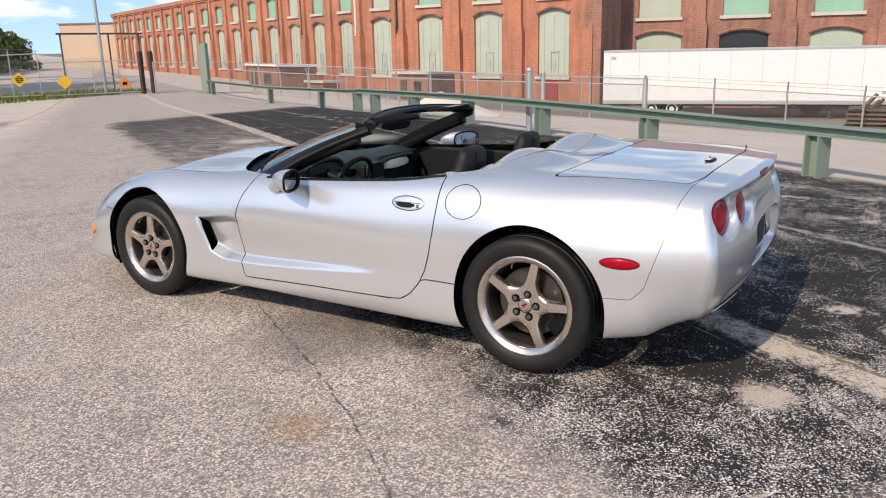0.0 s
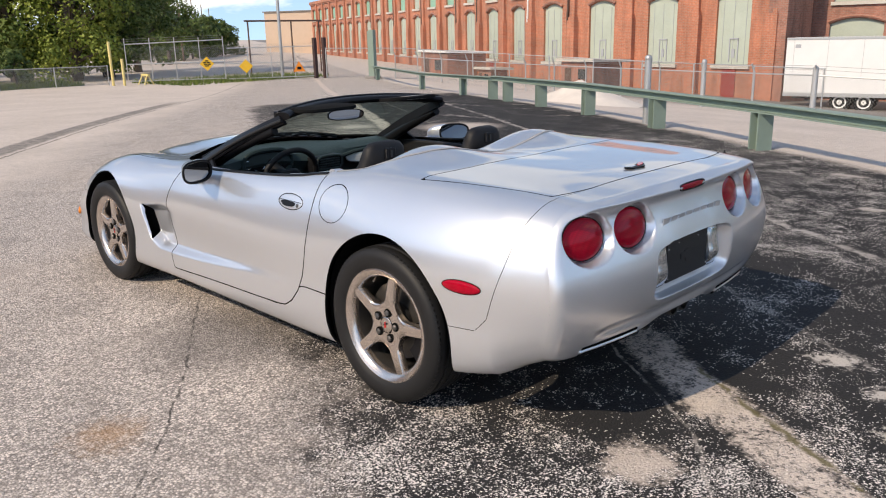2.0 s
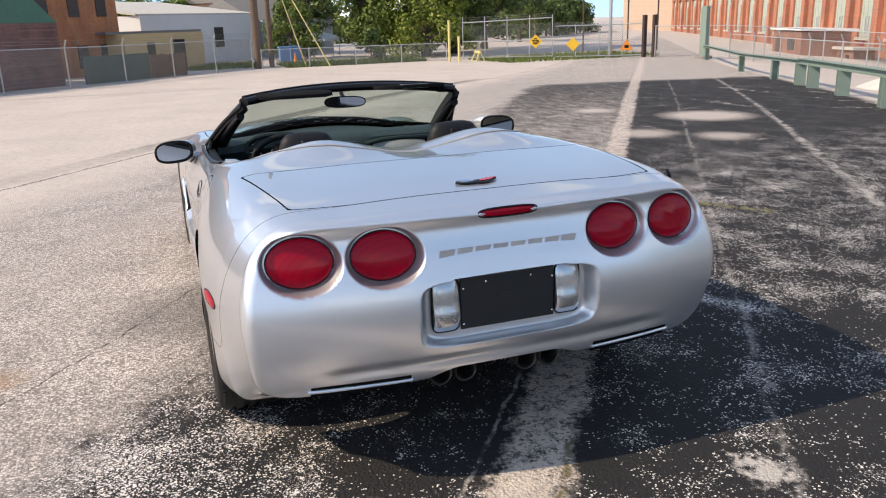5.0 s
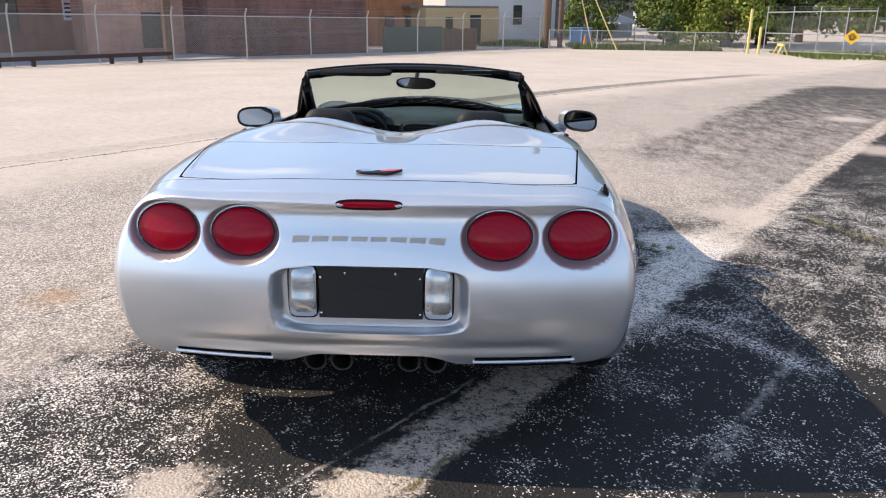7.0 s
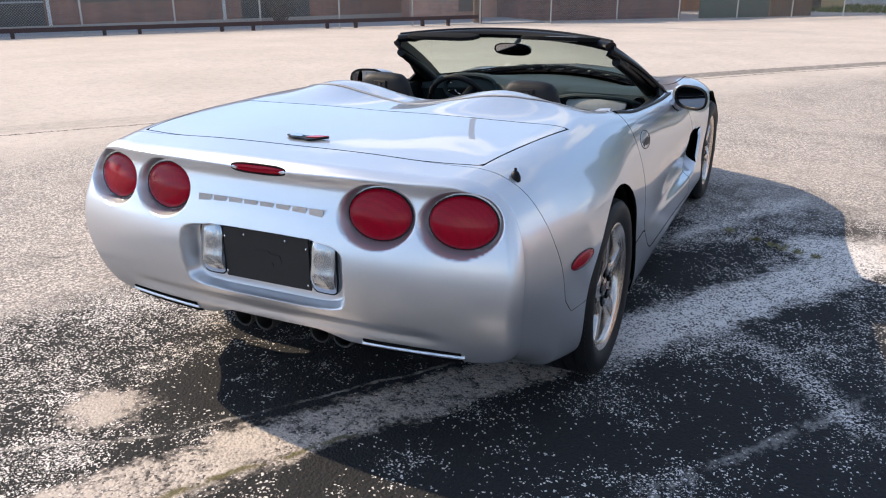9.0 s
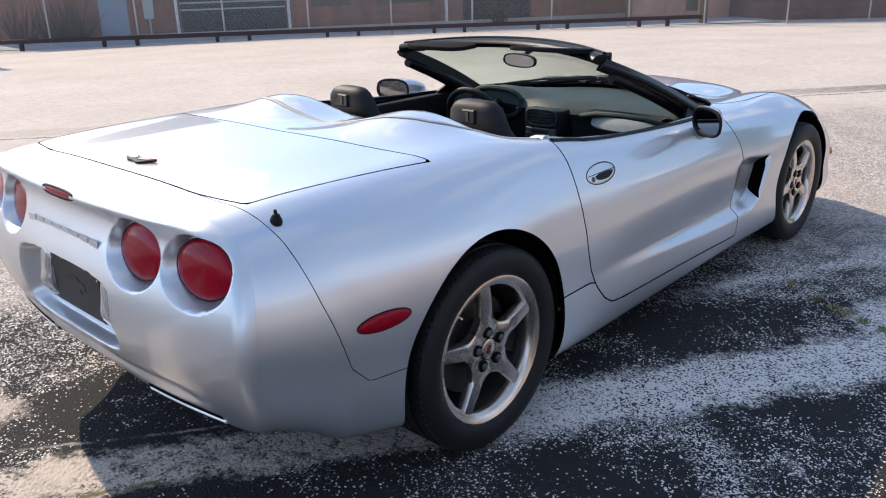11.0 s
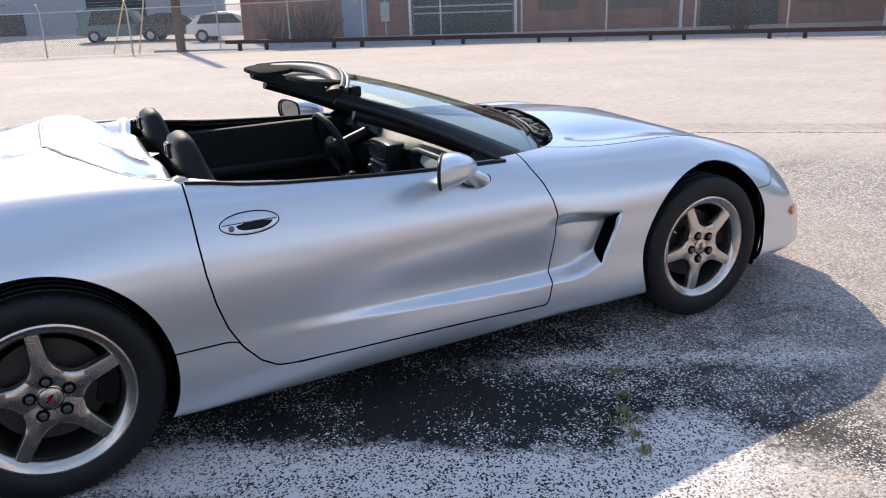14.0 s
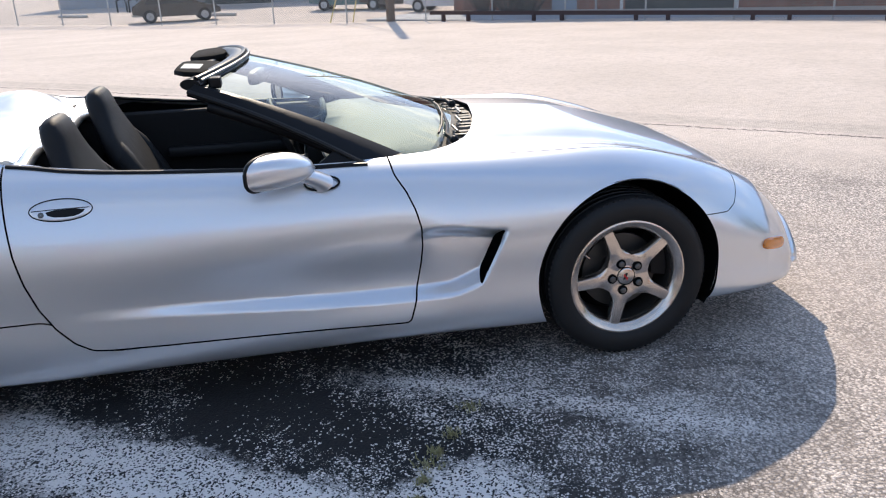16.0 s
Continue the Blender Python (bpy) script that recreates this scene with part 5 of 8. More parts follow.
screen = new("windscreen")
screen.parent = car
bm = bmesh.new()
rows = []
for i in range(15):
    t = i / 14
    row = []
    for j in range(29):
        k = -1 + 2 * j / 28
        p = head_line(k).lerp(foot_line(k), t)
        p.z += 0.020 * math.sin(math.pi * t)
        row.append(bm.verts.new(p))
    rows.append(row)
for r0, r1 in zip(rows, rows[1:]):
    for j in range(28):
        bm.faces.new((r0[j], r1[j], r1[j + 1], r0[j + 1]))
pane = part("pane", bm, GLASS, screen, "green-tinted laminated glass", smooth=True)
pane.visible_shadow = False
for s in (1, -1):
    pts = []
    for i in range(13):
        t = i / 12
        p = head_line(s).lerp(foot_line(s), t)
        p.z += 0.020 * math.sin(math.pi * t) - 0.022
        p.y += s * 0.004
        p.x -= 0.006
        pts.append(p)
    # broad black pillar from the edge of the glass out to the door's window line
    bm = bmesh.new()
    loops = []
    for i in range(13):
        t = i / 12
        g = pts[i] + Vector((0.006, -s * 0.010, 0.026))
        o = Vector((-0.240, s * 0.596, 1.100)).lerp(Vector((0.395, s * 0.770, 0.802)), t) + Vector((0, 0, 0.020 * math.sin(math.pi * t)))
        mid = g.lerp(o, 0.5) + Vector((0.008, s * 0.006, 0.008))
        loops.append([bm.verts.new(v) for v in (g, mid, o, o + Vector((-0.012, -s * 0.012, -0.022)), mid + Vector((-0.03, -s * 0.030, -0.045)), g + Vector((-0.03, -s * 0.012, -0.045)))])
    for r0, r1 in zip(loops, loops[1:]):
        for j in range(6):
            bm.faces.new((r0[j], r0[(j + 1) % 6], r1[(j + 1) % 6], r1[j]))
    bm.faces.new(loops[0]); bm.faces.new(loops[-1][::-1])
    bmesh.ops.recalc_face_normals(bm, faces=bm.faces)
    part("pillar", bm, BLACK_TRIM, screen, "black padded pillar", smooth=True)
    part("pillar_seal", tube_bm([Vector((-0.245, s * 0.592, 1.094)).lerp(Vector((0.37, s * 0.764, 0.812)), i / 12) + Vector((0, 0, 0.020 * math.sin(math.pi * i / 12))) for i in range(13)], 0.010, 8), RUBBER, screen, smooth=True)
    part("pillar_trim", tube_bm([p + Vector((-0.025, s * 0.004, -0.034)) for p in pts[1:]], [0.022 + 0.020 * i / 11 for i in range(12)], 10), BLACK_TRIM, screen, smooth=True)
    # corner plate between pillar and door
    bm = bmesh.new()
    tri = [Vector((0.41, s * 0.768, 0.790)), Vector((0.17, s * 0.776, 0.800)), Vector((0.19, s * 0.752, 0.835)), Vector((0.26, s * 0.728, 0.880)), Vector((0.395, s * 0.766, 0.803))]
    a = [bm.verts.new(v) for v in tri]
    b = [bm.verts.new(v - Vector((0, s * 0.014, 0))) for v in tri]
    bm.faces.new(a); bm.faces.new(b[::-1])
    for i in range(5):
        bm.faces.new((a[i], a[(i + 1) % 5], b[(i + 1) % 5], b[i]))
    bmesh.ops.recalc_face_normals(bm, faces=bm.faces)
    part("quarter_trim", bm, BLACK_TRIM, screen)
pts = [head_line(-1 + 2 * j / 24) + Vector((-0.020, 0, -0.002)) for j in range(25)]
part("header", tube_bm(pts, 0.034, 12, squash=(1.25, 0.62)), BLACK_TRIM, screen, "black header rail", smooth=True)
part("header_seal", tube_bm([p + Vector((0.022, 0, 0.020)) for p in pts], 0.010, 8), BLACK_TRIM, screen, smooth=True)
part("header_strip", tube_bm([p + Vector((0.040, 0, 0.014)) for p in pts], 0.007, 8), STEEL, screen, smooth=True)
LABEL = worn("visor_label", (0.30, 0.30, 0.29), 0.6, scale=60)
# sun visors folded up behind the header
for s in (1, -1):
    pos = head_line(s * 0.55)
    m = Matrix.Translation((pos.x - 0.110, s * 0.315, pos.z - 0.012)) @ Matrix.Rotation(radians(-4), 4, "Y") if s > 0 else Matrix.Translation((pos.x - 0.100, s * 0.315, pos.z - 0.006)) @ Matrix.Rotation(radians(4), 4, "Y")
    b = plate(rounded([(-0.085, -0.19), (0.06, -0.20), (0.07, 0.0), (0.06, 0.20), (-0.085, 0.18), (-0.092, 0.0)], 1), 0.018, m, 0.005, 2)
    vis = part("sun_visor", b, VISOR_CLOTH, screen, "black sun visor with a pale label", smooth=True)
    part("visor_label", box_bm(-0.055, -0.022, -0.07 + s * 0.03, 0.07 + s * 0.03, -0.0025, 0.0, m=m), LABEL, vis)
    if s < 0:
        part("visor_label", box_bm(-0.070, 0.000, -0.10, 0.05, 0.018, 0.0195, m=m), LABEL, vis)
    part("latch", box_bm(pos.x - 0.06, pos.x - 0.015, s * 0.535 - 0.03, s * 0.535 + 0.03, pos.z - 0.045, pos.z - 0.005, bevel=0.008, seg=2), BLACK_TRIM, screen)
# inside mirror
b = dome(0.115, 0.032, 0.035, 2.8)
b.transform(Matrix.Translation((-0.02, 0, 1.062)) @ Matrix.Rotation(radians(-14), 4, "Z") @ Matrix.Rotation(radians(180), 4, "Z") @ REARWARD)
im = part("inside_mirror", b, BLACK_TRIM, screen, "black inside rear-view mirror", smooth=True)
part("mirror_glass", plate(ellipse(0.108, 0.027, 32, 2.8), 0.002, Matrix.Translation((-0.026, 0, 1.062)) @ Matrix.Rotation(radians(-14), 4, "Z") @ Matrix.Rotation(radians(-3), 4, "Y") @ REARWARD), MIRROR, im)
part("mirror_arm", tube_bm([(0.0, 0, 1.07), (0.03, 0, 1.09), (0.07, 0, 1.105)], 0.012, 8), BLACK_TRIM, im, smooth=True)
# black scuttle between glass and bonnet, with wipers
bm = bmesh.new()
rows = []
for i in range(4):
    t = i / 3
    rows.append([bm.verts.new(Vector((foot_line(k).x - 0.03 + t * 0.150, foot_line(k).y * (1 + 0.02 * t), foot_line(k).z - 0.010 - 0.012 * math.sin(math.pi * t)))) for k in [-1 + 2 * j / 28 for j in range(29)]])
for r0, r1 in zip(rows, rows[1:]):
    for j in range(28):
        bm.faces.new((r0[j], r1[j], r1[j + 1], r0[j + 1]))
bmesh.ops.recalc_face_normals(bm, faces=bm.faces)
part("scuttle", bm, BLACK_TRIM, car, "black louvred scuttle panel", smooth=True)


def glass_at(k, t, out=0.0):
    """A place on the glass: k across, t from header to foot, out above it."""
    p = head_line(k).lerp(foot_line(k), t)
    return p + Vector((0.28 * out, 0, 0.020 * math.sin(math.pi * t) + 0.96 * out))


for s in (0.10, -0.50):
    wp = new("wiper")
    wp.parent = car
    k0 = s / 0.69
    base = foot_line(k0) + Vector((0.050, 0, 0.002))
    part("wiper_arm", tube_bm([base, base + Vector((-0.02, 0.05, 0.012)), glass_at(k0 + 0.22, 0.985, 0.014), glass_at(k0 + 0.42, 0.955, 0.012)], [0.012, 0.010, 0.007, 0.005], 8), BLACK_TRIM, wp, smooth=True)
    part("wiper_blade", tube_bm([glass_at(k0 + kk, 0.972 - 0.05 * kk, 0.007) for kk in (0.06, 0.2, 0.4, 0.6, 0.74)], 0.006, 6), RUBBER, wp)
    bm = bmesh.new()
    bmesh.ops.create_uvsphere(bm, u_segments=16, v_segments=8, radius=0.018, matrix=Matrix.Translation(base))
    part("pivot", bm, BLACK_TRIM, wp, smooth=True)

for s in (-0.42, -0.30, -0.15, 0.18):
    base = foot_line(s / 0.69) + Vector((0.045, 0, 0.006))
    part("wiper_link", tube_bm([base, base + Vector((-0.012, 0.05, 0.014)), base + Vector((0.004, 0.11, 0.004))], 0.006, 6), STEEL, car, smooth=True)
for k in range(9):
    q = foot_line(-0.84 + 0.14 * k)
    part("scuttle_louvre", box_bm(q.x + 0.025, q.x + 0.085, q.y - 0.018, q.y + 0.018, q.z - 0.010, q.z - 0.004, bevel=0.002), BLACK_PLATE, car)

# ---- the car: cabin ----
part("cabin_floor", box_bm(-0.95, 0.80, -0.74, 0.74, 0.24, 0.27), LINER, car)
part("rear_bulkhead", box_bm(-0.97, -0.93, -0.75, 0.75, 0.25, 0.90), LEATHER, car)
part("front_bulkhead", box_bm(0.66, 0.70, -0.68, 0.68, 0.25, 0.80), LINER, car)
part("console", box_bm(-0.80, 0.42, -0.11, 0.11, 0.26, 0.56, bevel=0.03, seg=3), LEATHER, car, smooth=True)
part("gear_knob", (lambda q: (bmesh.ops.create_uvsphere(q, u_segments=16, v_segments=10, radius=0.026, matrix=Matrix.Translation((0.02, 0, 0.66))), tube(q, [(0.03, 0, 0.54), (0.02, 0, 0.65)], 0.008, 8), q)[2])(bmesh.new()), LEATHER, car, smooth=True)
for s in (1, -1):
    b = box_bm(-0.84, 0.44, s * 0.735 - 0.025, s * 0.735 + 0.025, 0.27, 0.825, bevel=0.012, seg=2)
    dp = part("door_lining", b, LEATHER, door_left if s > 0 else door_right, "black leather door lining")
    part("arm_rest", box_bm(-0.55, 0.15, s * 0.69 - 0.035, s * 0.69 + 0.035, 0.58, 0.64, bevel=0.02, seg=3), LEATHER, dp, smooth=True)


def dash_section(k):
    """The dash top at k across, -1 right to 1 left: outline from glass to footwell."""
    y = 0.70 * k
    hump = 0.045 * bump_1(y, 0.37, 0.20)
    # the middle stack comes out towards the seats; the passenger's side is scooped
    out = 0.075 * bump_1(y, 0.0, 0.15)
    scoop_in = 0.05 * bump_1(y, -0.40, 0.16)
    return [Vector((foot_line(k).x - 0.03, y, foot_line(k).z - 0.030)), Vector((0.50, y, 0.832 + hump * 0.4)), Vector((0.36 - out * 0.4, y, 0.832 + hump)), Vector((0.285 - hump * 0.6 - out * 0.7, y, 0.812 + hump)),
            Vector((0.265 - hump * 0.4 - out + scoop_in * 0.3, y, 0.780 + hump * 0.5)), Vector((0.300 - out + scoop_in, y, 0.735)), Vector((0.31 - out + scoop_in * 0.6, y, 0.62)), Vector((0.40 - out, y, 0.48)), Vector((0.55, y, 0.40))]


bm = bmesh.new()
rows = [[bm.verts.new(p) for p in dash_section(-1 + 2 * j / 30)] for j in range(31)]
for r0, r1 in zip(rows, rows[1:]):
    for i in range(len(r0) - 1):
        bm.faces.new((r0[i], r0[i + 1], r1[i + 1], r1[i]))
bmesh.ops.recalc_face_normals(bm, faces=bm.faces)
dash = part("dashboard", bm, DASH, car, "dark grey-green dashboard", smooth=True)
part("instrument_cowl", tube_bm([(0.255, 0.37 + a, 0.80 + b) for a, b in ellipse(0.165, 0.075, 30, 2.6)], 0.014, 8, closed=True), DASH, dash, smooth=True)
part("instrument_face", plate(ellipse(0.158, 0.07, 30, 2.6), 0.004, Matrix.Translation((0.268, 0.37, 0.80)) @ REARWARD), BLACK_TRIM, dash)
for yy, rr in ((0.43, 0.042), (0.31, 0.042), (0.505, 0.024), (0.235, 0.024)):
    part("dial", tube_bm([(0.262, yy + a, 0.80 + b) for a, b in ellipse(rr, rr, 24)], 0.0025, 6, closed=True), CHROME, dash)
# centre stack: vents, radio, knobs
SX = 0.158
RADIO = worn("radio_face", (0.10, 0.105, 0.11), 0.3, 0.4, scale=60)
part("console_panel", box_bm(SX, SX + 0.12, -0.112, 0.112, 0.52, 0.805, bevel=0.015, seg=2), BLACK_TRIM, dash, smooth=True)
for zz in (0.787, 0.773, 0.759, 0.745):
    part("vent_slat", box_bm(SX - 0.010, SX + 0.008, -0.075, 0.075, zz - 0.003, zz + 0.003), DASH, dash)
for yy in (-0.025, 0.025):
    part("vent_blade", box_bm(SX - 0.006, SX + 0.008, yy - 0.002, yy + 0.002, 0.737, 0.794), DASH, dash)
part("vent_frame", tube_bm([(SX - 0.004, a, 0.766 + b) for a, b in ellipse(0.090, 0.040, 28, 4)], 0.007, 6, closed=True), DASH, dash, smooth=True)
radio = part("radio", box_bm(SX - 0.012, SX + 0.004, -0.092, 0.092, 0.640, 0.712, bevel=0.003), RADIO, dash, "dark radio with pale buttons")
part("radio_window", box_bm(SX - 0.0135, SX - 0.011, -0.050, 0.050, 0.684, 0.704), BLACK_PLATE, radio)
for yy in (-0.074, 0.074):
    bm = bmesh.new()
    lathe(bm, [(0.0004, -0.016), (0.011, -0.016), (0.013, 0.0)], 16, m=pose(SX - 0.011, yy, 0.676, 0, 0, -90))
    part("knob", bm, STEEL, radio, smooth=True)
for k in range(6):
    part("button", box_bm(SX - 0.0150, SX - 0.011, -0.050 + k * 0.0172, -0.037 + k * 0.0172, 0.648, 0.664), CHROME if k % 2 else STEEL, radio)
for k in range(3):
    bm = bmesh.new()
    lathe(bm, [(0.0004, -0.016), (0.015, -0.016), (0.018, 0.0)], 18, m=pose(SX, -0.06 + 0.06 * k, 0.590, 0, 0, -90))
    part("climate_knob", bm, BLACK_PLATE, dash, smooth=True)
GREY_PANEL = worn("grey_panel", (0.46, 0.475, 0.46), 0.45, scale=30)
part("glove_panel", plate(rounded([(-0.17, -0.042), (0.15, -0.042), (0.17, 0.015), (0.11, 0.048), (-0.12, 0.048), (-0.185, 0.015)], 2), 0.012, Matrix.Translation((0.278, -0.40, 0.752)) @ Matrix.Rotation(radians(30), 4, "Y") @ REARWARD, 0.004, 2), GREY_PANEL, dash, "pale grey airbag panel", smooth=True)
part("grab_bar", tube_bm([(0.27, -0.64, 0.770), (0.235, -0.54, 0.795), (0.222, -0.40, 0.803), (0.235, -0.27, 0.797), (0.255, -0.17, 0.775)], 0.013, 8), DASH, dash, smooth=True)
bm = bmesh.new()
lathe(bm, [(0.0004, -0.004), (0.030, -0.006), (0.036, -0.012), (0.040, 0.0)], 24, m=pose(0.265, -0.63, 0.770, 0, 0, -90))
part("side_vent", bm, BLACK_TRIM, dash, smooth=True)
# steering wheel
sw = new("steering_wheel")
sw.parent = car
M = Matrix.Translation((0.075, 0.355, 0.722)) @ Matrix.Rotation(radians(-22), 4, "Y")
b = tube_bm([(0, a, c) for a, c in ellipse(0.185, 0.185, 40)], 0.016, 10, closed=True)
b.transform(M)
part("wheel_ring", b, LEATHER, sw, smooth=True)
b = dome(0.075, 0.062, 0.04, 3)
b.transform(M @ REARWARD)
part("boss", b, LEATHER, sw, smooth=True)
for a in (-0.15, math.pi + 0.15, -math.pi / 2 - 0.5, -math.pi / 2 + 0.5):
    b = tube_bm([(0.01, 0.05 * math.cos(a), 0.05 * math.sin(a)), (0.0, 0.175 * math.cos(a), 0.175 * math.sin(a))], [0.024, 0.015], 8, squash=(0.5, 1.0))
    b.transform(M)
    part("wheel_spoke", b, LEATHER, sw, smooth=True)
b = tube_bm([(0.02, 0, 0), (0.20, 0, -0.01)], 0.035, 12)
b.transform(M)
part("column", b, BLACK_TRIM, sw, smooth=True)


def make_seat():
    st = new("seat")
    st.parent = car

    def pad(rows_def, name, label=""):
        bm = bmesh.new()
        rows = []
        for c, hw, th, lean in rows_def:
            ring = []
            for a, b in ellipse(hw, th, 28, 3.0):
                ring.append(bm.verts.new((c[0] + b * math.cos(lean), a, c[1] + b * math.sin(lean))))
            rows.append(ring)
        for r0, r1 in zip(rows, rows[1:]):
            for k in range(28):
                bm.faces.new((r0[k], r0[(k + 1) % 28], r1[(k + 1) % 28], r1[k]))
        bm.faces.new(rows[0]); bm.faces.new(rows[-1][::-1])
        bmesh.ops.recalc_face_normals(bm, faces=bm.faces)
        return part(name, bm, LEATHER, st, label, smooth=True)

    back = pad([((-0.50, 0.40), 0.22, 0.06, 0.4), ((-0.57, 0.52), 0.235, 0.065, 0.42), ((-0.62, 0.62), 0.245, 0.062, 0.42), ((-0.665, 0.72), 0.235, 0.058, 0.4), ((-0.695, 0.79), 0.205, 0.054, 0.38),
                ((-0.715, 0.845), 0.165, 0.052, 0.36), ((-0.730, 0.890), 0.138, 0.052, 0.34), ((-0.742, 0.935), 0.128, 0.050, 0.3), ((-0.750, 0.970), 0.118, 0.044, 0.3), ((-0.754, 0.993), 0.098, 0.032, 0.3), ((-0.755, 1.003), 0.06, 0.015, 0.3)], "seat_back", "black leather seat back")
    part("head_slot", box_bm(-0.801, -0.785, -0.033, 0.033, 0.920, 0.975, bevel=0.005), BLACK_TRIM, back)
    part("slot_pin", box_bm(-0.805, -0.798, -0.006, 0.006, 0.93, 0.965), BLACK_PLATE, back)
    for s in (1, -1):
        part("back_bolster", tube_bm([(-0.50, s * 0.185, 0.44), (-0.58, s * 0.20, 0.58), (-0.64, s * 0.19, 0.70), (-0.70, s * 0.14, 0.80), (-0.73, s * 0.10, 0.84)], [0.05, 0.055, 0.05, 0.035, 0.01], 16), LEATHER, st, smooth=True)
        part("seat_bolster", tube_bm([(-0.50, s * 0.20, 0.40), (-0.25, s * 0.215, 0.40), (-0.02, s * 0.20, 0.41)], [0.05, 0.055, 0.045], 12), LEATHER, st, smooth=True)
    part("cushion", box_bm(-0.55, 0.02, -0.20, 0.20, 0.28, 0.41, bevel=0.045, seg=4), LEATHER, st, smooth=True)
    return st


seat = make_seat()
seat.matrix_local = pose(-0.02, 0.365, 0)
c = copy_thing(seat, Matrix.Identity(4))
c.parent = car
c.matrix_local = pose(-0.02, -0.365, 0)

# ---- materials of the yard and the houses ----
def brick_material(name, a, b, mortar, size=0.21, soot=0.4):
    m = material(name, a, 0.88)
    n = Nodes(m)
    t = n.t.nodes.new("ShaderNodeTexBrick")
    t.inputs["Scale"].default_value = 1.0
    t.inputs["Brick Width"].default_value, t.inputs["Row Height"].default_value, t.inputs["Mortar Size"].default_value = size, size * 0.36, size * 0.055
    for k, c in (("Color1", a), ("Color2", b), ("Mortar", mortar)):
        t.inputs[k].default_value = (*c, 1)
    # lay the courses along the wall, whatever way it runs
    x, y, z = n.xyz()[0:3]
    cx = n.t.nodes.new("ShaderNodeCombineXYZ")
    n.link(n.math("ADD", x, y), cx.inputs[0])
    n.link(z, cx.inputs[1])
    n.link(cx.outputs[0], t.inputs["Vector"])
    big = n.noise(0.5, 5, 0.65)
    streak = n.noise(1.0, 5, 0.6, n.mapping((2.2, 2.2, 0.35)))
    fine = n.noise(9.0, 4)
    c = n.mix(n.ramp(big, [(0.35, 0.0), (0.68, 0.55)]), t.outputs["Color"], tuple(min(1, q * 1.45) for q in b))
    c = n.mix(n.ramp(streak, [(0.42, 0.0), (0.72, soot)]), c, (0.05, 0.035, 0.03))
    c = n.mix(n.ramp(fine, [(0.3, 0.25), (0.6, 0.0)]), c, (0.09, 0.05, 0.04))
    n.color(c)
    n.bump(t.outputs["Fac"], 0.4, -0.01)
    return m


RED_BRICK = brick_material("red_brick", (0.42, 0.135, 0.075), (0.50, 0.19, 0.11), (0.36, 0.25, 0.19))
OLD_BRICK = brick_material("sooty_brick", (0.25, 0.105, 0.075), (0.40, 0.175, 0.125), (0.27, 0.21, 0.17), soot=0.5)
PINK_BRICK = brick_material("pink_brick", (0.52, 0.24, 0.17), (0.64, 0.36, 0.27), (0.50, 0.38, 0.31), soot=0.25)
DARK_BRICK = brick_material("dark_brick", (0.13, 0.060, 0.055), (0.26, 0.135, 0.115), (0.09, 0.07, 0.065), soot=0.25)
ORANGE_BRICK = brick_material("orange_brick", (0.46, 0.17, 0.07), (0.50, 0.20, 0.09), (0.40, 0.22, 0.13))
BOARD = worn("green_board", (0.40, 0.45, 0.38), 0.7, amount=0.18, scale=1.2)
BOARD_UP = worn("bright_green_board", (0.24, 0.43, 0.33), 0.7, amount=0.22, scale=1.2)
STONE = worn("pale_stone", (0.50, 0.47, 0.42), 0.85, scale=3)
TAN_WALL = worn("tan_render", (0.55, 0.42, 0.32), 0.85, amount=0.10, scale=1.5)
WHITE_WALL = worn("white_render", (0.66, 0.67, 0.69), 0.8, amount=0.12, scale=1.0)
YELLOW_WALL = worn("yellow_render", (0.62, 0.45, 0.24), 0.8, amount=0.10, scale=1.5)
GREY_WALL = worn("grey_siding", (0.36, 0.38, 0.41), 0.7, amount=0.10, scale=1.5)
DARK_WINDOW = worn("dark_window", (0.03, 0.035, 0.04), 0.2, scale=4)
WHITE_PAINT = worn("white_paint", (0.72, 0.72, 0.71), 0.5, amount=0.06, scale=3)
GREEN_ROOF = worn("green_shingle", (0.045, 0.115, 0.075), 0.9, scale=8)
GREY_ROOF = worn("grey_roof", (0.20, 0.19, 0.18), 0.85, scale=4)
RED_DOOR = worn("red_door", (0.26, 0.04, 0.03), 0.55, scale=3)
BLUE_DOOR = worn("blue_grey_door", (0.30, 0.36, 0.43), 0.5, amount=0.10, scale=3)
RUST_PIPE = worn("rusty_pipe", (0.10, 0.06, 0.045), 0.7, scale=6)
GREEN_STEEL = worn("pale_green_steel", (0.20, 0.265, 0.225), 0.6, amount=0.16, scale=5)
DARK_STEEL = worn("dark_rail", (0.055, 0.030, 0.028), 0.7, scale=6)
GALV = worn("galvanised_steel", (0.46, 0.47, 0.47), 0.45, 0.6, amount=0.12, scale=9)
WIRE = material("fence_wire", (0.27, 0.27, 0.26), 0.5, 0.5)
YELLOW_PAINT = worn("yellow_paint", (0.70, 0.58, 0.24), 0.6, amount=0.12, scale=5)
SIGN_YELLOW = worn("sign_yellow", (0.80, 0.47, 0.03), 0.45, amount=0.05, scale=8)
SIGN_ORANGE = worn("sign_orange", (0.80, 0.25, 0.02), 0.45, amount=0.05, scale=8)
POLE_WOOD = worn("pole_wood", (0.15, 0.10, 0.07), 0.9, scale=5)
BARK = worn("bark", (0.09, 0.07, 0.055), 0.95, scale=9, bump=0.5)
BLUE_BIN = worn("blue_bin", (0.10, 0.22, 0.42), 0.5, scale=5)
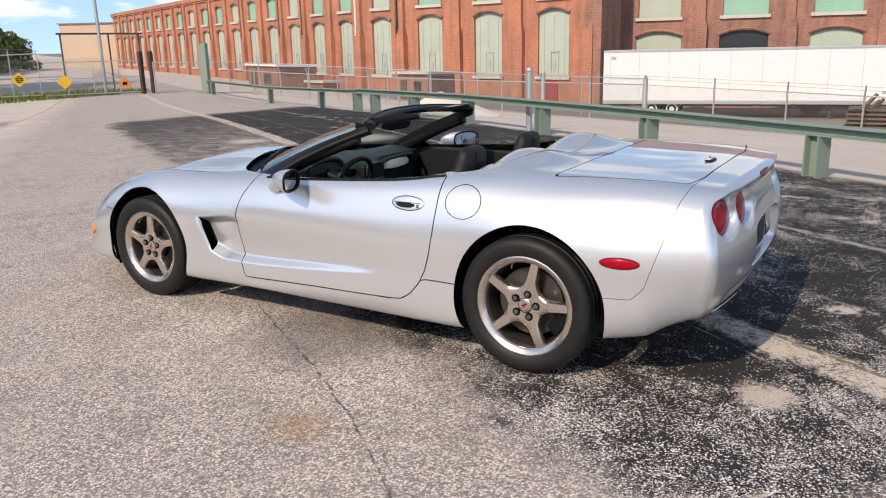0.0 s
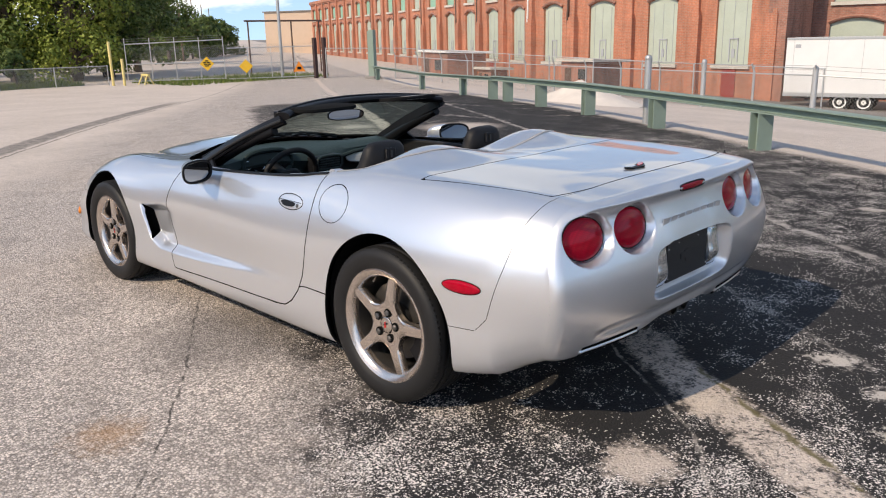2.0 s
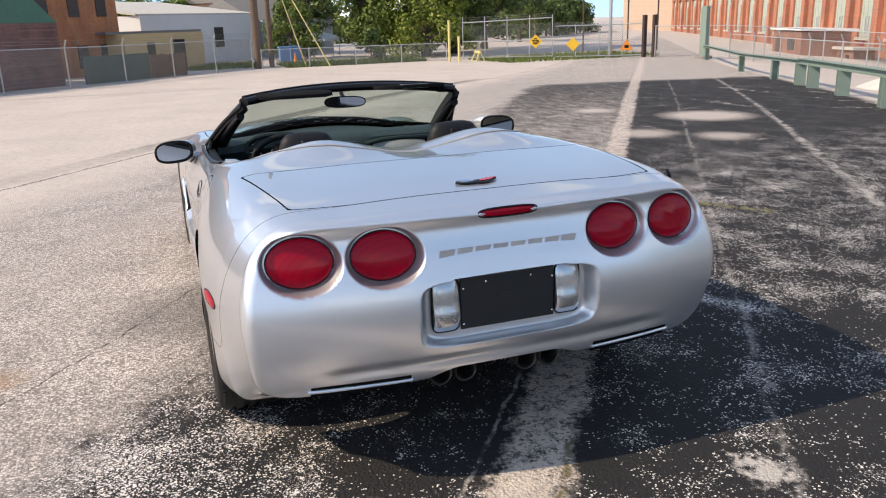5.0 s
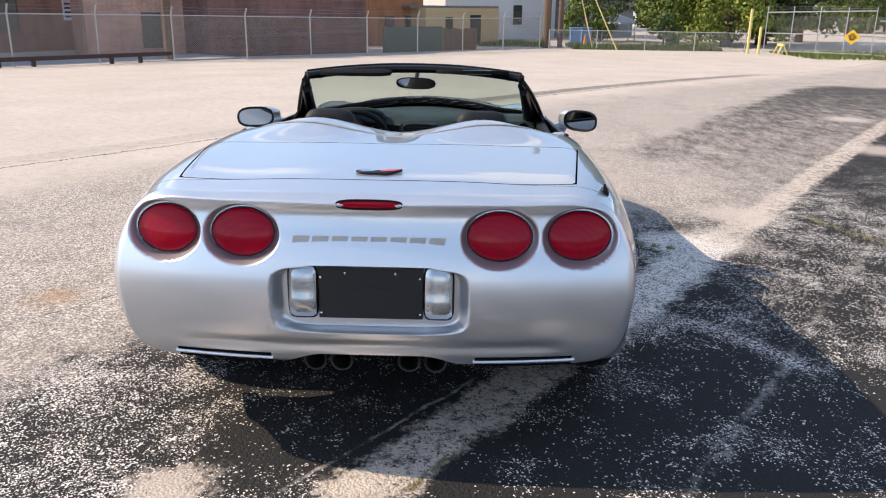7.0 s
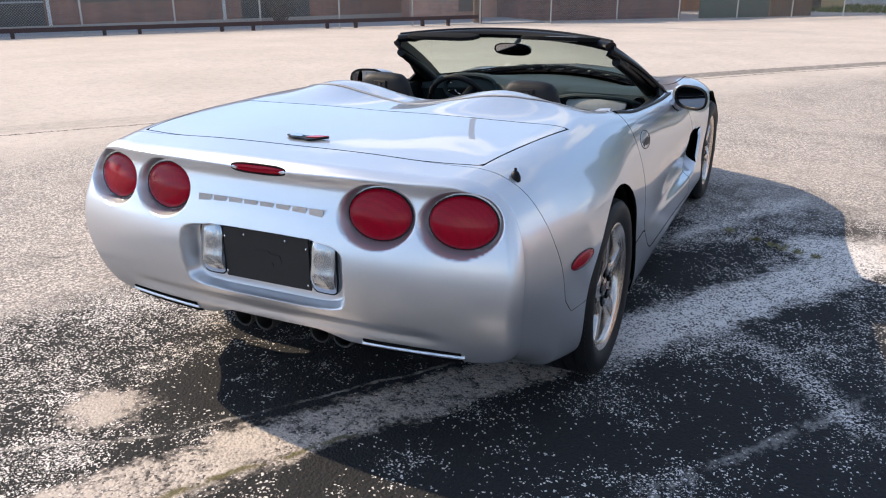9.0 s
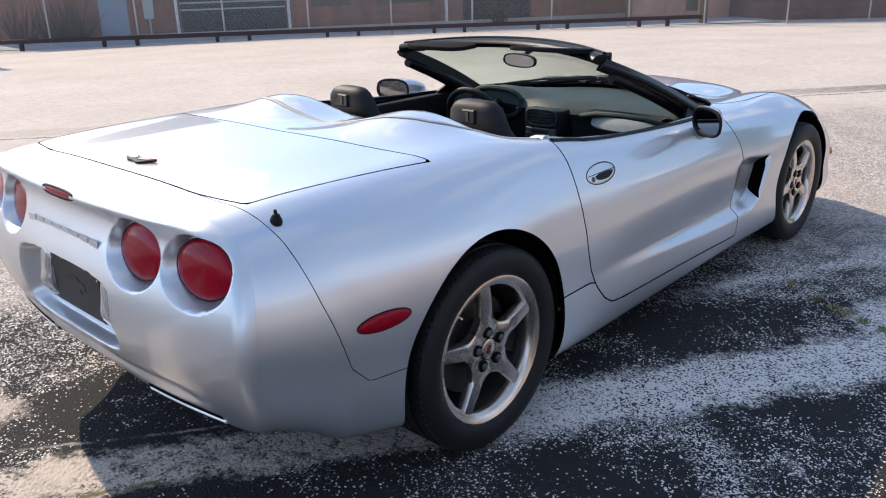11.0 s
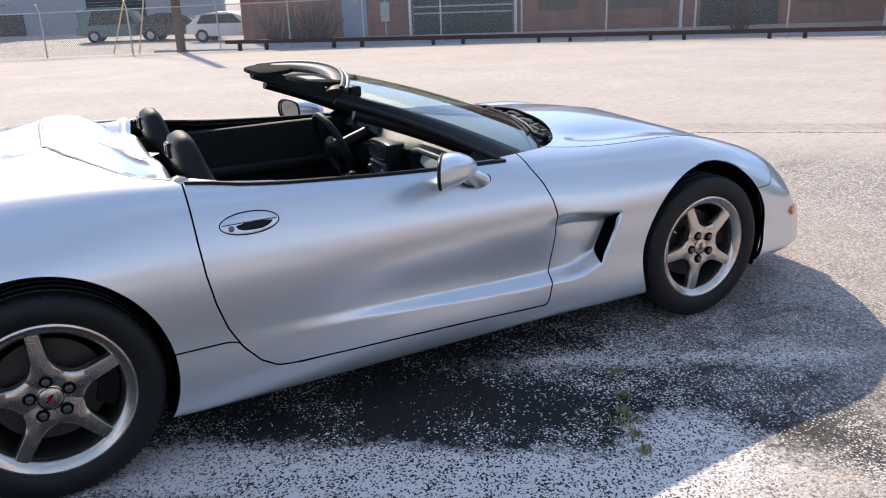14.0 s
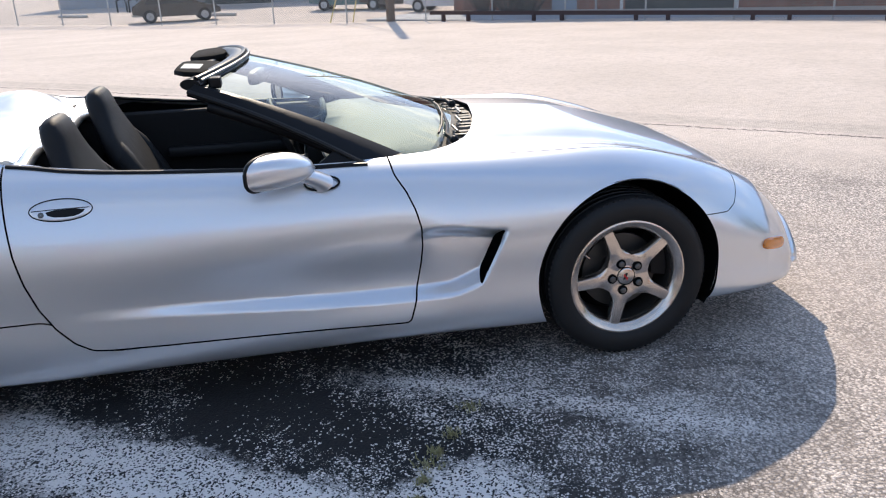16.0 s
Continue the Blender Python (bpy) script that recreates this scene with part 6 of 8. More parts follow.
CANVAS = worn("pale_canvas", (0.60, 0.62, 0.66), 0.8, scale=5)
CONCRETE = worn("pale_concrete", (0.50, 0.45, 0.40), 0.9, amount=0.10, scale=0.8)


def leaf_material(name, a, b):
    m = material(name, a, 0.6, spec=0.25)
    n = Nodes(m)
    g = n.t.nodes.new("ShaderNodeNewGeometry").outputs["Random Per Island"]
    n.color(n.mix(g, a, b))
    n.b.inputs["Subsurface Weight"].default_value = 0.0
    return m


LEAF = leaf_material("leaf", (0.060, 0.105, 0.022), (0.17, 0.21, 0.045))
LEAF_DARK = leaf_material("dark_leaf", (0.045, 0.080, 0.022), (0.15, 0.20, 0.050))
LEAF_LIGHT = leaf_material("yellow_green_leaf", (0.13, 0.18, 0.03), (0.24, 0.28, 0.05))


def along(p, q):
    """A frame at p with x towards q, z up, y to the left of the way."""
    a = math.atan2(q[1] - p[1], q[0] - p[0])
    return Matrix.Translation((p[0], p[1], 0)) @ Matrix.Rotation(a, 4, "Z")


# ---- the brick works beyond the yard ----
def arch_outline(w, z0, z1, rise=0.28, n=10):
    pts = [(-w / 2, z0), (w / 2, z0)]
    for k in range(n + 1):
        a = -1 + 2 * k / n
        pts.append((-a * w / 2, z1 - rise * a * a))
    return pts


UPRIGHT = Matrix(((1, 0, 0, 0), (0, 0, -1, 0), (0, 1, 0, 0), (0, 0, 0, 1)))  # outline x, y to x, z, drawn out along -y


def holed_wall(width, z0, z1, holes, depth):
    """A wall slab along x from 0 to width, its face at y = 0, with arched or square holes through it: (middle, w, z0, z1, rise)."""
    bm = bmesh.new()
    cols = sorted({0.0, width, *(h[0] - h[1] / 2 for h in holes), *(h[0] + h[1] / 2 for h in holes)})

    def face(pts):
        vs = [bm.verts.new((x, 0, z)) for x, z in pts]
        bm.faces.new(vs)
    for x0, x1 in zip(cols, cols[1:]):
        inside = sorted((h for h in holes if h[0] - h[1] / 2 < (x0 + x1) / 2 < h[0] + h[1] / 2), key=lambda h: h[2])
        z = z0
        arch = None
        for h in inside:
            low = [(x0, z), (x1, z)] if arch is None else arch
            face(low + [(x1, h[2]), (x0, h[2])])
            arch = []
            for k in range(9):
                xa = x0 + (x1 - x0) * k / 8
                arch.append((xa, h[3] - h[4] * ((xa - h[0]) / (h[1] / 2)) ** 2))
        low = [(x0, z), (x1, z)] if arch is None else arch
        face(low + [(x1, z1), (x0, z1)])
    r = bmesh.ops.extrude_face_region(bm, geom=list(bm.faces))
    bmesh.ops.translate(bm, vec=(0, depth, 0), verts=[v for v in r["geom"] if isinstance(v, bmesh.types.BMVert)])
    bmesh.ops.recalc_face_normals(bm, faces=bm.faces)
    return bm


works = thing("factory_building", "long red brick factory with boarded arched windows", "building")


def works_bay(p, angle, k, brick, wing=False):
    """One bay, 4.15 m wide; its face looks to +y turned by angle."""
    # x runs along the facade, y into the building
    m = Matrix.Translation((p[0], p[1], 0)) @ Matrix.Rotation(angle, 4, "Z") @ Matrix.Diagonal((1, -1, 1, 1))
    w = 4.15
    lo = (-0.30, 3.02) if not wing else (-1.0, 1.75)
    up = (3.62, 5.05) if not wing else (2.50, 4.4)
    ww = 1.85 if not wing else 2.3
    b = holed_wall(w, -2.4, 6.1, [(w / 2, ww, lo[0], lo[1], 0.26), (w / 2, ww * 0.92, up[0], up[1], 0.2)], 0.45)
    b.transform(m)
    bmesh.ops.recalc_face_normals(b, faces=b.faces)
    part("wall_bay", b, brick, works)
    b = bmesh.new()
    box(b, -0.34, 0.34, -0.30, 0.05, -2.4, 2.05)
    box(b, -0.28, 0.28, -0.24, 0.05, 2.05, 2.25)
    box(b, -0.22, 0.22, -0.18, 0.05, 2.25, 5.75)
    b.transform(m)
    bmesh.ops.recalc_face_normals(b, faces=b.faces)
    part("pilaster", b, brick, works)
    b = bmesh.new()
    box(b, 0, w, -0.14, 0.0, 5.65, 5.80)
    box(b, 0, w, -0.24, 0.0, 5.80, 6.15)
    b.transform(m)
    bmesh.ops.recalc_face_normals(b, faces=b.faces)
    part("cornice", b, brick, works)
    for (z0, z1), mat, wd in ((lo, BOARD, ww), (up, BOARD_UP if k % 3 else BOARD, ww * 0.92)):
        b = plate(arch_outline(wd, z0, z1, 0.26 if z0 < 2 else 0.2), 0.06, m @ Matrix.Translation((w / 2, 0.20, 0)) @ UPRIGHT)
        bmesh.ops.recalc_face_normals(b, faces=b.faces)
        win = part("window", b, mat if not wing or z0 > 2 else (DARK_WINDOW if k % 2 else BOARD), works)
        b = box_bm(w / 2 - wd / 2 - 0.12, w / 2 + wd / 2 + 0.12, -0.12, 0.18, z0 - 0.16, z0)
        b.transform(m)
        bmesh.ops.recalc_face_normals(b, faces=b.faces)
        part("window_sill", b, STONE, win)
        # brick arch over the opening
        pts = [(w / 2 + a * wd / 2 * 1.06, -0.02, z1 + 0.10 - (0.26 if z0 < 2 else 0.2) * a * a) for a in [-1 + 2 * q / 10 for q in range(11)]]
        b = tube_bm(pts, 0.085, 6)
        b.transform(m)
        bmesh.ops.recalc_face_normals(b, faces=b.faces)
        part("arch_ring", b, OLD_BRICK, win)
        if z0 < 2 and not wing:
            b = bmesh.new()
            for x0, x1, q0, q1 in ((-0.28, -0.23, 0.15, 1.25), (0.17, 0.22, 0.15, 1.25), (-0.28, 0.22, 1.20, 1.26), (-0.10, 0.06, 0.35, 0.75)):
                box(b, w / 2 + x0, w / 2 + x1, 0.10, 0.145, z0 + q0, z0 + q1)
            for x0 in (-0.62, 0.02, 0.60):
                box(b, w / 2 + x0, w / 2 + x0 + 0.015, 0.12, 0.142, z0 + 0.05, z1 - 0.35)
            b.transform(m)
            bmesh.ops.recalc_face_normals(b, faces=b.faces)
            part("hatch_frame", b, GREY_WALL, win)


spot, turn = Vector((11.6, -34.15)), 0.0
ends = []
for k in range(21):
    turn = radians(-9 if k < 3 else (-17 if k == 3 else -25.5))
    works_bay(spot, turn, k, RED_BRICK)
    ends.append((spot.copy(), turn))
    spot = spot + Vector((math.cos(turn), math.sin(turn))) * 4.15
# doors under two of the windows, and rain pipes
for k, x0 in ((0, 1.75), (5, 1.8)):
    p, a = ends[k]
    m = Matrix.Translation((p.x, p.y, 0)) @ Matrix.Rotation(a, 4, "Z") @ Matrix.Diagonal((1, -1, 1, 1))
    b = box_bm(x0, x0 + 0.75, -0.05, 0.03, -1.95, -0.47)
    b.transform(m)
    bmesh.ops.recalc_face_normals(b, faces=b.faces)
    part("door", b, RED_DOOR, works, "faded red steel door")
for k, mat in ((3, RUST_PIPE), (4, WHITE_PAINT), (6, RUST_PIPE), (7, RUST_PIPE), (9, RUST_PIPE), (11, RUST_PIPE), (13, RUST_PIPE)):
    p, a = ends[k]
    m = Matrix.Translation((p.x, p.y, 0)) @ Matrix.Rotation(a, 4, "Z") @ Matrix.Diagonal((1, -1, 1, 1))
    b = tube_bm([(0.5, -0.12, -1.9), (0.5, -0.12, 2.4), (0.45, -0.12, 2.7), (0.45, -0.12, 5.9)], 0.07, 8)
    b.transform(m)
    part("rain_pipe", b, mat, works)
# the corner pier and the older wing beside it
part("corner_pier", box_bm(10.9, 11.75, -36.8, -33.9, -2.4, 6.2), OLD_BRICK, works)
a = math.atan2(3.4, 25.0) + math.pi
for k in range(7):
    p = Vector((11.3, -37.6)) + Vector((math.cos(a), math.sin(a))) * (4.15 * (k + 1))
    works_bay(p, a - math.pi, k, OLD_BRICK, True)
# flat roof deck, the far gable end in pale render
bm = bmesh.new()
outer = [e[0] for e in ends] + [spot]
vs0 = [bm.verts.new((p.x, p.y - 0.3, 5.9)) for p in outer]
vs1 = [bm.verts.new((p.x - 6, p.y - 16, 5.9)) for p in outer]
for i in range(len(outer) - 1):
    bm.faces.new((vs0[i], vs0[i + 1], vs1[i + 1], vs1[i]))
part("roof", bm, GREY_ROOF, works)
m = along(spot, (spot.x + 6, spot.y + 3.2))
part("end_wall", box_bm(0.0, 7.5, -0.5, 0.0, -2.5, 5.0, m=m), TAN_WALL, works, "pale rendered end block")
part("end_roof", box_bm(-0.1, 7.7, -8, 0.2, 5.0, 5.15, m=m), GREY_ROOF, works)


# ---- low sheds against the works ----
def shed(name, label, x, y, w, d, h, wall, roof, ang=-0.2, z=-1.6):
    t = thing(name, label, "shed", Matrix.Translation((x, y, z)) @ Matrix.Rotation(ang, 4, "Z"))
    b = bmesh.new()
    box(b, -w / 2, w / 2, -d / 2, d / 2, 0, h)
    part("wall", b, wall, t)
    b = box_bm(-w / 2 - 0.25, w / 2 + 0.25, -d / 2 - 0.25, d / 2 + 0.25, h, h + 0.14, m=Matrix.Rotation(0.04, 4, "X"))
    part("roof", b, roof, t)
    part("window", box_bm(-w * 0.28, -w * 0.05, d / 2, d / 2 + 0.03, h * 0.55, h * 0.82), DARK_WINDOW, t)
    part("door", box_bm(w * 0.18, w * 0.38, d / 2, d / 2 + 0.03, 0.02, h * 0.85), RUST_PIPE, t)
    return t


shed("shed", "small brick shed with a flat pale roof", 19.2, -31.0, 2.2, 2.0, 1.75, OLD_BRICK, STONE, z=-1.78)
shed("shed", "long dark brick shed with a white roof edge", 33.0, -35.4, 5.0, 2.6, 2.3, OLD_BRICK, WHITE_PAINT, ang=-0.44, z=-2.03)
shed("shed", "low brick bin store beside the works", 29.2, -35.0, 1.6, 1.2, 1.3, OLD_BRICK, STONE, ang=-0.3, z=-2.03)

# ---- parked box trailer ----
trailer = thing("trailer", "long white box trailer parked on its legs", "trailer", Matrix.Translation((10.3, -33.6, -2.03)) @ Matrix.Rotation(math.atan2(-2.6, -13.0), 4, "Z"))
part("box", box_bm(0, 14.5, -0.05, 2.1, 0.70, 3.0, bevel=0.03, m=Matrix.Diagonal((1, -1, 1, 1))), WHITE_PAINT, trailer)
part("bottom_rail", box_bm(0.0, 14.5, -2.13, -2.10, 0.62, 0.78), GALV, trailer)
part("chassis", box_bm(0.3, 14.0, -1.6, -0.5, 0.50, 0.70), DARK_STEEL, trailer)
part("top_rail", box_bm(0.0, 14.5, -2.125, -2.10, 2.93, 3.02), GALV, trailer)
for k in range(11):
    part("seam", box_bm(1.3 * k + 0.3, 1.3 * k + 0.315, -2.106, -2.10, 0.8, 2.93), GALV, trailer)
for x in (2.2, 3.1):
    for y in (-0.30, -1.85):
        bm = bmesh.new()
        lathe(bm, [(0.05, -0.13), (0.24, -0.10), (0.36, -0.13), (0.40, -0.06), (0.40, 0.10), (0.36, 0.13), (0.2, 0.08), (0.05, 0.10)], 24)
        bmesh.ops.recalc_face_normals(bm, faces=bm.faces)
        w = part("wheel", bm, RUBBER, trailer, smooth=True, at=Matrix.Translation((x, y, 0.40)))
        bm = bmesh.new()
        lathe(bm, [(0.02, -0.14), (0.10, -0.13), (0.13, -0.07), (0.24, -0.13), (0.26, -0.12)], 20)
        bmesh.ops.recalc_face_normals(bm, faces=bm.faces)
        part("rim", bm, WHITE_PAINT, w, smooth=True)
for x in (9.5, 10.2):
    part("landing_leg", tube_bm([(x, -1.8, 0.7), (x + 0.15, -1.75, 0.0)], 0.06, 8), RUST_PIPE, trailer)
part("hopper", plate([(8.2, 0.62), (9.6, 0.62), (9.15, 0.15), (8.7, 0.15)], 0.6, Matrix(((1, 0, 0, 0), (0, 0, -1, -0.9), (0, 1, 0, 0), (0, 0, 0, 1)))), RUST_PIPE, trailer)
for x, z, mat in ((0.35, 2.6, GREY_WALL), (11.5, 1.05, GREY_WALL)):
    part("marking", box_bm(x, x + 0.22, -2.112, -2.10, z, z + 0.14), mat, trailer)

# stacked pallets beside the trailer
pal = thing("timber_stack", "leaning stack of weathered grey timber", "timber", Matrix.Translation((-1.6, -21.0, ground_z(-1.6, -21.0))))
for k in range(16):
    x0 = random.uniform(-1.2, 1.0)
    part("plank", tube_bm([(x0, random.uniform(-0.4, 0.4), 0.02), (x0 * 0.4 - 0.5, random.uniform(-0.3, 0.3), random.uniform(0.7, 1.25))], 0.05, 4), POLE_WOOD, pal)
for k in range(7):
    part("board", box_bm(-1.7, 0.5, -0.5, 0.5, 0.03 + 0.12 * k, 0.09 + 0.12 * k), POLE_WOOD, pal)

# heap of pale gravel behind the barrier
bm = bmesh.new()
rows = []
for i in range(15):
    r = 1.75 * i / 14
    ring = []
    for k in range(48):
        a = 2 * math.pi * k / 48
        px, py = r * math.cos(a) * 1.15, r * math.sin(a) * 0.8
        lump = noise.noise(Vector((px * 1.6, py * 1.6, 3.0))) * 0.10 + noise.noise(Vector((px * 5, py * 5, 1.0))) * 0.03
        ring.append(bm.verts.new((px, py, 0.62 * (1 - r / 1.75) ** 1.1 + lump * (1 - r / 1.75) - 0.03)))
    rows.append(ring)
for r0, r1 in zip(rows, rows[1:]):
    for k in range(48):
        bm.faces.new((r0[k], r1[k], r1[(k + 1) % 48], r0[(k + 1) % 48]))
bmesh.ops.remove_doubles(bm, verts=rows[0], dist=0.001)
bmesh.ops.recalc_face_normals(bm, faces=bm.faces)
heap = part("dirt_mound", bm, worn("pale_gravel", (0.62, 0.56, 0.50), 0.95, amount=0.18, scale=3, bump=0.8), smooth=True, at=Matrix.Translation((8.3, -14.4, ground_z(8.3, -14.4))) @ Matrix.Rotation(-0.55, 4, "Z"))
tagged(heap, "low mound of pale dirt behind the barrier", "mound")

# ---- green steel barrier along the edge of the lot ----
barrier = thing("steel_barrier", "pale green steel beam barrier on short posts", "barrier")
bar = lambda s: Vector((0.416 + 0.8518 * s, -6.914 - 0.5239 * s))
stops = [-8.0, -5.4, -2.72, 0.0, 2.61, 5.19, 7.65, 9.9, 11.1, 14.0, 19.5, 29.2, 31.0]
for s in stops:
    p = bar(s)
    g = ground_z(p.x, p.y)
    m = Matrix.Translation((p.x, p.y, 0)) @ Matrix.Rotation(-0.5514, 4, "Z")
    hz = 0.46 + min(0, g) * 0.9
    wide = 0.105 if s < 12 else 0.09
    bm = bmesh.new()
    box(bm, -wide, wide, 0.07, 0.09, g - 0.1, hz)
    box(bm, -wide, wide, -0.09, -0.07, g - 0.1, hz)
    box(bm, -0.012, 0.012, -0.07, 0.07, g - 0.1, hz)
    bm.transform(m @ Matrix.Rotation(radians(90 if s < 12 else 0), 4, "Z"))
    part("post", bm, GREEN_STEEL, barrier)
for s0, s1 in ((-8.0, 0.05), (0.0, 5.2), (5.19, 11.1), (11.1, 19.5), (19.5, 31.0)):
    p, q = bar(s0), bar(s1)
    z0, z1 = [0.46 + min(0, ground_z(v.x, v.y)) * 0.9 for v in (p, q)]
    m = along(p, q)
    ln = (q - p).length
    bm = bmesh.new()
    tall = 0.10 if s0 < 11 else 0.07
    for y0, y1, a, b in ((-0.09, 0.09, tall, tall + 0.016), (-0.09, 0.09, 0.0, 0.016), (-0.012, 0.012, 0.016, tall)):
        vs = box(bm, 0, ln, y0, y1, a, b)
        for v in vs:
            v.co.z += z0 + (z1 - z0) * v.co.x / ln
    bm.transform(m)
    part("rail", bm, GREEN_STEEL, barrier)
# sheet-metal post pair at the far end
for dx, h in ((0.0, 1.55), (0.45, 1.5)):
    p = bar(30.4 + dx)
    t = thing("steel_post", "tall green-grey steel post by the gate", "post", Matrix.Translation((p.x, p.y, ground_z(p.x, p.y))), group="posts by the gate")
    part("shaft", box_bm(-0.16, 0.16, -0.10, 0.10, -0.05, h + 0.75, bevel=0.01), GREEN_STEEL, t)
    part("foot", box_bm(-0.3, 0.3, -0.25, 0.25, -0.05, 0.12, bevel=0.03), GREY_ROOF, t)


# ---- wire fences ----
def fence(name, label, pts, height, step, post=0.028, mesh=True, arms=True, rail=True, cell=0.075, mid=False):
    """A chain-link fence along a line of ground points."""
    f = thing(name, label, "fence")
    wires = bmesh.new()
    for p, q in zip(pts, pts[1:]):
        p, q = Vector(p), Vector(q)
        ln = (q - p).length
        d = (q - p) / ln
        n_post = max(1, round(ln / step))
        for k in range(n_post + (1 if q == Vector(pts[-1]) else 0)):
            c = p + d * (ln * k / n_post)
            g = ground_z(c.x, c.y)
            line = [(c.x, c.y, g - 0.1), (c.x, c.y, g + height)]
            if arms:
                line.append((c.x + d.y * 0.12, c.y - d.x * 0.12, g + height + 0.24))
            part("post", tube_bm(line, post, 8), GALV, f, smooth=True)
        segs = max(2, int(ln / 4))
        top = [p + d * (ln * k / segs) for k in range(segs + 1)]
        if rail:
            part("top_rail", tube_bm([(c.x, c.y, ground_z(c.x, c.y) + height - 0.03) for c in top], 0.020, 6), GALV, f, smooth=True)
        if mid:
            part("mid_rail", tube_bm([(c.x, c.y, ground_z(c.x, c.y) + height * 0.5) for c in top], 0.018, 6), GALV, f, smooth=True)
        if arms:
            for e, h in ((0.06, 0.12), (0.12, 0.22)):
                part("barbed_wire", tube_bm([(c.x + d.y * e, c.y - d.x * e, ground_z(c.x, c.y) + height + h) for c in top], 0.004, 4), WIRE, f)
        if mesh:
            h = height - 0.05
            for sgn in (1, -1):
                k = -h
                while k < ln + h:
                    a, b = (k, k + h) if sgn > 0 else (k + h, k)
                    z0, z1 = 0.0, h
                    if a < 0 or a > ln:
                        e = 0.0 if a < 0 else ln
                        z0 = h * (e - a) / (b - a)
                        a = e
                    if b < 0 or b > ln:
                        e = 0.0 if b < 0 else ln
                        z1 = z0 + (h - z0) * (e - a) / (b - a) if b != a else z1
                        b = e
                    if abs(a - b) > 0.02 and 0 <= z0 < h and z1 <= h + 1e-6:
                        ca, cb = p + d * a, p + d * b
                        ga, gb = ground_z(ca.x, ca.y) + 0.03, ground_z(cb.x, cb.y) + 0.03
                        wv = 0.0055 if cell < 0.08 else 0.0026
                        vs = [wires.verts.new(v) for v in ((ca.x - d.x * wv, ca.y - d.y * wv, ga + z0), (ca.x + d.x * wv, ca.y + d.y * wv, ga + z0), (cb.x + d.x * wv, cb.y + d.y * wv, gb + z1), (cb.x - d.x * wv, cb.y - d.y * wv, gb + z1))]
                        wires.faces.new(vs)
                    k += cell
    if mesh:
        part("wire_mesh", wires, WIRE, f)
    else:
        wires.free()
    return f


fence("chain_link_fence", "tall chain-link fence with angled barbed-wire arms", [(-16.0, 38.2), (-0.4, 27.7), (4.8, 24.4), (22.3, 9.6), (36.4, -3.8)], 1.52, 2.65)
fence("chain_link_fence", "low chain-link fence beside the grass", [(36.7, -4.3), (36.2, -9.0), (35.2, -13.6)], 0.95, 2.4, arms=False)
fence("chain_link_fence", "chain-link fence across the lower yard", [(26.0, -24.0), (17.0, -23.0), (8.2, -20.9), (4.1, -18.9), (-9.0, -21.5)], 1.12, 2.0, arms=True, cell=0.09)
fence("chain_link_fence", "chain-link fence beside the factory gate", [(29.2, -22.2), (24.0, -27.5), (14.0, -27.0), (6.0, -25.0)], 1.5, 2.6, arms=False, cell=0.09)
for x, y, h in ((3.1, -8.75, 1.05), (4.1, -18.9, 1.25), (8.2, -20.9, 1.4)):
    t = thing("gate_post", "round galvanised gate post", "post", Matrix.Translation((x, y, ground_z(x, y))), group="gate posts")
    bm = tube_bm([(0, 0, -0.05), (0, 0, h)], 0.055 if y > -10 else 0.075, 12)
    part("shaft", bm, GALV, t, smooth=True)
    bm = bmesh.new()
    bmesh.ops.create_uvsphere(bm, u_segments=12, v_segments=8, radius=0.06 if y > -10 else 0.08, matrix=Matrix.Translation((0, 0, h)))
    part("cap", bm, GALV, t, smooth=True)

# dark guard rail at the foot of the fence
guard = thing("guard_rail", "low dark brown timber and steel guard rail", "guard rail")
p, q = Vector((4.9, 24.0)), Vector((22.0, 9.55))
m = along(p, q)
ln = (q - p).length
bm = box_bm(0, ln, -0.05, 0.05, -0.20, -0.08)
bm.transform(m)
part("rail", bm, DARK_STEEL, guard)
k = 0.5
while k < ln:
    for e in (0.0, 0.95):
        if k + e < ln:
            part("post", box_bm(k + e - 0.05, k + e + 0.05, -0.06, 0.06, -0.70, -0.12, m=m), DARK_STEEL, guard)
    k += 3.3
tagged(part("kerb_strip", box_bm(-3.0, ln + 3.0, 0.5, 3.4, -0.60, -0.40, m=m), worn("kerb_concrete", (0.34, 0.36, 0.38), 0.85, scale=1.0)), "raised grey concrete strip behind the guard rail", "pavement", kind="structure")

# ---- sliding gate with warning signs ----
gate = thing("sliding_gate", "long galvanised pipe gate with warning signs on it", "gate")
ga, gb = Vector((34.4, -14.0)), Vector((29.6, -21.7))
m = along(ga, gb)
ln = (gb - ga).length
for z in (-0.38, 0.42, 1.35):
    part("rail", tube_bm([(0.2, 0, z), (ln * 0.52, 0, z + (0.12 if z > 1 else 0.0))], 0.024, 8), GALV, gate, smooth=True, at=m)
for z in (-0.42, 0.30, 1.05):
    part("rail", tube_bm([(ln * 0.54, 0, z), (ln, 0, z)], 0.022, 8), GALV, gate, smooth=True, at=m)
for k in range(8):
    x = 0.2 + ln * k / 8
    part("upright", tube_bm([(x, 0, -0.42), (x, 0, 1.62 if k < 5 else 1.1)], 0.022, 8), GALV, gate, smooth=True, at=m)
for z in (1.48, 1.58):
    part("barbed_wire", tube_bm([(0.1, 0, z), (ln * 0.52, 0, z + 0.1)], 0.005, 4), WIRE, gate, at=m)
bm = bmesh.new()
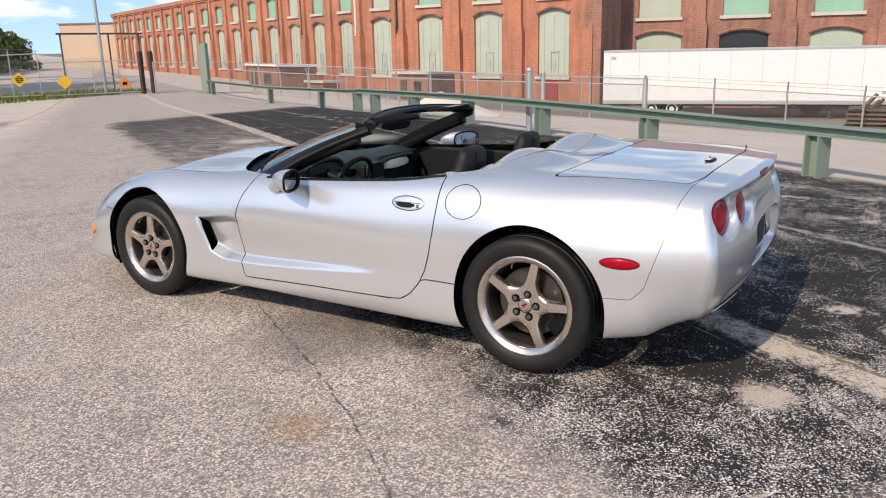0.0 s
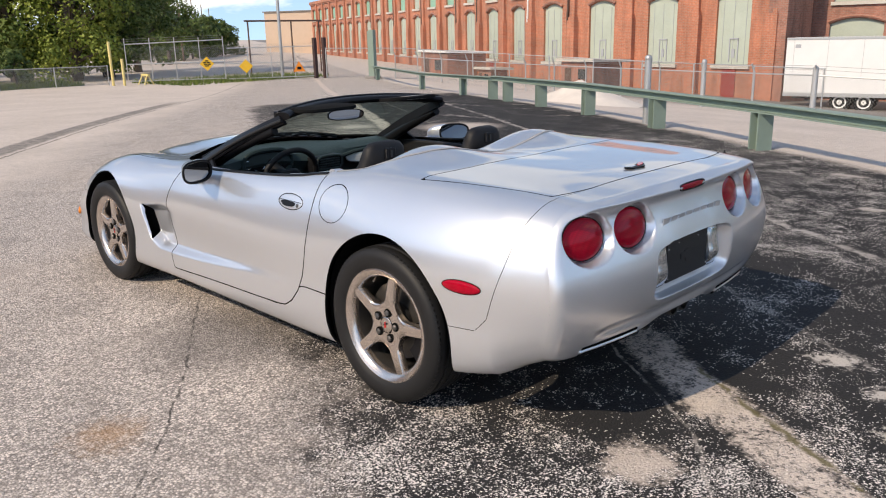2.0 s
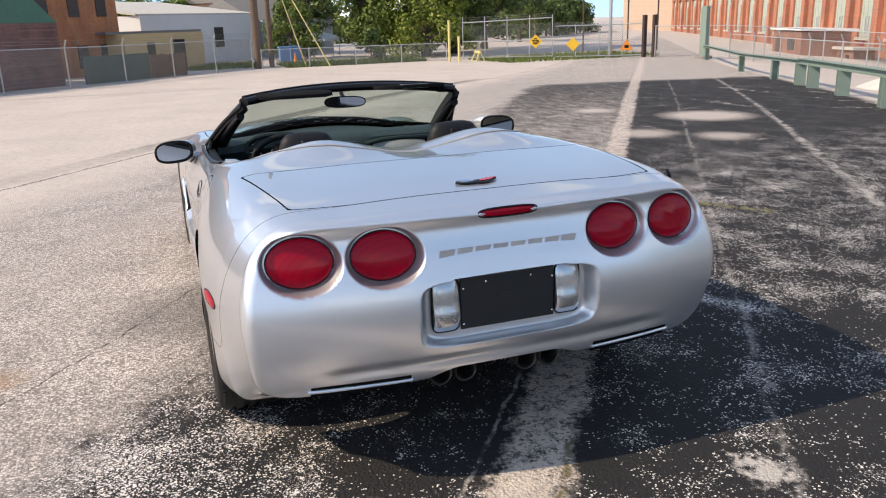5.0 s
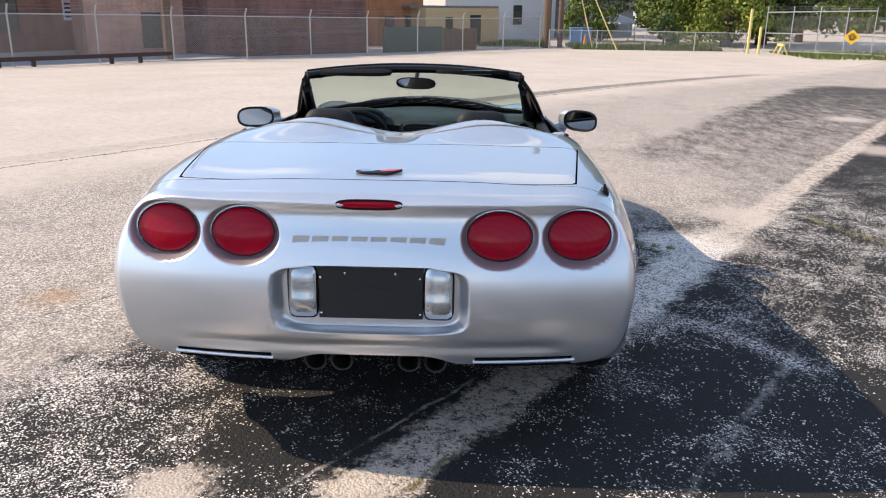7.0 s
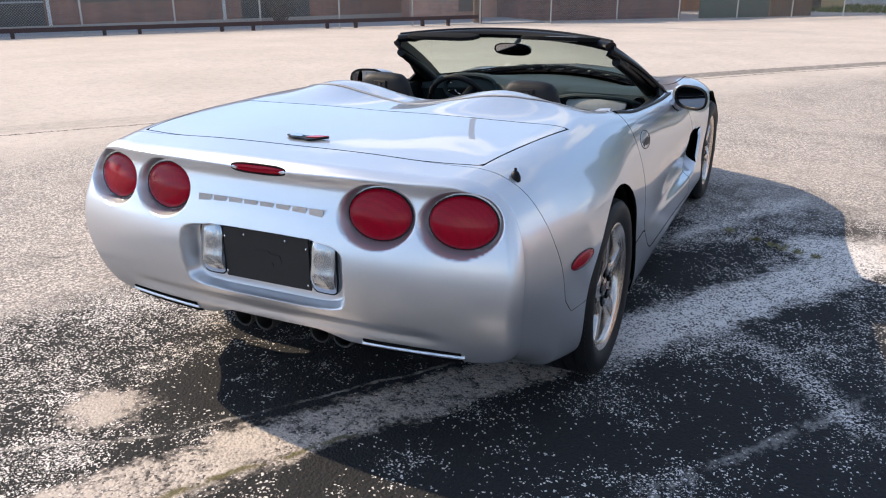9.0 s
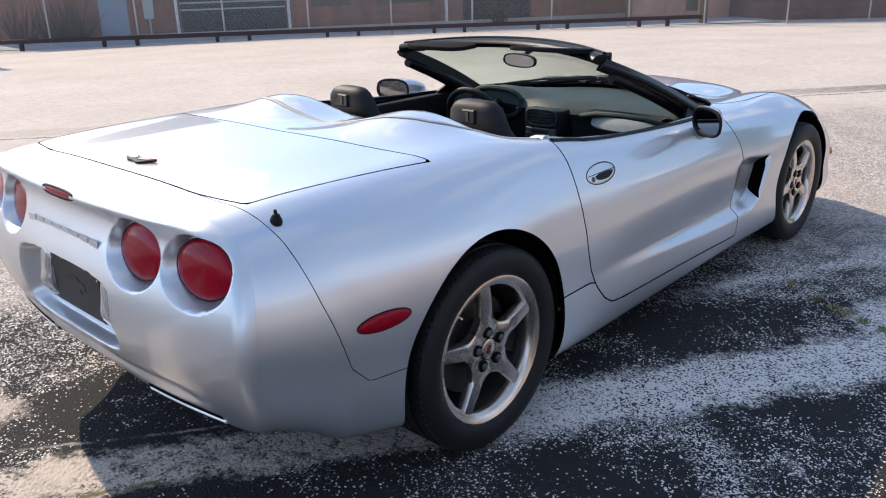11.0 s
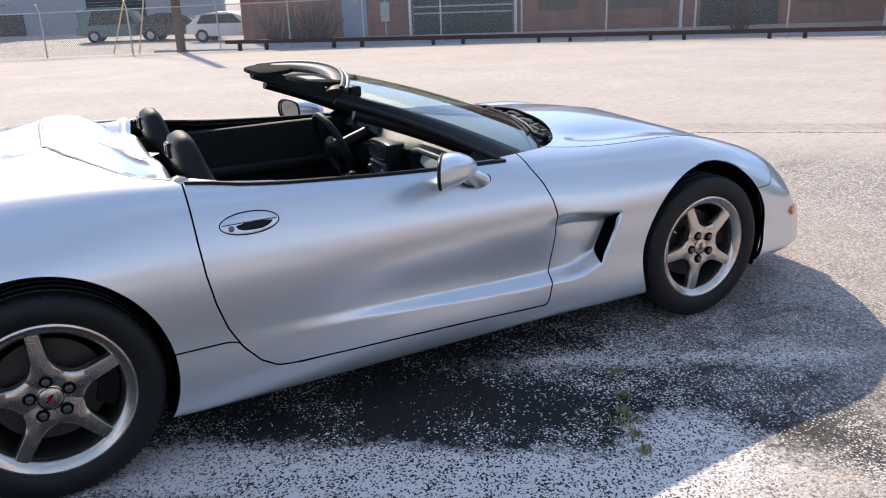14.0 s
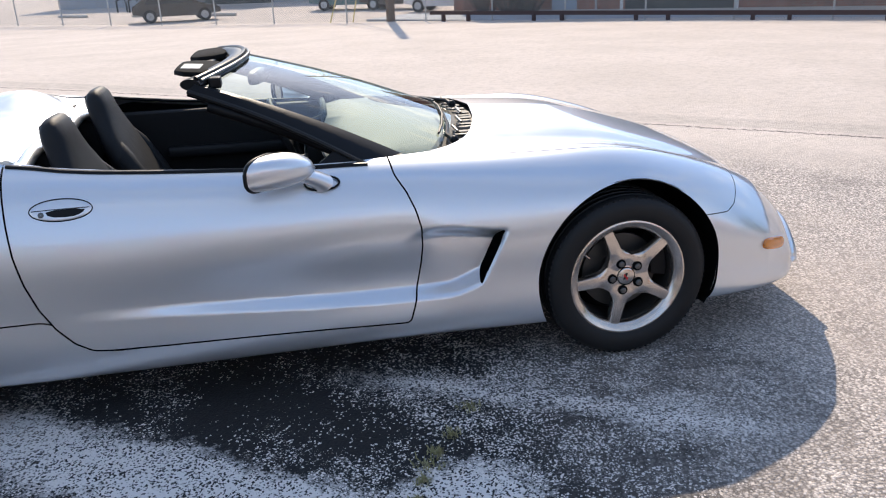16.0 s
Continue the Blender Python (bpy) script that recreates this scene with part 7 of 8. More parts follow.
for sgn in (1, -1):
    k = -1.6
    while k < ln:
        a, b = (k, k + 1.6) if sgn > 0 else (k + 1.6, k)
        if 0 <= a <= ln and 0 <= b <= ln:
            bm.faces.new([bm.verts.new(v) for v in ((a - 0.005, 0, -0.38), (a + 0.005, 0, -0.38), (b + 0.005, 0, 1.22), (b - 0.005, 0, 1.22))])
        k += 0.10
part("wire_mesh", bm, WIRE, gate, at=m)


def sign(shape, mat, x, z, bars, name, label):
    """A flat sign plate on the gate; y of the gate's frame looks away from the lot."""
    t = thing(name, label, "sign", m @ Matrix.Translation((x, -0.04, z)), group="signs on the gate")
    part("plate", plate(shape, 0.012, UPRIGHT), mat, t)
    for x0, x1, z0, z1 in bars:
        part("lettering", box_bm(x0, x1, -0.020, -0.0125, z0, z1), BLACK_TRIM, t)
    return t


D = 0.34
diamond = [(-D, 0), (0, -D), (D, 0), (0, D)]
for i, (px, py, pz) in enumerate(((33.66, -17.82, 0.285), (30.84, -18.0, 0.155), (29.83, -20.34, 0.0))):
    x = (m.inverted() @ Vector((px, py, 0))).x
    x = (3.9, 5.75, 8.35)[i]
    if i == 0:
        sign(diamond, SIGN_YELLOW, x, 0.34, [(-0.17, -0.03, 0.03, 0.08), (0.0, 0.16, 0.03, 0.08), (-0.14, 0.0, -0.05, 0.0), (0.03, 0.18, -0.05, 0.0), (-0.1, 0.1, -0.13, -0.08), (-0.08, 0.08, 0.11, 0.16)], "warning_sign", "yellow diamond warning sign with dark lettering")
    elif i == 1:
        sign(diamond, SIGN_YELLOW, x, 0.16, [], "warning_sign", "plain yellow diamond sign on the gate")
    else:
        sign([(-0.30, -0.22), (0.30, -0.22), (0, 0.30)], SIGN_ORANGE, x, 0.04, [(-0.1, 0.1, -0.12, 0.02)], "warning_sign", "orange triangle sign with a dark middle")
for i, (dx, h) in enumerate(((0.0, 2.05), (-0.45, 1.25))):
    t = thing("bollard", "yellow painted steel gate post", "post", Matrix.Translation((34.5 + dx, -13.5 - 0.35 * i, ground_z(34.5, -13.5))), group="yellow gate posts")
    part("shaft", tube_bm([(0, 0, -0.1), (0, 0, h)], 0.065, 12), YELLOW_PAINT, t, smooth=True)
t = thing("sawhorse", "yellow timber sawhorse beside the gate", "sawhorse", Matrix.Translation((33.6, -14.7, ground_z(33.6, -14.7))))
for s in (-0.25, 0.25):
    for e in (-0.15, 0.15):
        part("leg", tube_bm([(s * 1.3, e * 1.6, 0), (s, e * 0.2, 0.45)], 0.035, 6), YELLOW_PAINT, t)
part("beam", box_bm(-0.4, 0.4, -0.05, 0.05, 0.43, 0.52), YELLOW_PAINT, t)
for i, (x, y, h, r) in enumerate(((29.7, -21.9, 2.0, 0.09), (29.45, -22.3, 2.0, 0.09))):
    t = thing("gate_post", "dark square steel post at the gate's end", "post", Matrix.Translation((x, y, ground_z(x, y))), group="gate posts")
    part("shaft", box_bm(-r, r, -r, r, -0.1, h, bevel=0.01), DARK_STEEL, t)
# overhead pipe frame behind the gate
t = thing("pipe_frame", "dark overhead pipe frame behind the gate", "frame")
for x, y in ((36.0, -22.1), (36.0, -27.0), (36.0, -25.0)):
    part("post", tube_bm([(x, y, -2.2), (x, y, 2.42)], 0.045, 8), RUST_PIPE, t)
part("beam", tube_bm([(36.0, -21.9, 2.42), (36.0, -27.2, 2.42)], 0.05, 8), RUST_PIPE, t)


# ---- utility poles ----
def pole(x, y, h, r, mat=POLE_WOOD, lean=0.0, label="weathered wooden utility pole"):
    t = thing("utility_pole", label, "pole", Matrix.Translation((x, y, ground_z(x, y))) @ Matrix.Rotation(lean, 4, "Y"))
    part("shaft", tube_bm([(0, 0, -0.2), (0, 0, h * 0.5), (0, 0, h)], [r * 1.15, r, r * 0.8], 12), mat, t, smooth=True)
    return t


pole(3.73, 25.6, 9, 0.14)
pole(23.0, 10.0, 9, 0.14)
pole(37.2, -4.2, 10, 0.18, label="pale brown wooden utility pole")
pole(38.2, -5.0, 9, 0.12)
pole(31.2, -20.9, 9, 0.075, GALV, label="tall grey pole behind the gate")
for k in range(4):
    pole(70 + 13 * k, -36 - 8.5 * k, 6.5, 0.07, POLE_WOOD, label="grey street pole along the far road")
for x, y in ((1.6, 26.6), (2.4, 26.2)):
    t = thing("guy_wire", "yellow sleeved guy wire", "wire")
    part("wire", tube_bm([(x, y, -0.55), (3.73 + (x - 2) * 0.1, 25.6, 6.0)], 0.025, 6), YELLOW_PAINT, t)
for x, y in ((36.6, -6.5), (36.0, -7.6)):
    t = thing("guy_wire", "yellow sleeved guy wire", "wire")
    part("wire", tube_bm([(x, y, -0.55), (37.4, -5.0, 5.0)], 0.03, 6), YELLOW_PAINT, t)


# ---- houses along the far side ----
def house(name, label, p, q, depth, z0, z1, mat, windows=(), roof=None, roof_rise=0.0, roof_mat=GREY_ROOF, over=0.15):
    """A block whose front runs from p to q, its depth to the left of that way. windows: (along, z, w, h, material)."""
    t = thing(name, label, "building")
    mm = along(p, q)
    ln = (Vector(q) - Vector(p)).length
    part("wall", box_bm(0, ln, 0, depth, z0, z1, m=mm), mat, t)
    if roof == "flat":
        part("roof", box_bm(-over, ln + over, -over, depth + over, z1, z1 + 0.12, m=mm), roof_mat, t)
    elif roof:
        b = bmesh.new()
        box(b, -over, ln + over, -over, depth + over, z1, z1 + 0.1)
        for v in b.verts:
            k = (v.co.y + over) / (depth + 2 * over)
            v.co.z += roof_rise * (k if roof == "shed" else 1 - abs(2 * k - 1))
        if roof == "gable":
            b.clear()
            o, e = over, depth / 2
            pts = [(-o, -o, z1), (ln + o, -o, z1), (ln + o, e, z1 + roof_rise), (-o, e, z1 + roof_rise), (-o, depth + o, z1), (ln + o, depth + o, z1)]
            vs = [b.verts.new(v) for v in pts]
            for f in ((0, 1, 2, 3), (3, 2, 5, 4), (0, 3, 4), (1, 5, 2)):
                b.faces.new([vs[i] for i in f])
        b.transform(mm)
        bmesh.ops.recalc_face_normals(b, faces=b.faces)
        part("roof", b, roof_mat, t)
    for s, z, w, h, wm in windows:
        win = part("window", box_bm(s - w / 2, s + w / 2, -0.015, 0.05, z, z + h, m=mm), wm, t)
        if w < 3:
            b = bmesh.new()
            for x0, x1, a, c in ((s - w / 2 - 0.06, s - w / 2, z - 0.06, z + h + 0.06), (s + w / 2, s + w / 2 + 0.06, z - 0.06, z + h + 0.06), (s - w / 2, s + w / 2, z + h, z + h + 0.06), (s - w / 2, s + w / 2, z - 0.08, z), (s - w / 2, s + w / 2, z + h * 0.48, z + h * 0.52)):
                box(b, x0, x1, -0.05, -0.005, a, c)
            b.transform(mm)
            part("frame", b, WHITE_PAINT, win)
    return t


B1A, B1B = (6.66, 28.6), (28.2, 14.7)
b1 = house("workshop", "long brick workshop with roller doors and boarded windows", B1B, B1A, -6.0, -0.7, 5.5, OLD_BRICK)
mm = along(B1A, B1B)


def b1_part(name, s0, s1, z0, z1, y0, y1, mat, label="", bevel=0.0):
    return part(name, box_bm(s0, s1, y0, y1, z0, z1, m=mm, bevel=bevel), mat, b1, label)


SHUTTER = worn("dark_shutter", (0.045, 0.05, 0.05), 0.55, scale=4)
GRIMY = worn("grimy_board", (0.14, 0.115, 0.095), 0.85, amount=0.35, scale=4)
b1_part("door", 4.0, 4.95, -0.42, 1.7, -0.06, 0.02, BLUE_DOOR, "blue-grey steel door with a round window")
bm = bmesh.new()
lathe(bm, [(0.0005, -0.075), (0.15, -0.075), (0.17, -0.06)], 24, m=mm @ Matrix.Translation((4.5, 0, 1.02)))
part("porthole", bm, GALV, b1)
b1_part("meter_box", 5.50, 5.85, 0.15, 0.85, -0.18, 0.0, GALV, bevel=0.01)
b1_part("conduit", 5.64, 5.70, 0.85, 5.0, -0.08, 0.0, GALV)
b1_part("conduit", 5.64, 5.70, -0.4, 0.15, -0.08, 0.0, GALV)
sh = b1_part("roller_door", 6.75, 10.5, -0.42, 2.6, -0.03, 0.02, SHUTTER, "dark roller door with pale slats")
for k in range(12):
    part("slat", box_bm(6.75, 10.5, -0.05, -0.03, -0.35 + 0.24 * k, -0.29 + 0.24 * k, m=mm), GREY_WALL if k in (3, 4, 6) else SHUTTER, sh)
for s in (6.62, 10.62, 16.7):
    b1_part("down_pipe", s - 0.05, s + 0.05, -0.4, 5.2, -0.12, 0.0, WHITE_PAINT, "white rain pipe")
for s0, s1 in ((11.5, 12.9), (14.0, 16.2), (20.9, 22.3)):
    w = b1_part("window", s0, s1, 0.35, 2.2, -0.02, 0.03, GRIMY, "boarded grimy window")
    for q in range(5):
        part("pane_bar", box_bm(s0 + (s1 - s0) * q / 4 - 0.02, s0 + (s1 - s0) * q / 4 + 0.02, -0.05, -0.02, 0.35, 2.2, m=mm), RUST_PIPE, w)
b1_part("doorway", 17.4, 20.2, -0.42, 2.4, -0.02, 0.03, SHUTTER, "dark open doorway")
plate_on = b1_part("wall_sign", 24.1, 24.6, 0.75, 1.55, -0.03, 0.0, WHITE_PAINT, "small white sign with dark lines")
for q in range(4):
    part("lettering", box_bm(24.16, 24.54, -0.036, -0.03, 0.86 + 0.16 * q, 0.93 + 0.16 * q, m=mm), RED_DOOR if q == 3 else SHUTTER, plate_on)
b1_part("plinth", 0.0, 25.6, -0.70, -0.38, -0.10, 0.0, CONCRETE)

house("brick_annex", "pink brick annex beside the workshop", (27.4, 10.2), (24.9, 13.75), -5.0, -0.7, 4.5, PINK_BRICK, [(2.0, -0.2, 0.7, 1.3, GRIMY)])
house("brick_garage", "dark brick garage with a green shingle roof", (31.1, 4.25), (25.65, 9.45), -6.0, -0.8, 1.9, DARK_BRICK, [], "gable", 2.3, GREEN_ROOF, 0.25)
house("brick_house", "two-storey orange brick house", (39.0, 2.2), (35.6, 6.2), -7.0, -1.0, 6.0, ORANGE_BRICK,
      [(0.9, -0.15, 0.55, 1.05, DARK_WINDOW), (2.2, -0.15, 0.55, 1.05, DARK_WINDOW), (0.9, 2.2, 0.55, 1.1, DARK_WINDOW), (2.4, 2.2, 0.55, 1.1, DARK_WINDOW), (4.0, 2.2, 0.55, 1.1, DARK_WINDOW)], "flat")
house("house_extension", "low yellow extension with a porch roof", (41.6, -1.9), (37.6, 2.0), -3.5, -0.8, 1.35, YELLOW_WALL,
      [(3.9, 0.1, 0.5, 0.8, DARK_WINDOW), (1.9, -0.5, 0.8, 1.5, DARK_WINDOW)], "flat", 0, GREY_ROOF, 0.55)
house("white_building", "white rendered workshop with one barred window", (51.0, -6.0), (44.5, 1.2), -9.0, -0.8, 2.3, WHITE_WALL,
      [(3.6, 0.35, 0.75, 1.2, DARK_WINDOW)], "shed", 1.0, STONE)
house("grey_house", "grey sided house behind the pole", (55.0, -12.0), (51.5, -6.5), -8.0, -0.8, 1.9, GREY_WALL, [(3.0, 0.0, 1.4, 1.3, DARK_WINDOW)], "gable", 1.6, GREY_ROOF, 0.3)
house("far_house", "small brick house far behind the trees", (74.0, -14.0), (68.0, -6.0), -8.0, -0.8, 3.6, PINK_BRICK, [(3, 1, 0.8, 1.2, DARK_WINDOW)], "gable", 1.5, GREY_ROOF, 0.3)
# green screen fence and dark hedge panel by the orange house
t = thing("screen_fence", "dark green screened fence panel", "fence")
part("panel", box_bm(0, 3.4, -0.03, 0.03, -0.7, 0.55, m=along((33.4, 1.0), (31.0, 3.6))), worn("green_screen", (0.07, 0.11, 0.09), 0.8, scale=3), t)
t = thing("screen_fence", "dark weathered board fence", "fence")
for k in range(14):
    part("board", box_bm(k * 0.16, k * 0.16 + 0.14, -0.03, 0.03, -0.7, 0.45 + random.uniform(-0.05, 0.05), m=along((35.0, -0.6), (33.4, 1.0))), POLE_WOOD, t)

# stairs and a service yard behind the fence
deck = thing("ramp_stairs", "grey timber ramp with handrails up to a loading door", "stairs", along((-6.5, 46.0), (4.0, 40.0)))
for k in range(12):
    part("step", box_bm(k * 0.45, k * 0.45 + 0.48, 0, 1.5, -0.6 + k * 0.17, -0.5 + k * 0.17), GREY_WALL, deck)
for y in (0.0, 1.5):
    part("handrail", tube_bm([(0, y, 0.35), (5.3, y, 2.3)], 0.05, 6), WHITE_PAINT, deck)
    for k in range(7):
        part("baluster", tube_bm([(k * 0.85, y, -0.55 + k * 0.32), (k * 0.85, y, 0.33 + k * 0.32)], 0.035, 6), WHITE_PAINT, deck)
house("store", "white corrugated store at the back of the yard", (10.0, 46.0), (-14.0, 52.0), -5.0, -0.8, 4.5, GREY_WALL, [(6.0, -0.6, 3.2, 2.2, DARK_WINDOW), (14, -0.6, 6, 1.2, SHUTTER)], "flat")
for x, y in ((-9.0, 44.0), (-8.3, 43.6), (-7.6, 43.2), (-6.9, 42.8)):
    t = thing("bike_rack", "dark hoop of a bicycle rack", "rack", Matrix.Translation((x, y, ground_z(x, y))), group="bicycle racks")
    part("hoop", tube_bm([(0, 0, 0), (0, 0.0, 0.6), (0.35, 0, 0.75), (0.5, 0, 0.5), (0.5, 0, 0)], 0.05, 8), BLACK_TRIM, t)
for x, y in ((-10.5, 40.5), (-6.5, 38.0), (-3.0, 36.0)):
    t = thing("parking_stop", "pale concrete parking stop", "kerb", along((x, y), (x + 1, y - 0.55)) @ Matrix.Translation((0, 0, ground_z(x, y))), group="parking stops")
    part("block", box_bm(-0.9, 0.9, -0.08, 0.08, 0.0, 0.13, bevel=0.03), STONE, t)


# ---- parked vehicles far off ----
def far_car(x, y, ang, paint, name, label, length=3.6, h=1.2, van=False):
    t = thing(name, label, "car", Matrix.Translation((x, y, ground_z(x, y))) @ Matrix.Rotation(ang, 4, "Z"))
    L = length / 2
    side = [(-L, 0.25), (L, 0.25), (L, 0.62 if not van else 0.8), (L * 0.55, 0.72), (L * 0.22, h), (-L * (0.6 if not van else 0.95), h), (-L * 0.92, 0.74), (-L, 0.70)]
    part("body", plate(rounded(side, 1), 1.4, Matrix(((1, 0, 0, 0), (0, 0, 1, -0.7), (0, 1, 0, 0), (0, 0, 0, 1))), 0.05, 2), paint, t, smooth=True)
    for s in (-0.705, 0.705):
        part("window", plate([(-L * 0.72, 0.76), (L * 0.38, 0.76), (L * 0.16, h - 0.08), (-L * 0.58, h - 0.08)], 0.01, Matrix(((1, 0, 0, 0), (0, 0, 1, s - 0.005), (0, 1, 0, 0), (0, 0, 0, 1)))), DARK_WINDOW, t)
    for wx in (-L * 0.62, L * 0.62):
        for s in (-0.62, 0.62):
            bm = bmesh.new()
            lathe(bm, [(0.02, -0.1), (0.27, -0.1), (0.27, 0.1), (0.02, 0.1)], 18)
            bmesh.ops.recalc_face_normals(bm, faces=bm.faces)
            w = part("wheel", bm, RUBBER, t, at=Matrix.Translation((wx, s, 0.27)))
            bm = bmesh.new()
            lathe(bm, [(0.02, 0.104 * math.copysign(1, s)), (0.16, 0.104 * math.copysign(1, s))], 14)
            part("rim", bm, GALV, w)
    return t


CAR_BLACK = material("black_car_paint", (0.012, 0.013, 0.015), 0.2, 0.0, 1.0)
CAR_TEAL = material("teal_car_paint", (0.06, 0.16, 0.17), 0.3, 0.2, 1.0)
far_car(54.0, -16.5, 0.9, CAR_BLACK, "pickup_truck", "dark pickup parked behind the grass", 4.4, 1.35)
far_car(3.2, 36.6, -0.3, CAR_TEAL, "parked_car", "teal van parked behind the workshop", 3.8, 1.5, True)
far_car(5.4, 35.0, -0.5, CAR_BLACK, "parked_car", "dark parked car beside the van")
far_car(7.0, 31.6, -0.6, WHITE_PAINT, "parked_car", "white parked car beside the workshop wall")
far_car(-4.6, 33.5, 0.2, CAR_BLACK, "parked_car", "dark parked car in the yard")
for k, (x, y) in enumerate(((41.5, -6.2), (42.1, -6.9))):
    t = thing("wheelie_bin", "blue plastic wheelie bin", "bin", Matrix.Translation((x, y, ground_z(x, y))), group="blue bins")
    part("body", plate([(-0.28, 0), (0.28, 0), (0.33, 0.85), (-0.33, 0.85)], 0.55, Matrix(((1, 0, 0, 0), (0, 0, 1, -0.27), (0, 1, 0, 0), (0, 0, 0, 1))), 0.02), BLUE_BIN, t)
    part("lid", box_bm(-0.36, 0.36, -0.31, 0.33, 0.85, 0.93, bevel=0.02), BLUE_BIN, t)
t = thing("traffic_cone", "orange plastic traffic cone on the grass", "cone", Matrix.Translation((40.3, -6.6, ground_z(40, -6.6))))
bm = bmesh.new()
lathe(bm, [(0.02, 0.62), (0.03, 0.60), (0.14, 0.03), (0.22, 0.03), (0.22, 0.0)], 16, axis="z")
part("cone", bm, SIGN_ORANGE, t)
t = thing("canopy", "pale cloth garden canopy behind the fence", "canopy", Matrix.Translation((47.5, -9.5, ground_z(47, -9))))
bm = bmesh.new()
lathe(bm, [(0.02, 1.65), (0.9, 1.38), (1.5, 1.15), (1.5, 1.05)], 4, axis="z")
part("cloth", bm, CANVAS, t)
for x, y in ((1.0, 1.0), (-1.0, 1.0), (1.0, -1.0), (-1.0, -1.0)):
    part("leg", tube_bm([(x, y, 0), (x, y, 1.12)], 0.03, 6), GALV, t)


# ---- trees, hedges and grass ----
def leaves(bm, centre, radius, count, size, squash=0.8):
    for _ in range(count):
        d = Vector((random.gauss(0, 1), random.gauss(0, 1), random.gauss(0, 1))).normalized()
        r = radius * (0.55 + 0.45 * random.random() ** 0.6)
        c = centre + Vector((d.x * r, d.y * r, d.z * r * squash))
        n = (d + Vector((random.uniform(-.8, .8), random.uniform(-.8, .8), random.uniform(-.2, 1.0)))).normalized()
        u = n.orthogonal().normalized()
        u.rotate(Matrix.Rotation(random.uniform(0, 6.28), 3, n))
        v = n.cross(u)
        s = size * random.uniform(0.6, 1.3)
        bm.faces.new([bm.verts.new(c + u * s), bm.verts.new(c + v * s * 0.55), bm.verts.new(c - u * s), bm.verts.new(c - v * s * 0.55)])


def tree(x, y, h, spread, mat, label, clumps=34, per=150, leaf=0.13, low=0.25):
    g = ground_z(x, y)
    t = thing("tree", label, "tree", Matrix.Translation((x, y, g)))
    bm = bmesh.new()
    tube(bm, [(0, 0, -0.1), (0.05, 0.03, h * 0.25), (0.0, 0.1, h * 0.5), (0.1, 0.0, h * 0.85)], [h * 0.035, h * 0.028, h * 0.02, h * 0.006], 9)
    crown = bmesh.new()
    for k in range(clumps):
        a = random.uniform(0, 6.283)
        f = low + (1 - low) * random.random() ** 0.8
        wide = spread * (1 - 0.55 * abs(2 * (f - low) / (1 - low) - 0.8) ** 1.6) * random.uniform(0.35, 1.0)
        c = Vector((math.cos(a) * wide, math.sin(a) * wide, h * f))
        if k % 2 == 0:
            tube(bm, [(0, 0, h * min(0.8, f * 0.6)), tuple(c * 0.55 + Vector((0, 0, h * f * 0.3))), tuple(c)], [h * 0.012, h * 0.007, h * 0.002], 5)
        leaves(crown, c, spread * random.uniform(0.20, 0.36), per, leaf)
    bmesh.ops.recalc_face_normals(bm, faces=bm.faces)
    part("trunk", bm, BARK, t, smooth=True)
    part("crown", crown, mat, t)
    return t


tree(45.0, -12.6, 9.5, 3.1, LEAF, "large leafy tree beside the gate", 90, 190, 0.13, 0.10)
tree(41.5, -14.6, 9.0, 3.0, LEAF_LIGHT, "bright yellow-green tree beside the gate", 110, 190, 0.11, 0.05)
tree(44.5, -17.6, 10.5, 3.6, LEAF_DARK, "tall leafy tree behind the gate", 120, 190, 0.12, 0.06)
tree(49.5, -21.8, 7.4, 2.7, LEAF_DARK, "dark tree behind the gate", 70, 170, 0.12, 0.05)
tree(62.0, -30.5, 5.6, 3.0, LEAF_DARK, "dark tree along the far road", 36, 130)
tree(54.0, -10.0, 7.5, 2.6, LEAF_DARK, "leafy tree with dark foliage behind the fence", 44, 150, 0.14, 0.15)
tree(46.5, -7.6, 3.6, 1.9, LEAF, "small green tree behind the fence", 40, 150, 0.10, 0.08)
tree(38.2, -10.4, 1.7, 0.9, LEAF_DARK, "round dark shrub by the fence", 26, 130, 0.07, 0.05)
for k in range(7):
    tree(74 + 2.5 * k + random.uniform(-1, 1), -36.5 - 2.6 * k, random.uniform(3.6, 5.0), 2.6, LEAF_DARK, "dark tree along the far road", 20, 110, 0.22, 0.04)
for k in range(9):
    tree(88 + 7 * k + random.uniform(-2, 2), -38 - 5.5 * k, random.uniform(4.5, 7), 4.0, LEAF_DARK, "distant dark green tree", 18, 90, 0.30, 0.05)
for k in range(8):
    tree(66 + 6 * k, 4 - 6.5 * k + random.uniform(-2, 2), random.uniform(3.2, 5.0), 3.6, LEAF, "distant dark green tree", 18, 90, 0.28, 0.05)
# the row's far -x end is added, unseen, to darken the tail's reflections
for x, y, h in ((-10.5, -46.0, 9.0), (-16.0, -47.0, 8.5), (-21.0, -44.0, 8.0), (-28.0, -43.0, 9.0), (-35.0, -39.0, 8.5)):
    tree(x, y, h, 4.2, LEAF, "leafy tree of the row behind the factory wing, extended out of view", 40, 150, 0.18)
tree(-30, 60, 8, 5, LEAF_DARK, "distant dark green tree", 18, 90, 0.3)
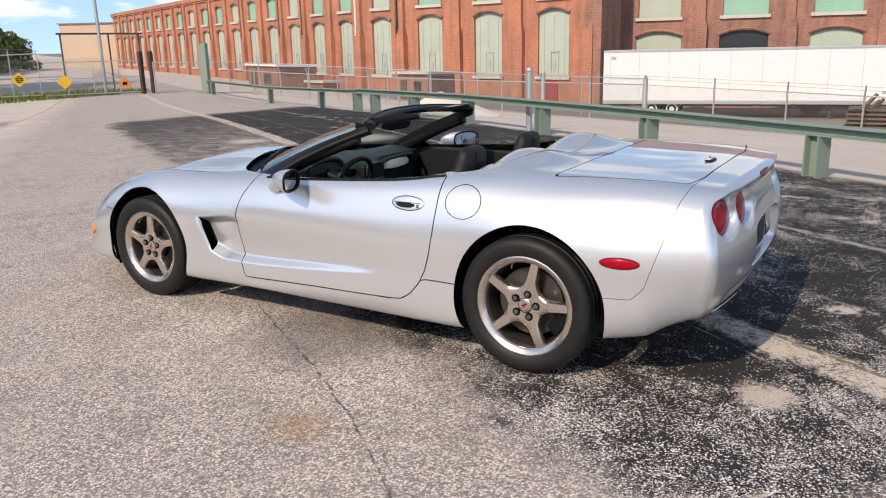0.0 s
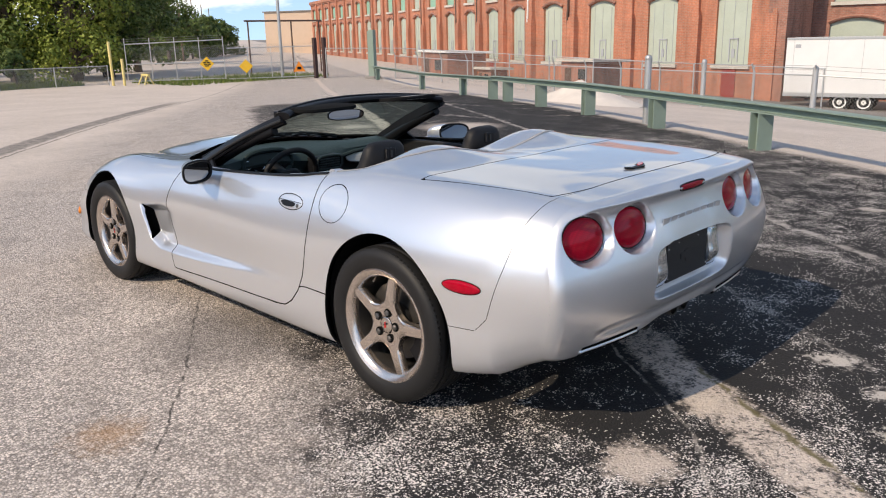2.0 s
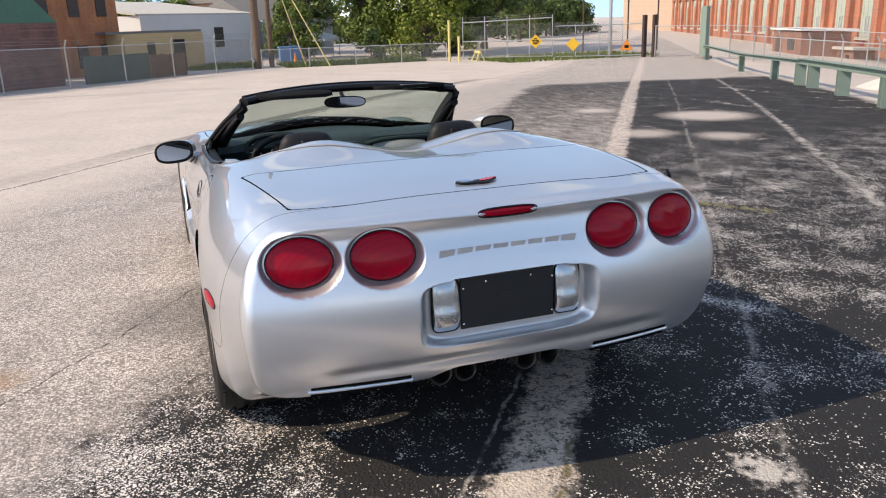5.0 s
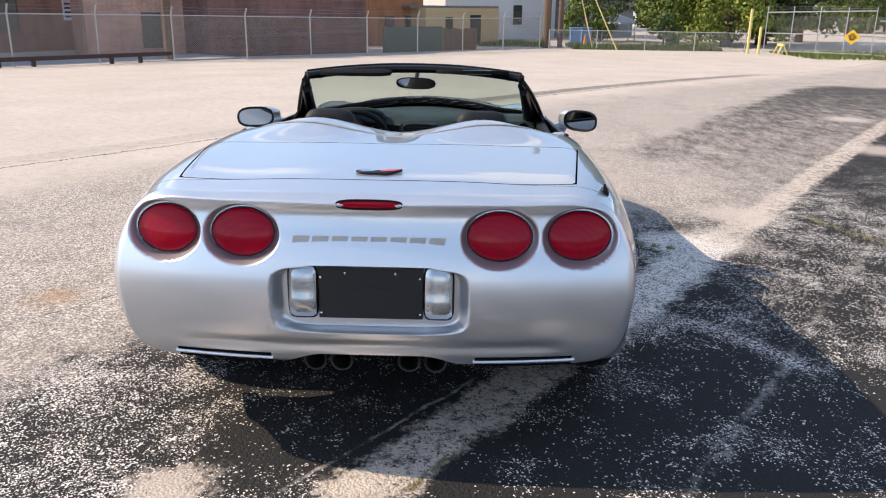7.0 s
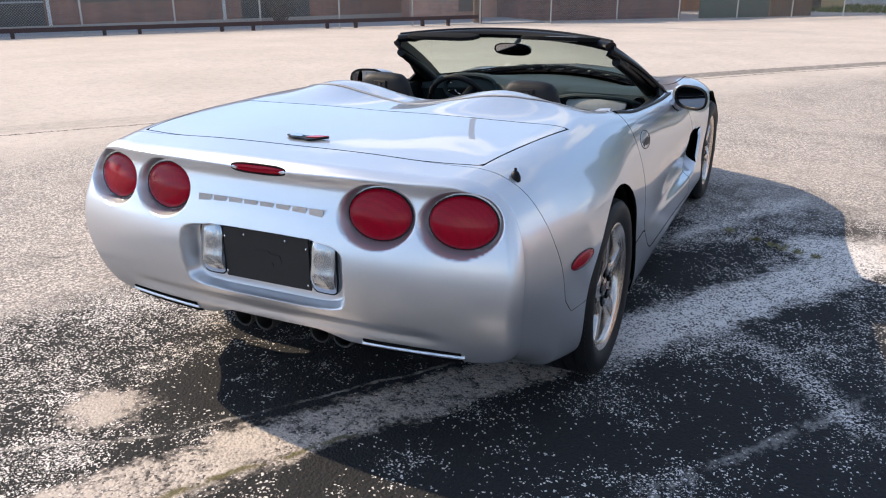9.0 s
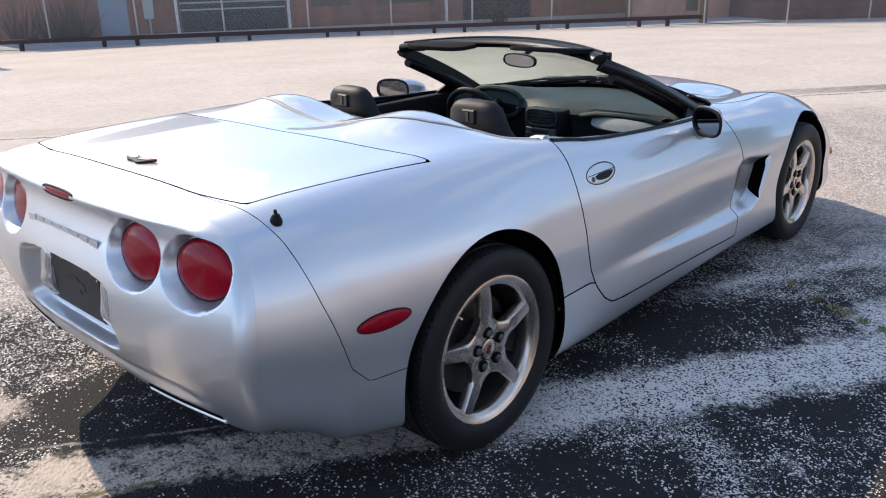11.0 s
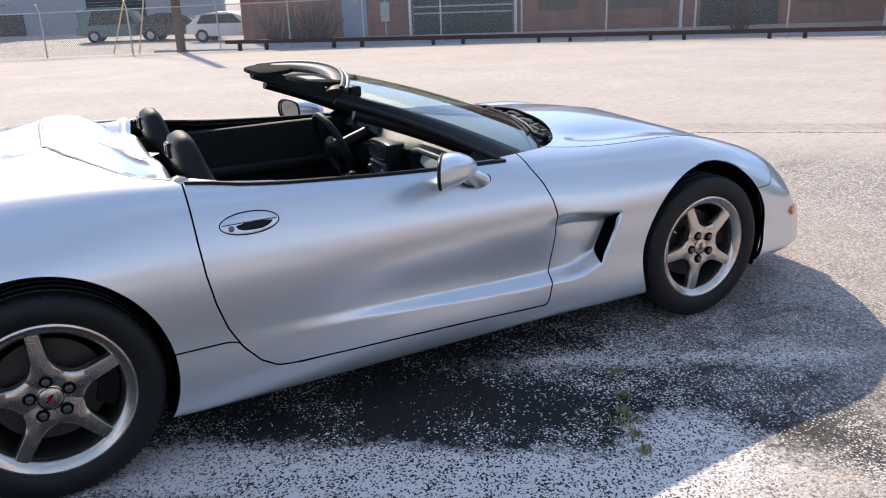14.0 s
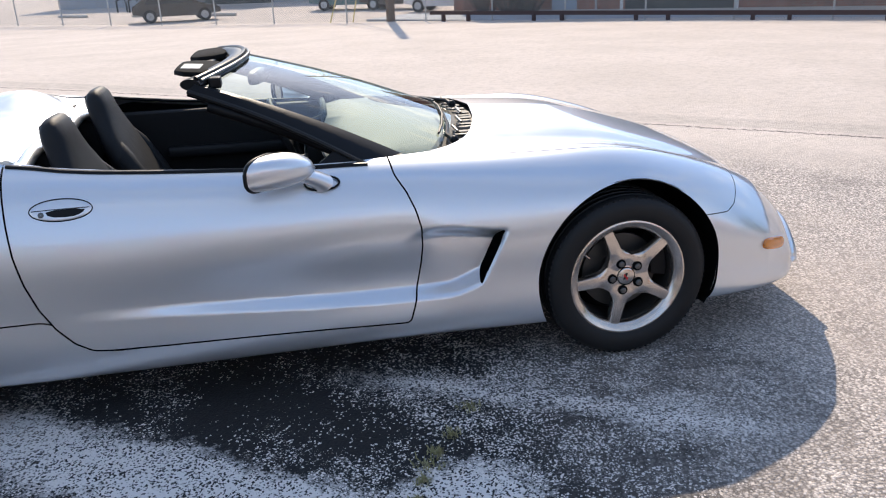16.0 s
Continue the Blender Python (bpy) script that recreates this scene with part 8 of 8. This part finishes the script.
# leafless brush against the workshop wall
for k, s in enumerate((1.6, 2.6, 3.3, 18.6)):
    c = mm @ Vector((s, -0.9, 0))
    t = thing("brush", "tangle of dead brown brush against the wall", "shrub", Matrix.Translation((c.x, c.y, -0.5)))
    bm = bmesh.new()
    for _ in range(70):
        a, b = random.uniform(-0.7, 0.7), random.uniform(-0.3, 0.3)
        tube(bm, [(a * 0.4, b * 0.4, 0), (a, b, random.uniform(0.4, 0.8)), (a * 1.2 + random.uniform(-.3, .3), b, random.uniform(0.8, 1.6))], [0.014, 0.01, 0.004], 3, caps=False)
    part("dead_growth", bm, BARK, t)
# grass strips
bm = bmesh.new()
for x0, x1, y0, y1, cnt in ((35.6, 40.5, -13.0, -5.5, 5200), (30.5, 36.0, -23.5, -15.0, 2600), (38, 44, -4.5, 1.0, 2200)):
    for _ in range(cnt):
        x, y = random.uniform(x0, x1), random.uniform(y0, y1)
        if x < 36.3 and y > -13 and y < -5:
            x += 1.0
        z = ground_z(x, y)
        a = random.uniform(0, 3.14)
        h = random.uniform(0.08, 0.28)
        dx, dy = math.cos(a) * 0.03, math.sin(a) * 0.03
        bm.faces.new([bm.verts.new(v) for v in ((x - dx, y - dy, z), (x + dx, y + dy, z), (x + random.uniform(-.06, .06), y + random.uniform(-.06, .06), z + h))])
tagged(part("grass", bm, LEAF), "rough green grass along the fence", "grass", kind="stuff")


# weeds in the joints of the lot
def weed(x, y, r, blades, mat, label):
    t = thing("weed", label, "weed", Matrix.Translation((x, y, ground_z(x, y))))
    bm = bmesh.new()
    for _ in range(blades):
        a, q = random.uniform(0, 6.283), r * random.random() ** 0.7
        bx, by = q * math.cos(a), q * math.sin(a)
        d = random.uniform(0, 6.283)
        h, w, o = random.uniform(0.006, 0.024), random.uniform(0.001, 0.003), random.uniform(0.004, 0.025)
        dx, dy = math.cos(d), math.sin(d)
        bm.faces.new([bm.verts.new(v) for v in ((bx - dy * w, by + dx * w, -0.002), (bx + dy * w, by - dx * w, -0.002), (bx + dx * o * 0.5 + dy * w, by + dy * o * 0.5 - dx * w, h * 0.7), (bx + dx * o, by + dy * o, h))])
    part("tuft", bm, mat, t)


WEED = leaf_material("dry_weed", (0.22, 0.21, 0.09), (0.36, 0.32, 0.18))
for x, y, r in ((0.435, -1.445, 0.055), (0.539, -1.297, 0.035), (0.633, -1.147, 0.042), (0.40, -1.53, 0.03), (0.36, -1.62, 0.03), (0.47, -1.39, 0.025)):
    weed(x, y, r, 60, WEED, "small dry green weed tuft in a crack")
for k in range(15):
    weed(0.2 + 0.075 * k + random.uniform(-0.02, 0.02), -3.30 + 0.035 * k + random.uniform(-0.05, 0.05), random.uniform(0.03, 0.07), 35, WEED, "low dry weeds along a pavement joint")
